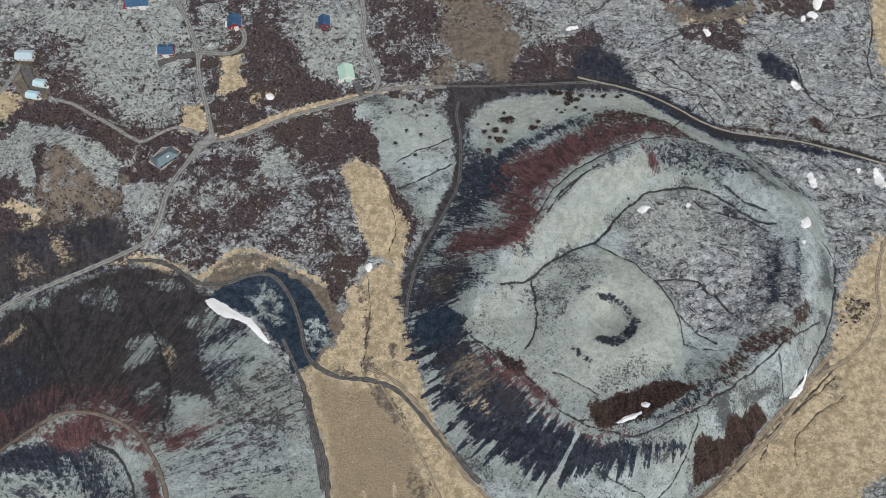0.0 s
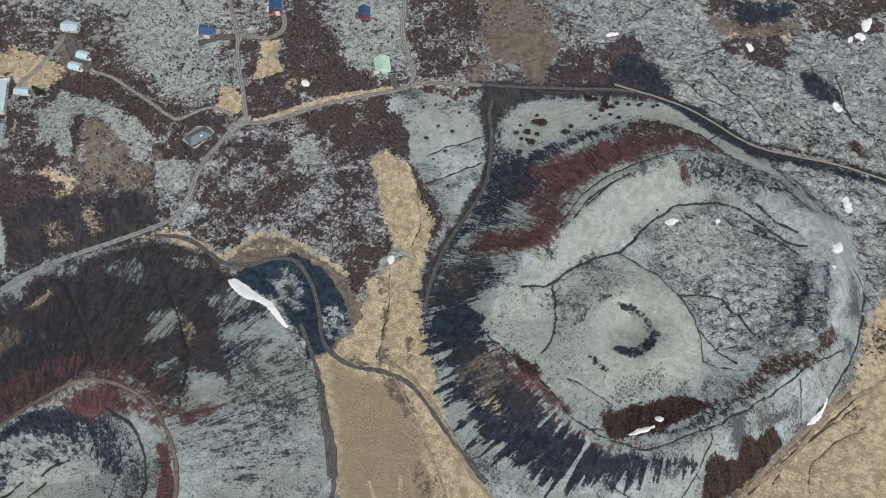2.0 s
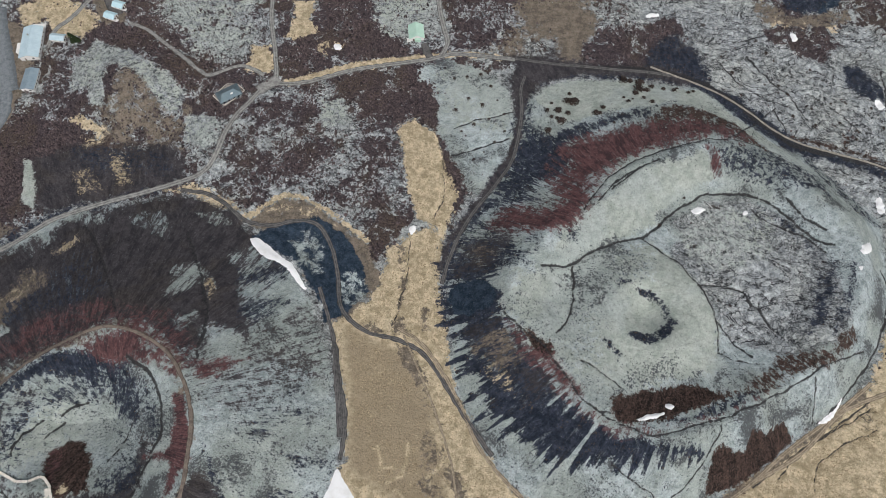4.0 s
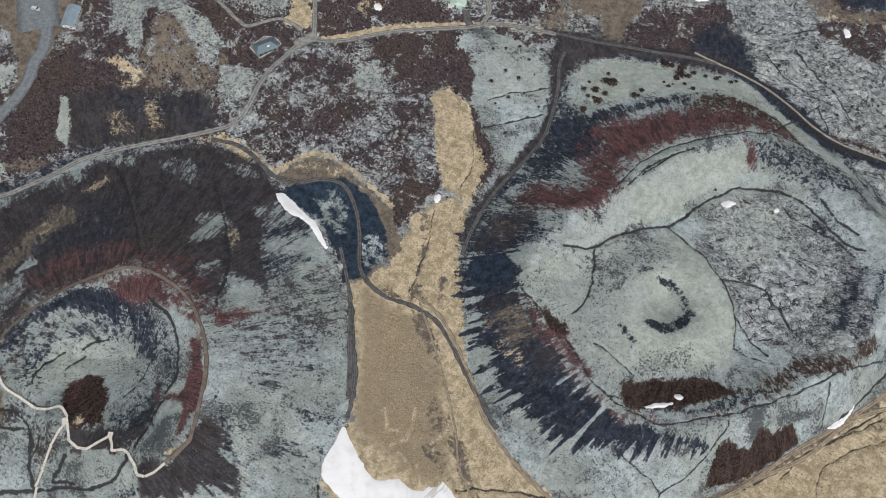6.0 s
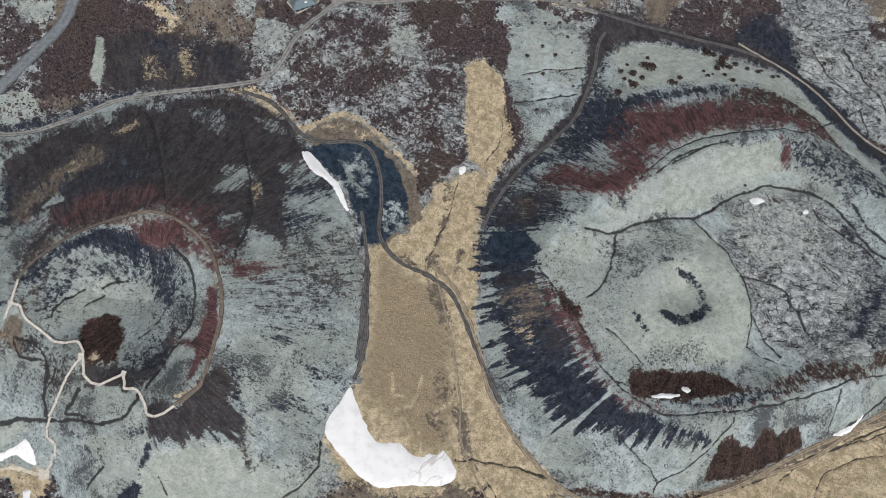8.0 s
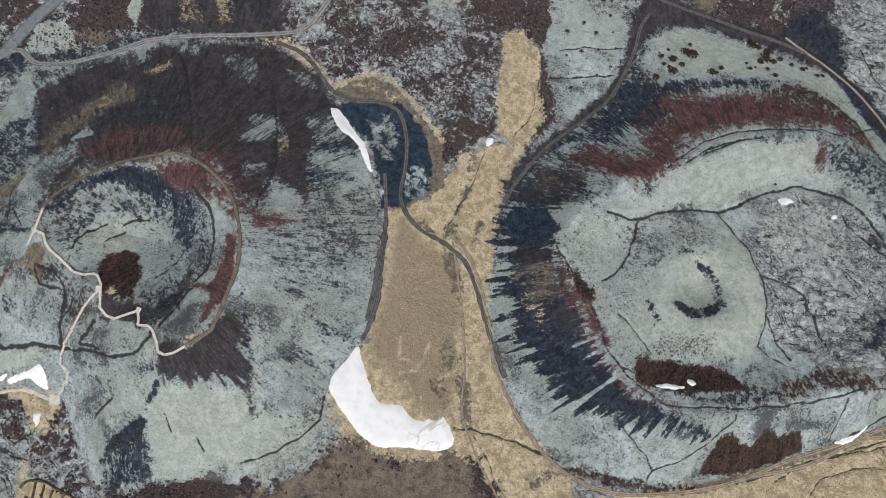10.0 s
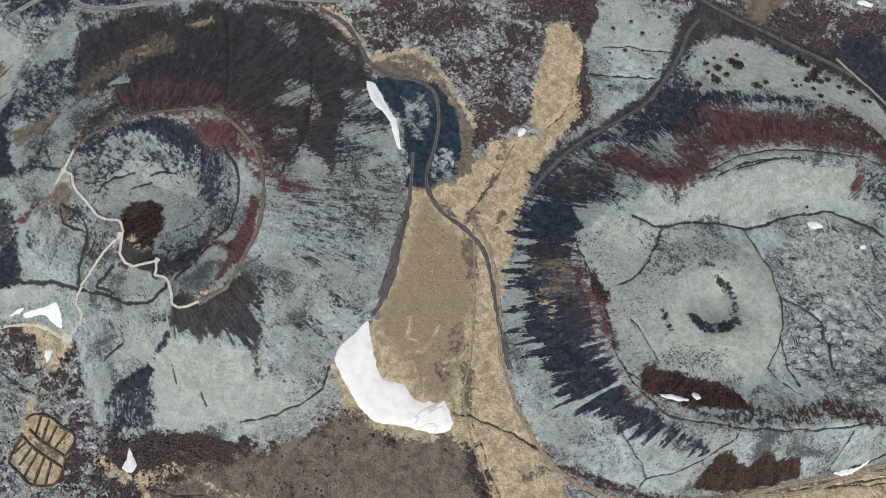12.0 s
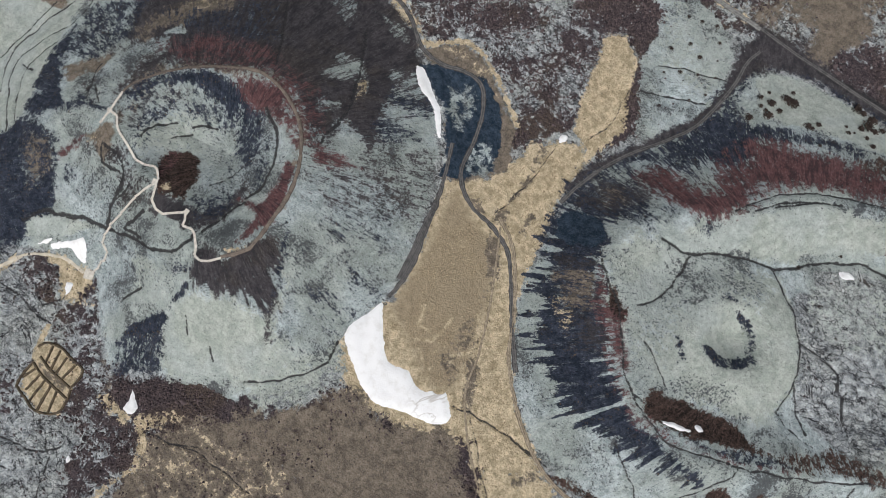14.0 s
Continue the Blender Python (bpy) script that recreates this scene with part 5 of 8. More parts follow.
zone("blue", 3, 0.96, 0.3, [(-14.8, 94.6), (-6.6, 98.9), (3.8, 98), (9.5, 90.6), (7.4, 84.1), (-7.8, 82.1)])
zone("ash", 9, 0.62, 0.9, [(-19.3, 115.5), (5.5, 167.6), (22.8, 187.4), (32.5, 189.2), (57.2, 197.6), (93.9, 218.8), (126.1, 220.5), (140.6, 200.7), (114.2, 195.9), (86.5, 187.3), (71.3, 176.3), (56.6, 165.6), (50, 147.6), (46.5, 132.3), (16.1, 121.3), (7.3, 103), (-15.7, 100.1)])
zone("dark", 8, 0.62, 0.8, [(-12.8, 124.4), (6.5, 163.8), (21.9, 185), (33.6, 187.1), (33.7, 170.5), (25.3, 156.3), (12.3, 138.7), (2.3, 122.1)])
zone("moss", 5, 0.5, 1, [(9.6, 150.7), (24, 162.8), (32.2, 156.5), (33.2, 143.1), (24.8, 144.4), (16.2, 140)])
zone("moss", 4, 0.5, 1, [(-11.4, 124.6), (-3, 137.2), (5.4, 150.1), (9.5, 144.9), (0.3, 130.1), (-5.7, 120.1)])
zone("red", 7, 0.9, 0.3, [(-0, 136.9), (12.8, 142.6), (29.3, 137.7), (39.8, 144), (46, 133.6), (36.4, 128), (15.2, 125.5), (3.7, 129.9)])
zone("dark", 4, 0.66, 0.6, [(31, 193.5), (56.4, 203.9), (81.9, 217.7), (97.6, 224.6), (85.6, 215.2), (63, 203.5), (44.1, 188.5), (30.8, 184.4)])
zone("red", 7, 0.86, 0.3, [(27.7, 178.9), (55.3, 189.8), (82.7, 202.1), (114.7, 205.5), (127.5, 200.5), (114.2, 197.7), (86.4, 188.9), (71, 178.5), (56.3, 167.1), (44.5, 156.5), (50.1, 143.5), (41.7, 140.8), (33.5, 154), (23.8, 164)])
zone("dark", 6, 0.45, 0.8, [(22.2, 174.3), (40.3, 179.4), (45.7, 165.3), (33.2, 158.6)])
zone("rust", 4, 0.75, 0.6, [(81.2, 208.9), (85, 216), (99.5, 222.4), (123.5, 222.8), (138.6, 208.2), (143.2, 193.8), (129.5, 195.7), (115.1, 201.3), (94.2, 193.7), (82.6, 196)])
zone("rust", 2, 0.8, 0.4, [(53.6, 192.1), (56.1, 195.1), (61.9, 194.8), (61.2, 189.1), (55.1, 187.2)])
zone("moss", 2, 0.85, 0.4, [(44.4, 187), (57.6, 199), (74.2, 209.6), (88.5, 216.9), (85.1, 212.2), (71.7, 203.8), (58.2, 194.1), (47.6, 185.4)])
zone("sage", 3, 0.97, 0.1, [(17.4, 218.6), (21.6, 226.4), (36.1, 234.1), (55, 237.7), (71, 239.5), (94.4, 236.2), (116.8, 238.9), (124.8, 225.6), (97, 225.3), (70.2, 215.3), (50.2, 205.4), (31.1, 198.1), (24.3, 206.9)])
zone("sage", 2, 0.97, 0.1, [(116.8, 238.9), (127.2, 225.2), (149.9, 206.5), (171.1, 189.3), (165, 172.1), (145.9, 193.8), (129, 215.4), (109.3, 221), (97, 224.3)])
zone("moss", 3, 0.85, 0.5, [(49.1, 161.5), (74, 176.4), (94.7, 187.4), (119.9, 195.9), (139.6, 196.2), (125.8, 190.4), (95.2, 182.4), (74.8, 170.7), (59, 153.8), (50.1, 143.5)])
crevice(0.5, "dark", [(47.4, 140.7), (59.7, 162.7), (74.3, 174.2), (94.7, 186.7), (114.1, 194.1), (136.4, 196.8), (156.3, 191.8)])
crevice(0.5, "dark", [(54.7, 145.9), (65.3, 162.1), (77.5, 170.8)])
zone("sage", 4, 0.97, 0.1, [(33.3, 119), (46.4, 136.1), (59.9, 150.3), (72.5, 167.9), (107.1, 184.8), (115.6, 173), (103, 162.3), (89, 150), (85.6, 141.2), (59, 126.2), (41.5, 115.7)])
crevice(0.5, "dark", [(61.3, 154), (70.2, 165), (85, 176.1)])
zone("red", 2, 0.85, 0.5, [(108.5, 188.5), (112.9, 189.4), (117.4, 176.3), (113.3, 175)])
zone("dark", 6, 0.6, 0.35, [(113.3, 187.5), (136, 194.7), (159.5, 189.6), (179.2, 185.3), (173.1, 170.3), (147, 169.8), (125, 175), (119, 176.8)])
zone("dark", 4, 0.5, 0.3, [(35, 127.8), (43.5, 134), (48.4, 128.9), (47.2, 124.2), (39.4, 123.7)])
crevice(1.0, "dark", [(30.2, 108.7), (43.7, 112.3), (54.5, 121.4), (64.7, 127.5), (80.8, 134.7), (89.2, 142.5), (94.9, 149.3), (109.3, 162.4), (125.1, 165.8), (138.9, 163.6), (150.8, 156.4), (163.4, 145.4), (173.2, 142.2)])
crevice(0.55, "dark", [(44.5, 112.7), (47.5, 102.2), (47.8, 93.1), (44.6, 82.5), (39.6, 75.6)])
zone("sage", 8, 0.86, 0, [(13.5, 85.5), (16.5, 102.7), (31.2, 107.7), (44.2, 115.2), (84.3, 131), (103.1, 115), (116.5, 93.6), (116.5, 71.2), (89.6, 58.3), (71.7, 51.7), (51, 55.4), (30.3, 70.7)])
zone("moss", 8, 0.4, 0.1, [(40.6, 73.9), (46, 110.1), (68.8, 124.4), (85.2, 120.1), (76.4, 107.3), (63, 96.6), (61.5, 81.7), (60.8, 61.5), (46.6, 61.6)])
zone("stipple", 12, 0.6, 0, [(40.6, 73.9), (46, 110.1), (68.8, 124.4), (85.2, 120.1), (76.4, 107.3), (63, 96.6), (61.5, 81.7), (60.8, 61.5), (46.6, 61.6)])
zone("sage", 4, 0.9, 0, [(61.7, 90.9), (64.3, 100), (76.9, 107.5), (97.1, 103.4), (108.5, 90.4), (114.7, 81.2), (111.9, 69.6), (101.2, 65.7), (82.9, 64.1), (73.2, 68.8)])
zone("sage", 4, 0.9, 0, [(86, 128.2), (91.1, 126.1), (100.4, 118.7), (110.3, 107.1), (116.6, 93.1), (117.5, 82.3), (112.8, 75.5), (104, 94.3), (93.3, 107.9), (85.9, 114.3)])
zone("dark", 1.5, 0.8, 0.1, [(76.2, 103.9), (84.1, 104.1), (92.1, 99.4), (97.5, 88.7), (92.7, 81.3), (84.4, 76.8), (72.2, 79.6), (75.2, 82.6), (86.3, 82.3), (92.9, 90.6), (89.2, 98.8), (80.9, 101.6)])
zone("dark", 2, 0.5, 0.1, [(63.7, 102.9), (70.4, 108.8), (74.8, 107.9), (67.9, 101.9)])
zone("dark", 2, 0.55, 0.1, [(60.4, 79), (64.6, 78.1), (72.6, 69.1), (72.1, 66.2), (64.9, 72)])
crevice(0.6, "dark", [(81, 133.8), (90.5, 126.5), (99.7, 120.1), (103.1, 115), (110, 108.5), (116.5, 93.6), (123.8, 87.5), (132.9, 79.7)])
crevice(0.45, "dark", [(116.5, 93.6), (118.2, 83.1), (118.4, 79), (126, 76.8), (137.7, 76.2)])
crevice(0.45, "dark", [(52.1, 64.4), (64.1, 59.9), (72.4, 55.3)])
zone("stipple", 7, 1.0, 0, [(74.7, 66.6), (97.8, 75.2), (102.5, 62.8), (71.7, 51.7)])
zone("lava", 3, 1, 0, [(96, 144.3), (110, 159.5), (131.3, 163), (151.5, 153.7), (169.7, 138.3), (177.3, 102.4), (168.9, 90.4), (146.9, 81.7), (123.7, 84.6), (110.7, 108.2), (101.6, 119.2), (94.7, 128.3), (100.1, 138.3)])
zone("sage", 12, 0.4, 0, [(97.1, 138.9), (123.7, 161.4), (146.8, 152.4), (141.4, 131.6), (111.3, 121.6)])
crevice(0.7, "dark", [(131.4, 107.7), (138.2, 101.4), (143.7, 94.3)])
crevice(0.5, "dark", [(106.6, 110.8), (118.5, 112), (129.8, 111.4), (133.6, 104.1)])
zone("dark", 2, 0.85, 0.2, [(165.7, 125.6), (166.9, 123.9), (164.5, 109.9), (164.4, 98.5), (162.8, 98.6), (162.5, 112.2)])
crevice(0.7, "dark", [(135.3, 157.6), (144.3, 151.6), (158.1, 146.8), (169.3, 138.2)])
zone("stipple", 5, 0.8, 0, [(101.3, 119.1), (114.9, 116.7), (120.4, 123.1), (118.5, 112), (109.8, 109.9)])
zone("dark", 4, 0.5, 0.1, [(137, 161.7), (151.2, 155.1), (164.1, 142.7), (169.5, 135.2), (164.9, 136.9), (149.8, 150.3)])
crevice(1.0, "dark", [(150.8, 165), (159.5, 155.8), (169.4, 149.9)])
zone("rust", 3, 0.98, 0.3, [(68.7, 49.4), (85.3, 56.2), (107.3, 62.4), (114.5, 60.5), (125.5, 61), (117.7, 55), (106.1, 49.8), (91.9, 42.1), (71.7, 38), (67.2, 43.3)])
zone("rust", 3, 0.72, 0.5, [(124.4, 60.1), (137.8, 72.9), (145, 80.5), (169.3, 88.7), (169.7, 93.4), (178.8, 100.4), (183.9, 95.3), (167.5, 79.2), (147.4, 70.8), (134, 60.2)])
zone("dark", 3, 0.6, 0.4, [(91.8, 42.6), (106.1, 49.3), (125.6, 60.5), (138.3, 64.9), (125.1, 53.6), (99.8, 40.7)])
zone("moss", 2, 0.8, 0.3, [(114.3, 63.5), (120.6, 67), (123, 64.5), (119.8, 59), (115.1, 59)])
zone("red", 4, 0.45, 0.4, [(75, 35.6), (92.7, 40.3), (116, 48.6), (138.7, 62.4), (125.1, 53.4), (93.4, 36.4)])
crevice(0.5, "dark", [(64.3, 41.2), (74.6, 37), (88.1, 35.3), (100, 39.5), (120.8, 49.5), (139.6, 60.1), (155, 70.8), (166.5, 80.3), (193, 93.2)])
zone("rust", 2, 0.97, 0.6, [(118, 14), (116.4, 22.5), (115.4, 31.7), (119.9, 37.6), (125.9, 35.7), (133.1, 35.5), (133, 43.2), (135.3, 46.9), (142.4, 45.5), (147.5, 50.5), (151.8, 52.6), (159.4, 46), (145.7, 31.4), (132, 20.2)])
crevice(0.5, "dark", [(71.9, 20.4), (80.6, 15.7), (91, 11.4), (96.7, 6.6), (97.5, 2.3)])
crevice(0.4, "dark", [(96.7, 6.6), (107.5, 18.6), (113.3, 29.9), (117.7, 43.2), (116.8, 46.8)])
crevice(0.4, "dark", [(160.1, 72.7), (166, 61.9), (169, 54.9)])
zone("rust", 2, 0.92, 0.2, [(25, 74.5), (35.9, 70.2), (40.6, 65.1), (36.7, 61.2), (29.4, 67.2)])
zone("red", 2.5, 0.7, 0.4, [(43.5, 56.3), (45.7, 57.5), (55.1, 48.7), (53.6, 46.9)])
crevice(0.6, "dark", [(13.6, 82.8), (25, 74.5), (40.8, 62.9), (53.2, 48.1), (62.7, 42), (68.4, 42.7)])
zone("rust", 3, 0.8, 0, [(60.7, -8.4), (72.9, -4.9), (88.3, -1.8), (108.7, 4.6), (123.1, 12.3), (139.2, 24.1), (155.1, 38.5), (159.5, 43.3), (144.2, 25.8), (123.8, 8.9), (90.1, -6.5), (58.9, -11.6)])
zone("dirt", 3, 0.85, 0, [(118.3, 9.5), (141.3, 26.7), (164.2, 47.1), (178, 60.2), (196.7, 78), (197.3, 74.3), (178.6, 56.6), (164.8, 43.6), (142, 23.7), (121.5, 7.5)])
crevice(0.4, "dark", [(139.9, 20.9), (155.6, 35.5), (174.3, 50.7), (197.8, 70.6)])
crevice(0.35, "dark", [(151.9, 27.3), (160.4, 38.8), (179.1, 53.5), (198.4, 67)])
crevice(0.3, "dark", [(168.3, 24.7), (171.4, 36.8), (180.5, 45.4), (199.8, 57.6)])
zone("dirt", 5, 0.4, 0, [(187.1, 69.6), (197, 75.9), (199.8, 57.6), (193.1, 58)])
zone("stipple", 6, 0.6, 0, [(14.3, 82.9), (23.3, 94.8), (40.5, 74.4), (49.6, 60.5), (71.6, 52.2), (65.5, 41.6), (49.4, 52.2)])
zone("stipple", 8, 0.6, 0, [(49.4, 143.9), (74.2, 174.6), (114.1, 194.1), (166.8, 187), (165.3, 173.1), (124.3, 175.4), (110.2, 182.3), (72.5, 167.9)])
zone("stipple", 6, 0.5, 0, [(34, 117), (41.2, 131.7), (48.4, 137.4), (49.4, 126.5), (42.2, 116.3)])
zone("stipple", 8, 0.7, 0, [(9.2, 152.5), (24, 162.8), (32.5, 154.6), (30.9, 196.5), (81.9, 217.7), (52.5, 189.7), (43.6, 145.8)])
zone("stipple", 4, 0.5, 0, [(43.6, 191.4), (73.5, 210.8), (123.2, 231), (166.8, 187), (128.1, 209.3), (97, 221.7)])
zone("stipple", 10, 0.5, 0, [(-1.5, 54.3), (20.8, 24.2), (44.7, 17.4), (77.2, 17.1), (114.7, 27.8), (101.7, 7), (66.6, -2.8), (32.8, 9.1), (7.7, 34)])
zone("stipple", 8, 0.45, 0, [(74.4, 30.4), (141, 58.1), (183.3, 84.4), (190.4, 76.3), (163.2, 50.1), (98.4, 24.7)])
zone("dark", 3, 0.75, 0.1, [(171, 130.4), (173.8, 133.2), (171.3, 117.8), (166, 105.3), (161.3, 96.1), (157.5, 92), (159.3, 101.4), (164.6, 112.3), (168.5, 123.4)])
zone("dark", 3, 0.55, 0.1, [(177.4, 130.7), (183.4, 134.9), (179.2, 113.6), (173.1, 98.4), (167.8, 91.3), (170.1, 103.3), (175, 115.6)])
zone("stipple", 6, 0.8, 0, [(140.1, 169.8), (168.5, 147.6), (177.9, 130.8), (172.4, 106.5), (156.3, 86.8), (140.4, 89.5), (164.1, 128.8)])
zone("red", 7, 0.7, 0.4, [(31.2, 179.2), (39.1, 189.9), (58, 196.2), (82.2, 206.2), (99.7, 209.7), (122, 207.7), (135.8, 203), (128.8, 192.8), (112.7, 198.1), (91.2, 188.8), (69, 176), (56.9, 160.5), (48.2, 139.9), (41.1, 131.9), (22.5, 127.4), (24.1, 139), (38.7, 146.2), (41.5, 161.1), (35.5, 170.8)])
zone("dark", 8, 0.36, 0.9, [(11, 193), (29.4, 184.2), (34.3, 170.3), (30.4, 164.8), (9.9, 157), (0.8, 141.5), (-8, 118.8), (-15.6, 101.7), (-12.5, 135.9), (4.5, 171.3)])
zone("blue", 5, 0.95, 0.1, [(-15.6, 89), (-10.1, 96.4), (-0.5, 97.8), (7.4, 93.5), (8.2, 86.9), (-0.2, 81.4), (-10.3, 81.4)])
zone("red", 5, 0.7, 0.4, [(15.6, 78.1), (29.6, 67), (37.5, 67.8), (46.5, 57.8), (53.2, 49.7), (45.6, 51.7), (36.6, 58.8), (29.8, 61.4), (21.6, 69.2)])
zone("rust", 3, 0.8, 0.2, [(26, 73.9), (31.8, 68), (37.5, 70.9), (38, 66.6), (31.9, 65.2)])
zone("red", 4, 0.45, 0.6, [(56.5, 45.7), (71.8, 36.8), (90.9, 37.3), (87.4, 33.4), (72.1, 31.3), (58.9, 38.4)])
zone("grass", 3, 0.3, 0.8, [(9.3, 55.2), (15, 60.6), (24.7, 47.4), (23.6, 43.9), (15.3, 48.9)])
zone("dark", 6, 0.5, 0.8, [(31.5, 190.5), (47.7, 200.6), (71.4, 212.8), (84.8, 216.7), (90.4, 212.3), (70.1, 202.9), (50.3, 193.4), (37.4, 185.4)])
zone("dark", 8, 0.42, 0.9, [(15.9, 207.2), (25.2, 191.7), (34.3, 184.1), (36.8, 171.9), (30.6, 169.3), (23.4, 143), (2.6, 148.5), (9, 174.1), (12.4, 192.1)])
zone("red", 3, 0.5, 0.9, [(109.5, 186.4), (113.1, 188.9), (118, 178.2), (119.3, 172.5), (114.8, 172.2), (112.1, 179.7)])
zone("dark", 5, 0.7, 0, [(-18.6, 126.2), (-14.1, 126.2), (-15.6, 97.7), (-11.6, 74), (-15.9, 74), (-19.4, 97.7)])
zone("dark", 6, 0.7, 0, [(6.1, 233), (18, 228.9), (14.1, 199.5), (25.1, 189.8), (15.3, 172.8), (7.5, 174.4), (6, 208.7)])
zone("dark", 5, 0.75, 0, [(6.1, 241.4), (40.7, 244.8), (86.1, 250), (113.5, 245.8), (92.3, 241.5), (40.4, 236.4), (16.3, 228.9)])
zone("dark", 3, 0.5, 0, [(138.5, 227.1), (169.1, 207.9), (194.5, 186.1), (210.7, 165.8), (196.9, 162.5), (168.5, 197.6)])
zone("grass", 3, 0.75, 0, [(-131.9, 205.4), (-114.9, 215.7), (-89.1, 227.5), (-55.8, 237.9), (-31.9, 244.7), (-31.8, 241.3), (-55.5, 233.7), (-88.6, 222.2), (-114.2, 210.1)])
zone("grass", 4, 0.6, 0, [(-28.5, 245.5), (2.7, 244.7), (2.7, 242.6), (-28.4, 241.3)])
zone("grass", 4, 0.8, 0, [(-178.7, 126.7), (-162.6, 132.7), (-144.7, 129.3), (-132, 121.2), (-145.6, 122.6), (-163.8, 126.9)])
# the lava plain to the east
zone("dark", 2.5, 0.85, 0, [(196.3, 271.2), (206.3, 267.7), (216.6, 250.3), (212.6, 247.7), (198.8, 256.7)])
zone("heath", 4, 0.6, 0, [(171.4, 285.7), (197.5, 286.7), (185.7, 271.2), (169, 271.2)])
zone("rust", 2, 0.85, 0, [(217.8, 220.3), (222.5, 223.2), (229.1, 211.2), (224.5, 210)])
zone("rust", 2, 0.7, 0, [(194.6, 221.9), (197.6, 220.3), (195.3, 212.3), (193.6, 213.9)])
zone("rust", 2, 0.7, 0, [(200.8, 229.3), (204.4, 225.2), (202, 221.9)])
zone("dark", 3, 0.92, 0.1, [(96.6, 250), (110.2, 247.5), (130.2, 240.8), (152, 225.9), (170, 213.1), (182.7, 209.1), (205, 204.5), (230.2, 199.1), (261.2, 192.3), (259.9, 187.7), (228.9, 193.7), (203.8, 199.1), (181.5, 202.9), (159.9, 203.7), (138.9, 216.4), (121.9, 232.4), (107.9, 241.6)])
crevice(0.6, "dark", [(122.5, 263.1), (137.8, 245.9), (164.3, 235)])
crevice(0.6, "dark", [(156.2, 231.2), (162.6, 218.6)])
crevice(0.8, "dark", [(218.9, 272.2), (221, 262.4), (220.7, 245.2), (226.4, 232.6)])
crevice(0.8, "dark", [(265.2, 272.3), (265.1, 262.5), (265.4, 249.5)])
crevice(0.6, "dark", [(235.7, 224.4), (252.5, 221.2), (270.7, 226.1)])
crevice(0.6, "dark", [(131.3, 276.5), (150.3, 284.7)])
crevice(0.5, "dark", [(98.1, 303.4), (109.4, 314)])
crevice(0.6, "dark", [(140.8, 267.6), (162, 245.9), (176.1, 228.4)])
crevice(0.5, "dark", [(121.6, 196.5), (156.5, 233.3)])
crevice(0.6, "dark", [(219.9, 241.8), (233.2, 225.2), (239.3, 209.2)])
crevice(0.6, "dark", [(276.9, 314.3), (276.1, 290.5), (266.5, 267.8)])
crevice(0.5, "dark", [(179.3, 245.9), (197.6, 233.4), (211.1, 217.1)])
zone("sage", 10, 0.4, 0, [(-287.4, 303.6), (-223.3, 313.4), (-167, 308.6), (-157.4, 271.5), (-167.8, 249.6), (-155.3, 236.9), (-178.1, 212.4), (-206.8, 236.8), (-233.5, 262.5), (-246.1, 284.9)])
zone("sage", 8, 0.45, 0, [(-93.2, 308.8), (-52.4, 304), (-50.7, 271.7), (-63.4, 249.7), (-77, 245.5), (-89.4, 267.1)])
zone("sage", 8, 0.4, 0, [(-48.6, 232.9), (-7.5, 228.9), (4.3, 208.8), (5.9, 189.4), (-26.7, 189.5), (-40.9, 212.7)])
zone("sage", 4, 0.5, 0, [(-107.9, 198.9), (-93.1, 200.1), (-85.1, 185.6), (-101, 181.9)])
zone("grass", 1.5, 0.97, 0, [(-132.1, 207), (-114.8, 214.9), (-95.7, 225), (-75.9, 232.5), (-55.7, 236.7), (-42.2, 241.7), (-28.5, 244.7), (3.4, 245.2), (3.4, 243.1), (-28.4, 241.3), (-42, 237.9), (-55.5, 233.3), (-75.6, 228.3), (-95.3, 221), (-114.2, 210.2), (-126.7, 204.3)])
zone("ash", 5, 0.78, 0.05, [(2.7, 238), (6.1, 246.5), (40.9, 249.9), (90, 254.3), (110.5, 250.1), (109.7, 242.4), (75.2, 242.3), (40.5, 238.1), (17, 230.6), (11.8, 199.1), (6, 207.9)])
zone("ash", 3, 0.9, 0.05, [(-0, 232.2), (7.9, 235.1), (11.7, 212.2), (13.2, 191), (7.8, 171.5), (-3.6, 146.3), (-17.1, 119.4), (-19.6, 103.4), (-23.3, 104.1), (-20.8, 120.1), (-7.6, 148), (3.9, 173.6), (8, 192.2), (6.6, 211.1)])
zone("ash", 6, 0.7, 0.05, [(3.2, 224.7), (5.3, 244.2), (29.1, 259.1), (55.8, 267.6), (100.3, 279.3), (113.9, 264.9), (85.9, 260.8), (56.8, 251.3), (25.5, 231.8), (10.7, 216.4)])
zone("dirt", 5, 0.85, 0, [(6.3, 285.4), (24.5, 292.4), (42.3, 285.5), (42.7, 249.9), (30.4, 247.8), (23.8, 262.9), (6.2, 258.5)])
zone("ash", 3, 0.95, 0.05, [(-5, 246.4), (23.5, 246.5), (42.6, 247.8), (75.8, 250.9), (90, 254.3), (106.8, 247.9), (102.8, 242.4), (75.3, 244.9), (40.6, 241.4), (19.8, 236.4), (6.1, 231), (6.1, 239.3), (-4.9, 240.5)])
zone("heath", 3, 0.85, 0, [(77.9, 278.7), (89.6, 290.2), (100, 285.6), (104, 272), (97.7, 280.1), (88, 271.9), (82, 263), (77.6, 252.2), (61.7, 247.8), (44.3, 247.8), (43.2, 263), (55.9, 269.6)])
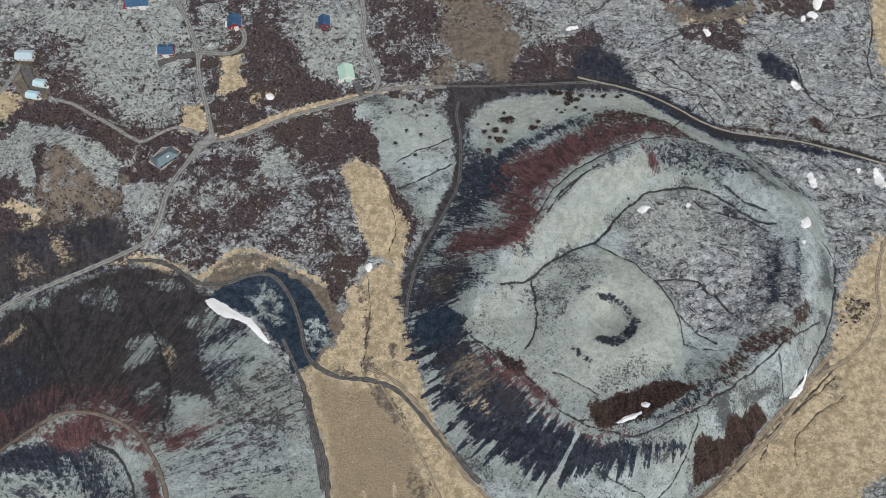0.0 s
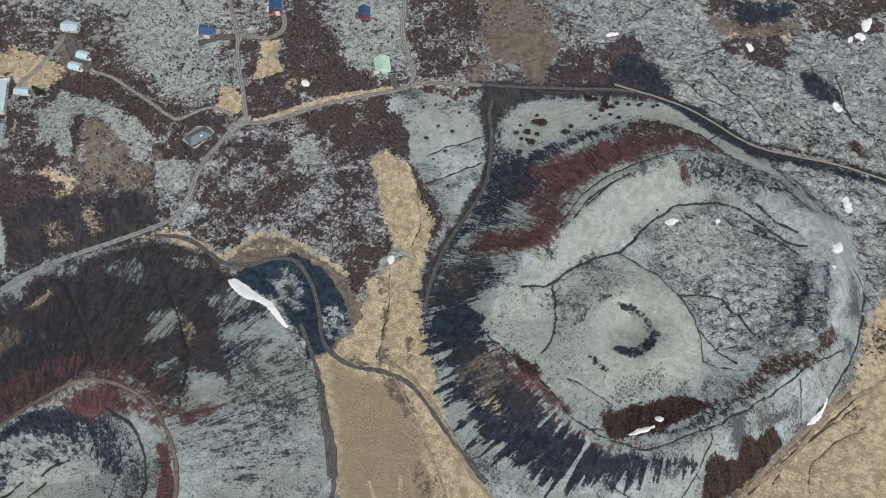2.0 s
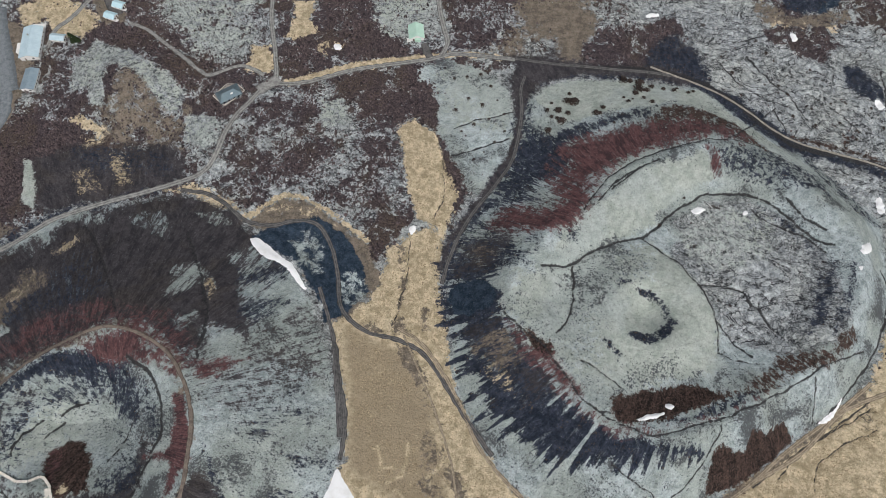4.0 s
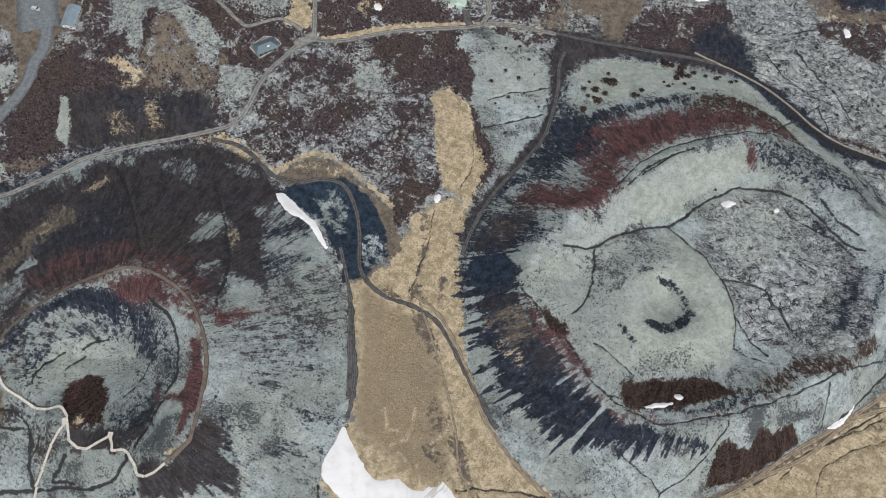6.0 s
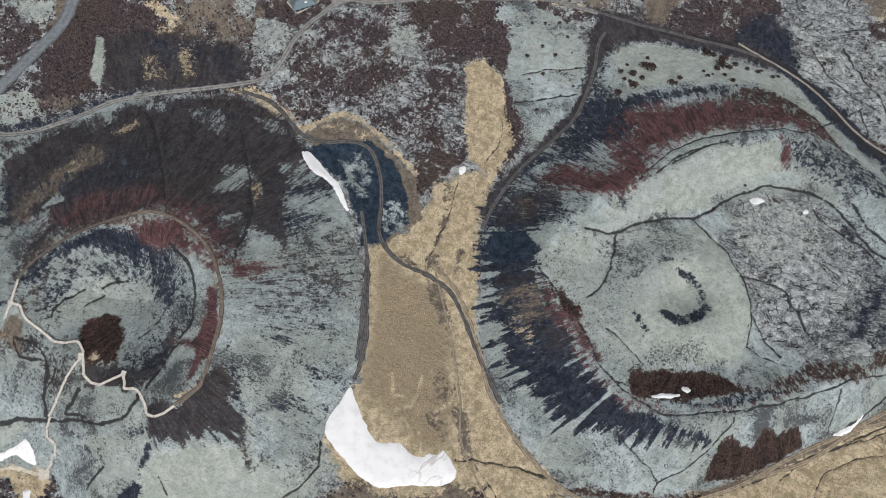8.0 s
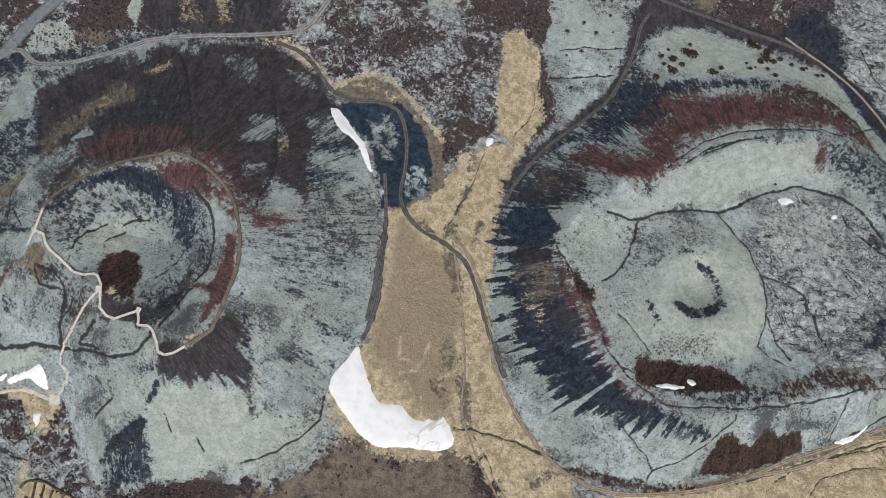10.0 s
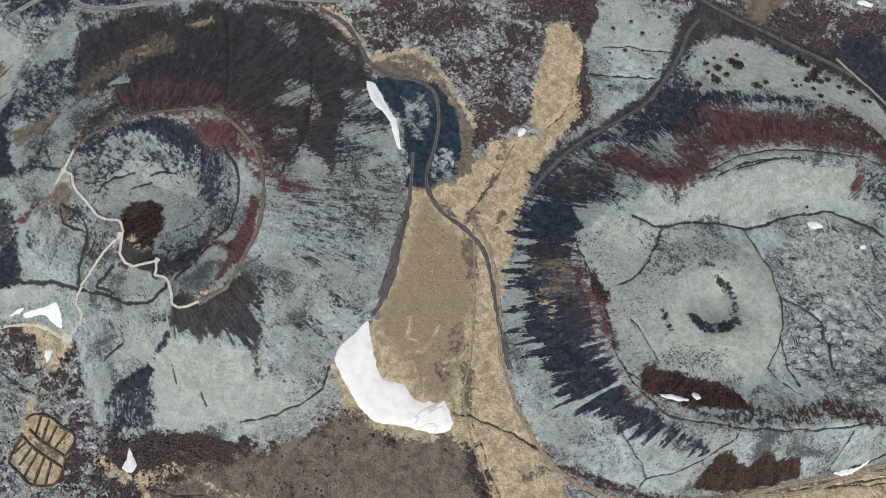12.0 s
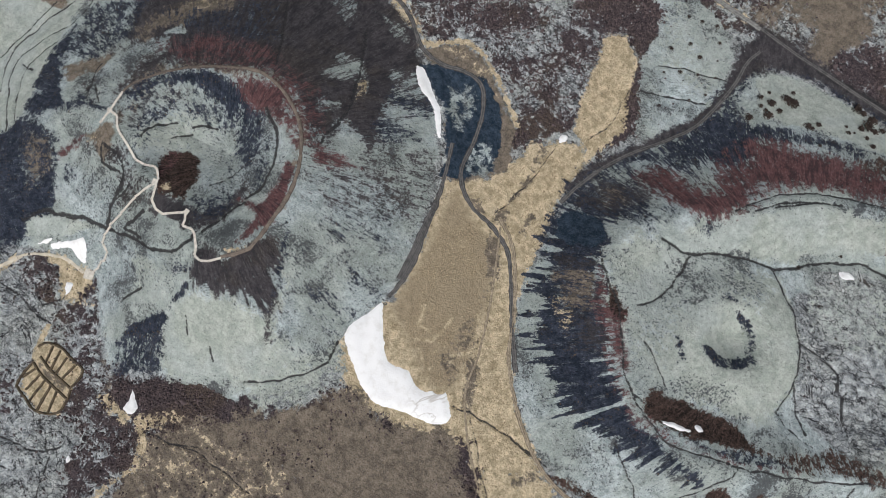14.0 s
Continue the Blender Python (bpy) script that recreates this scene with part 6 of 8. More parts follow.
zone("dark", 3, 0.52, 0.1, [(88, 271.9), (97.6, 278.7), (102, 269.7), (110.4, 265.3), (112.5, 252.2), (118, 254.4), (117.8, 246.7), (106.7, 246.6), (89.8, 252.2), (79.2, 250), (82, 263)])
zone("dark", 3, 0.85, 0.05, [(197.9, 269.9), (206.7, 269.9), (217.2, 261.1), (221.1, 254.6), (218.6, 248.1), (212.3, 254.6), (202.9, 259.8)])
zone("dirt", 4, 0.7, 0, [(141.6, 314), (159.4, 309.2), (171.2, 302.1), (202.8, 314.1), (204.6, 304.5), (184.6, 295), (151.8, 295), (145.9, 304.4)])
zone("dark", 3, 0.9, 0, [(160.9, 319), (190.7, 319), (183.2, 308.3), (164.8, 308.3)])
zone("heath", 3, 0.6, 0, [(151.2, 290.3), (188.6, 297.4), (193.7, 285.7), (180.9, 274.3), (153.4, 281.1)])
zone("heath", 3, 0.6, 0, [(200.9, 304.5), (228.7, 314.2), (258.4, 314.2), (240.2, 299.8), (222.5, 302.2)])
zone("rust", 2, 0.7, 0.1, [(157.2, 216.2), (173.4, 213.1), (205.6, 207.6), (236.4, 197.6), (254.1, 190), (254.9, 193), (237.2, 200.7), (206.3, 210.8), (174, 216.7)])
crevice(3.4, "dark", [(40.7, 244.8), (86, 248.7), (111.7, 245), (132.7, 234.5), (151, 220.2), (169.4, 209.9), (198.6, 206), (230.4, 200.3), (260.4, 189.3), (294.9, 175.3)])
crevice(0.25, "dark", [(-39.2, 122.9), (-37.3, 103.9), (-37.9, 85.6), (-40, 71)])
crevice(0.3, "dark", [(-29.3, 169.2), (-25.5, 149.7), (-28, 132.8)])
crevice(0.9, "dark", [(203.7, 138.5), (211.1, 129.6), (207.6, 110.6), (198.8, 91.7), (186.7, 73.8), (176.5, 60.1)])
crevice(0.6, "dark", [(-24.6, 172.8), (-13.5, 179), (5.9, 189.4)])
crevice(0.4, "dark", [(-26.8, 191.1), (-10.4, 200), (6.6, 207.4)])
crevice(0.5, "dark", [(5.7, -15.6), (20.8, -11), (43.3, -8.6), (57.4, -7.3)])
level(GRAVEL_ROAD, 3.6)
level(ROAD_END, 1.6)
level(CINDER_STRETCH, 2.4)
level(LAVA_TRACK, 1.2)
level(CABIN_LANE, 3.4)
level(CABIN_DRIVE, 3.6)
level(HILL_LANE, 3.2)
level(YARD_DRIVE, 5)
level(GREEN_DRIVE, 4.6)
level(FOOT_TRACK, 1.8)
level(HIGHWAY, 8)
level(PARKING_YARD, 24)
level(CONE_TRACK, 2.2)
level(BASIN_ROAD, 2.3)
level(RING_TRACK, 2.2)
level(MEADOW_TRACK, 2)
level(GRASS_TRACK, 2)
level(RIM_PATH, 1.7)
level(HUT_LANE, 3)
level(HUT_YARD, 7)
level(MEADOW_RUT, 1.1)
level(TRAIL, 2.2)

STRAW[:] = smooth((signed(XX, YY, MEADOW) + 4) / 12) * (1 - PALE)
LAND = relief(XX, YY)
rough_lava = np.clip(BARE, 0, 1)
LAND += (1 - EVEN) * (rough_lava * (2.0 * fbm(XX, YY, 9, 3, 3) + 1.0 * fbm(XX, YY, 2.6, 2, 8))
                      + (COVER["heath"] + COVER["rust"]) * 0.8 * fbm(XX, YY, 3, 2, 5)
                      + 0.5 * fbm(XX, YY, 14, 3, 11) + COVER["moss"] * 0.35 * fbm(XX, YY, 4, 2, 14))
LAND -= 0.6 * np.minimum(CRACK, 1) * (1 - EVEN)


def height(x, y):
    """The ground's height at one place, as its mesh has it."""
    i = min(max(int(np.searchsorted(GX, x)) - 1, 0), len(GX) - 2)
    j = min(max(int(np.searchsorted(GY, y)) - 1, 0), len(GY) - 2)
    u, v = (x - GX[i]) / (GX[i + 1] - GX[i]), (y - GY[j]) / (GY[j + 1] - GY[j])
    return float((LAND[i, j] * (1 - u) + LAND[i + 1, j] * u) * (1 - v) + (LAND[i, j + 1] * (1 - u) + LAND[i + 1, j + 1] * u) * v)


def build_ground():
    nx, ny = XX.shape
    idx = np.arange(nx * ny).reshape(nx, ny)
    quads = np.stack([idx[:-1, :-1], idx[1:, :-1], idx[1:, 1:], idx[:-1, 1:]], -1).reshape(-1, 4)
    me = bpy.data.meshes.new("ground")
    me.vertices.add(nx * ny)
    me.vertices.foreach_set("co", np.stack([XX, YY, LAND], -1).astype(np.float32).ravel())
    me.loops.add(quads.size)
    me.loops.foreach_set("vertex_index", quads.astype(np.int32).ravel())
    me.polygons.add(len(quads))
    me.polygons.foreach_set("loop_start", np.arange(0, quads.size, 4, dtype=np.int32))
    me.update(calc_edges=True)
    me.polygons.foreach_set("use_smooth", np.ones(len(quads), bool))
    # shares turned into layers laid over one another, the last on top
    left, layer = np.ones(XX.shape, np.float32), {}
    for c in reversed(CLASSES):
        layer[c] = np.clip(COVER[c] / np.maximum(left, 1e-4), 0, 1)
        left = np.clip(left - COVER[c], 0, 1)
    packs = {"cover_a": ("moss", "dark", "red", "grass"), "cover_b": ("heath", "blue", "dirt", "rust")}
    for name, four in packs.items():
        data = np.stack([layer[c] for c in four], -1)
        me.attributes.new(name, "FLOAT_COLOR", "POINT").data.foreach_set("color", data.astype(np.float32).ravel())
    data = np.stack([layer["ash"], STIPPLE, np.zeros_like(STIPPLE), np.zeros_like(STIPPLE)], -1)
    me.attributes.new("cover_d", "FLOAT_COLOR", "POINT").data.foreach_set("color", data.astype(np.float32).ravel())
    data = np.stack([layer["sage"], CRACK, STREAK, STRAW], -1)
    me.attributes.new("cover_c", "FLOAT_COLOR", "POINT").data.foreach_set("color", data.astype(np.float32).ravel())
    me.materials.append(ground_material())
    return tagged(new("ground", me), "volcanic ground with moss, scoria, lava and dry grass", "ground", kind="structure")


build_ground()

# ---- helpers for things ----


def part(name, bm, material, parent=None, label=""):
    me = bpy.data.meshes.new(name)
    bm.normal_update()
    bm.to_mesh(me)
    bm.free()
    me.materials.append(material)
    ob = new(name, me)
    if parent is not None:
        ob.parent = parent
    return tagged(ob, label)


def mesh_of(verts, faces):
    bm = bmesh.new()
    vs = [bm.verts.new(v) for v in verts]
    for f in faces:
        bm.faces.new([vs[i] for i in f])
    return bm


# ---- roads ----
def track(name, low, high):
    """Loose ground, paler where wheels or feet have worn it."""
    n = Nodes(name)
    p = n.position()
    mid, fine = n.noise(p, 0.45, 5, 0.7), n.noise(p, 2.2, 4, 0.7)
    f = n.math("ADD", n.math("MULTIPLY", n.attribute("worn").outputs["Fac"], 0.75), n.math("MULTIPLY", n.math("SUBTRACT", mid, 0.5), 1.6))
    f = n.math("ADD", f, n.math("MULTIPLY", n.math("SUBTRACT", fine, 0.5), 1.0))
    return n.finish(n.mix(n.ramp(f, 0.0, 0.9), low, high), 0.95, fine, 0.08, 0.6)


GRAVEL = track("gravel", (0.10, 0.10, 0.10), (0.33, 0.33, 0.315))
SAND = track("sandy_track", (0.13, 0.105, 0.078), (0.40, 0.335, 0.25))
ASPHALT = track("worn_asphalt", (0.10, 0.113, 0.125), (0.215, 0.238, 0.258))
PALE_GRAVEL = track("pale_gravel_track", (0.15, 0.138, 0.12), (0.43, 0.40, 0.35))
CINDER_PATH = track("dark_cinder_track", (0.04, 0.04, 0.043), (0.145, 0.14, 0.138))
PINK_PATH = track("reddish_path", (0.075, 0.062, 0.055), (0.20, 0.165, 0.14))


def road(name, label, width, pts, material, ruts=True):
    """A lane draped over the ground, with two worn ruts and a ragged edge."""
    line = curve(pts, 1.5)
    across = (-0.5, -0.36, -0.24, -0.1, 0.1, 0.24, 0.36, 0.5)
    lift = (0.04, 0.13, 0.07, 0.15, 0.15, 0.07, 0.13, 0.04) if ruts else (0.06, 0.12, 0.14, 0.16, 0.16, 0.14, 0.12, 0.06)
    verts, faces = [], []
    for i, (x, y) in enumerate(line):
        a, b = line[max(i - 1, 0)], line[min(i + 1, len(line) - 1)]
        d = math.hypot(b[0] - a[0], b[1] - a[1]) or 1.0
        nx, ny = -(b[1] - a[1]) / d, (b[0] - a[0]) / d
        for k, (u, h) in enumerate(zip(across, lift)):
            w = width * u + (min(width, 2.6) * (0.3 * noise.noise((x * 0.3, y * 0.3, k)) + 0.15 * noise.noise((x, y, k))) if k in (0, 7) else 0)
            px, py = x + nx * w, y + ny * w
            verts.append((px, py, height(px, py) + h))
    for i in range(len(line) - 1):
        for k in range(7):
            faces.append((i * 8 + k, i * 8 + 8 + k, i * 8 + 9 + k, i * 8 + 1 + k))
    bm = mesh_of(verts, faces)
    worn = bm.verts.layers.float.new("worn")
    for k, v in enumerate(bm.verts):
        v[worn] = (0.05, 0.5, 0.95, 0.5, 0.5, 0.95, 0.5, 0.05)[k % 8] if ruts else (0.1, 0.6, 0.8, 0.7, 0.7, 0.8, 0.6, 0.1)[k % 8]
    bmesh.ops.recalc_face_normals(bm, faces=bm.faces)
    if sum(f.normal.z for f in bm.faces) < 0:
        bmesh.ops.reverse_faces(bm, faces=bm.faces)
    for f in bm.faces:
        f.smooth = True
    return tagged(part(name, bm, material), label, "road", kind="structure")



road("gravel_road", "grey gravel road with two pale wheel ruts", 3.1, GRAVEL_ROAD, GRAVEL)
road("road_end", "narrow pale end of the gravel road", 1.6, ROAD_END, GRAVEL)
road("cinder_stretch", "dark cinder track through heath", 2.4, CINDER_STRETCH, CINDER_PATH)
road("lava_track", "narrow pale track along the edge of the lava", 1.35, LAVA_TRACK, PALE_GRAVEL)
road("cabin_lane", "narrow gravel lane to the cabins", 2.9, CABIN_LANE, GRAVEL)
road("cabin_drive", "curved gravel drive", 3.6, CABIN_DRIVE, GRAVEL)
road("hill_lane", "winding gravel lane", 3.2, HILL_LANE, GRAVEL)
road("yard_drive", "dark gravel yard beside a cabin", 5, YARD_DRIVE, CINDER_PATH, False)
road("green_drive", "short gravel drive to a green cabin", 4.6, GREEN_DRIVE, CINDER_PATH, False)
road("foot_track", "grey foot track through heath", 2.4, FOOT_TRACK, GRAVEL, False)
road("asphalt_road", "worn grey asphalt road", 7.5, HIGHWAY, ASPHALT, False)
road("cone_track", "dark cinder track round the cone", 2.2, CONE_TRACK, CINDER_PATH)
road("basin_road", "dark track past the hollow", 2.3, BASIN_ROAD, CINDER_PATH)
road("ring_track", "grey track at the foot of the cone", 2.2, RING_TRACK, CINDER_PATH)
road("meadow_track", "double track through dry grass", 2, MEADOW_TRACK, SAND)
road("grass_track", "earth track through dry grassland", 2, GRASS_TRACK, SAND)
road("rim_path", "worn path along the crater rim", 1.7, RIM_PATH, PINK_PATH, False)
road("hut_lane", "gravel lane to the white cabin", 3, HUT_LANE, GRAVEL)
road("hut_yard", "gravel yard between the huts", 7, HUT_YARD, CINDER_PATH, False)
road("meadow_rut", "faint rut through the dry meadow", 1.1, MEADOW_RUT, SAND)
road("parking_yard", "wide worn blue-grey gravel yard", 24, PARKING_YARD, ASPHALT, False)
road("junction", "worn gravel where lanes meet", 7.5, JUNCTION, GRAVEL, False)
road("trail", "short trodden trail", 2.2, TRAIL, SAND, False)

# ---- snow ----
def snow_material():
    n = Nodes("old_snow")
    p = n.position()
    f = n.noise(p, 0.25, 5, 0.6)
    c = n.mix(n.ramp(f, 0.45, 0.75, 0, 0.5), (0.84, 0.85, 0.87), (0.66, 0.655, 0.64))
    away = n.vec("LENGTH", n.vec("MULTIPLY", n.vec("SUBTRACT", p, (-3.3, -20, 0)), (1, 1, 0)))
    bands = n.math("ABSOLUTE", n.math("SUBTRACT", n.noise(n.vec("MULTIPLY", p, (1, 0.6, 1)), 0.075, 3, 0.5, 1.2), 0.5))
    grime = n.math("MULTIPLY", n.ramp(bands, 0.0, 0.035, 0.6, 0.0), n.ramp(away, 5.0, 15.0, 1.0, 0.0))
    c = n.mix(grime, c, (0.42, 0.39, 0.36))
    return n.finish(c, 0.6, n.noise(p, 1.2, 4), 0.15, 0.5)


SNOW = snow_material()
COVERED = np.zeros(XX.shape, np.float32)


def snow_patch(pts, thick=0.5):
    """A drift with a ragged edge, thin at its rim."""
    line = curve(pts, 0.7, True)
    a = np.array(line)
    cx, cy = a.mean(0)
    size = float(np.hypot(*(a - (cx, cy)).T).max())
    wob = min(0.8, 0.12 * size + 0.3)
    out = [(x + wob * noise.noise((x * 0.8, y * 0.8, 1)), y + wob * noise.noise((x * 0.8, y * 0.8, 7))) for x, y in line]
    s = window(out, 2)
    COVERED[s] = np.maximum(COVERED[s], smooth(signed(XX[s], YY[s], out) / 1.5 + 1))
    g = max(0.35, size / 26)
    xs, ys = np.arange(a[:, 0].min() - 1, a[:, 0].max() + 1, g), np.arange(a[:, 1].min() - 1, a[:, 1].max() + 1, g)
    X, Y = np.meshgrid(xs, ys, indexing="ij")
    d = signed(X, Y, out)
    keep = d > -g
    ids, verts = -np.ones(X.shape, int), []
    for i, j in np.argwhere(keep):
        x, y, s = X[i, j], Y[i, j], d[i, j]
        if s < 0:
            k = min(range(len(out)), key=lambda q: (out[q][0] - x) ** 2 + (out[q][1] - y) ** 2)
            x, y = out[k]
        ids[i, j] = len(verts)
        h = thick * float(smooth((s + 0.05) / (2.5 * g + 0.6))) + 0.12 * noise.noise((x * 0.3, y * 0.3, 3))
        verts.append((x, y, height(x, y) + (h + 0.12 if s >= 0 else -0.1)))
    faces = []
    for i in range(len(xs) - 1):
        for j in range(len(ys) - 1):
            q = (ids[i, j], ids[i + 1, j], ids[i + 1, j + 1], ids[i, j + 1])
            if min(q) >= 0:
                faces.append(q)
    bm = mesh_of(verts, faces)
    for f in bm.faces:
        f.smooth = True
    return tagged(part("snow_patch", bm, SNOW), "patch of old white snow with a ragged melting edge", "snow patch", "snow patches")



snow_patch([(-123.9, 105.4), (-121.1, 107.6), (-115.3, 105.4), (-106.4, 99.9), (-98.3, 95.9), (-92.5, 89.5), (-87.6, 83.8), (-89.3, 83.2), (-95.6, 88.1), (-100.8, 93), (-107.1, 95.7), (-110.8, 95.7), (-116.9, 98.7)])
snow_patch([(-53.2, -0.2), (-48.3, -5.2), (-40.5, -13.1), (-33.1, -19.3), (-27.6, -19.2), (-21.8, -16.7), (-14.7, -19.4), (-9.9, -19.5), (-6.4, -16.4), (-3.3, -15.8), (-0.4, -13), (5, -16.3), (9.3, -21.3), (7, -25.7), (2.6, -28.8), (-5.6, -31.7), (-13.8, -34.7), (-21.4, -38.4), (-28.7, -38.5), (-36.2, -36.2), (-45.3, -31.6), (-52.9, -27.4), (-56.9, -23.7), (-57.5, -16.9), (-55.1, -9.3)], 0.7)
snow_patch([(-196.9, -88.8), (-197.7, -85.9), (-189.4, -77.7), (-184.1, -73.1), (-178, -82.2), (-182.7, -83.5), (-188.6, -82.1)])
snow_patch([(-204.3, -92.5), (-202, -87.4), (-199.4, -84.3), (-200, -87.8)])
snow_patch([(-178.2, -97.1), (-178, -94.3), (-175.4, -94.7), (-174, -97.9), (-174.6, -100.3)])
snow_patch([(-115.7, -110.9), (-112, -112.2), (-108.1, -114.8), (-107.5, -118.4), (-112.7, -119.8), (-113.9, -115.6)])
snow_patch([(-117.2, -153.5), (-116.8, -151.7), (-114.6, -152.6), (-115.1, -154.3)])
snow_patch([(79.8, 41.2), (83.9, 43.9), (92.1, 46.5), (90.9, 44.4), (85.3, 42), (81.4, 40.5)])
snow_patch([(92.8, 50.4), (95.1, 51.2), (97.4, 50.1), (95.4, 48.4), (93.4, 48.7)])
snow_patch([(171.6, 55.7), (175.7, 60.1), (179.9, 64), (182.4, 69.5), (183.6, 69.6), (180.1, 61.3), (175.8, 56.8)])
snow_patch([(209.6, 182.5), (212.4, 183.6), (214.1, 176.9), (212.5, 174), (210.1, 175.1)])
snow_patch([(185.9, 142.6), (194.3, 148.5), (195.7, 145.2), (188.6, 138.7), (184.9, 138.4)])
snow_patch([(247.8, 185.1), (250.6, 187), (253.4, 178.1), (250.1, 173.3), (247.9, 177)])
snow_patch([(104.9, 153.8), (108.2, 155.8), (111.7, 155), (109.8, 152.3), (105.8, 151.4)])
snow_patch([(130.5, 155.8), (132.7, 156.5), (132.9, 154.3), (130.4, 153.7)])
snow_patch([(243.5, 314.2), (249.9, 316.2), (245.2, 305.6), (242, 307.5)])
snow_patch([(236.2, 301.7), (239.8, 304.6), (243.6, 301.7), (240.6, 298.4)])
snow_patch([(166.8, 288.5), (169.7, 288.9), (171.2, 284.8), (168, 283)])
snow_patch([(214.3, 247.7), (217.3, 248.6), (219.7, 243.9), (216.6, 242.6)])
snow_patch([(238.9, 187), (241.4, 186.6), (239.2, 183.3)])
snow_patch([(79.4, 290.2), (86.1, 292), (86.7, 290.2), (80.7, 288.3)])
snow_patch([(232.2, 299.8), (234.6, 300.8), (234.4, 297), (231.3, 296.1)])
snow_patch([(182.3, 130.3), (184.7, 130.9), (183.5, 128.4)])
snow_patch([(-41.1, 125.5), (-38.2, 127.5), (-36.8, 124.9), (-39.1, 122.3)])
snow_patch([(-107.3, 237.8), (-103.3, 238.6), (-102.2, 234.9), (-105.6, 234.5)])

# ---- boardwalk ----
PALE_WOOD = plain("weathered_pale_timber", (0.52, 0.49, 0.44), (0.72, 0.69, 0.63), 0.8, 3.0, 0.01)
DARK_WOOD = plain("dark_timber", (0.08, 0.06, 0.045), (0.16, 0.12, 0.09), 0.85, 3.0, 0.01)


def add_box(bm, centre, size, turn=0.0, tilt=0.0):
    m = Matrix.Translation(centre) @ Matrix.Rotation(turn, 4, "Z") @ Matrix.Rotation(tilt, 4, "Y") @ Matrix.Diagonal((*size, 1))
    return bmesh.ops.create_cube(bm, size=1.0, matrix=m)


def flight(a, b, width, parent, props):
    """Planks and bearers of one straight run from a to b, stepped to the slope."""
    d = math.dist(a, b)
    turn = math.atan2(b[1] - a[1], b[0] - a[0])
    count = max(2, round(d / 0.5))
    spots = [(a[0] + (b[0] - a[0]) * (k + 0.5) / count, a[1] + (b[1] - a[1]) * (k + 0.5) / count) for k in range(count)]
    raw = [max(height(x, y), height(x + 0.6, y), height(x - 0.6, y), height(x, y + 0.6), height(x, y - 0.6)) for x, y in spots]
    level_of = [sum(raw[max(0, k - 3):k + 4]) / len(raw[max(0, k - 3):k + 4]) + 0.45 for k in range(count)]
    bm = bmesh.new()
    for (x, y), h in zip(spots, level_of):
        add_box(bm, (x, y, h), (d / count * 0.94, width, 0.07), turn)
    part("deck", bm, PALE_WOOD, parent)
    bm = props
    for k in range(0, count, 5):
        for side in (-0.4, 0.4):
            x, y = spots[k][0] - math.sin(turn) * side * width, spots[k][1] + math.cos(turn) * side * width
            foot = height(x, y) - 0.3
            add_box(bm, (x, y, (foot + level_of[k]) / 2 - 0.05), (0.16, 0.16, level_of[k] - foot - 0.02), turn)


def boardwalk(runs, platforms, width=1.1):
    base, props = new("boardwalk"), bmesh.new()
    for run in runs:
        for a, b in zip(run, run[1:]):
            flight(a, b, width, base, props)
    for x, y, turn, size in platforms:
        z = max(height(x + dx, y + dy) for dx in (-1, 0, 1) for dy in (-1, 0, 1)) + 0.5
        bm = bmesh.new()
        n = round(size / 0.25)
        for k in range(n):
            off = (k + 0.5) / n * size - size / 2
            add_box(bm, (x + math.cos(turn) * off, y + math.sin(turn) * off, z), (size / n * 0.93, size, 0.08), turn)
        part("platform", bm, PALE_WOOD, base)
    tagged(part("bearer", props, DARK_WOOD, base), kind="stuff")
    return tagged(base, "pale weathered wooden boardwalk stairs winding over the crater rim", "boardwalk")


RUN_UP = [(-172.8, -85.3), (-170.5, -79.3), (-171, -76.4), (-169.3, -74.5), (-170.3, -69.8), (-173.8, -68.3), (-174.6, -64.6), (-173.8, -58.5), (-170.3, -50), (-166.6, -39.2), (-163.5, -31.9), (-162.3, -28.4)]
RUN_NORTH = [(-162.3, -28.4), (-162.9, -26.1), (-167.8, -23.2), (-170, -23.1), (-173.5, -25.5), (-177.6, -26.3), (-185.8, -23.6), (-192.3, -22), (-195.8, -20.2), (-199, -17.1), (-203.8, -17.5), (-207, -7)]
RUN_SPUR = [(-203.8, -17.5), (-204.8, -25)]
RUN_EAST = [(-161.5, -28.4), (-159.1, -32.4), (-158, -34.9), (-153.7, -36.7), (-149, -36.1), (-142.4, -28.9), (-139.6, -32), (-138.8, -34.2), (-134.7, -32.6), (-131.8, -33.6), (-126.7, -37.5), (-124.8, -40.2), (-121.4, -40.3), (-118.5, -38), (-115.2, -33.3)]
STOPS = [(-162.9, -27.8), (-142.3, -28.4), (-204, -17.3), (-173, -85.5)]
boardwalk([RUN_UP, RUN_NORTH, RUN_SPUR, RUN_EAST], [(*STOPS[0], 0.4, 2.6), (*STOPS[1], 0.1, 2.2), (*STOPS[2], 0.8, 2.2), (*STOPS[3], 0.5, 5.0)])
PALE_PATH = plain("pale_trodden_path", (0.50, 0.45, 0.36), (0.70, 0.65, 0.55), 0.95, 1.0, 0.04)
road("visitor_path", "pale trodden visitor path through dry grass", 1.5, [(-217.2, -128.2), (-212.6, -117.4), (-210, -112.2), (-207.3, -105.2), (-204.1, -98.7), (-196.4, -92.3), (-188.4, -88.1), (-181.1, -87.2), (-174.5, -86.8)], PALE_PATH, False)

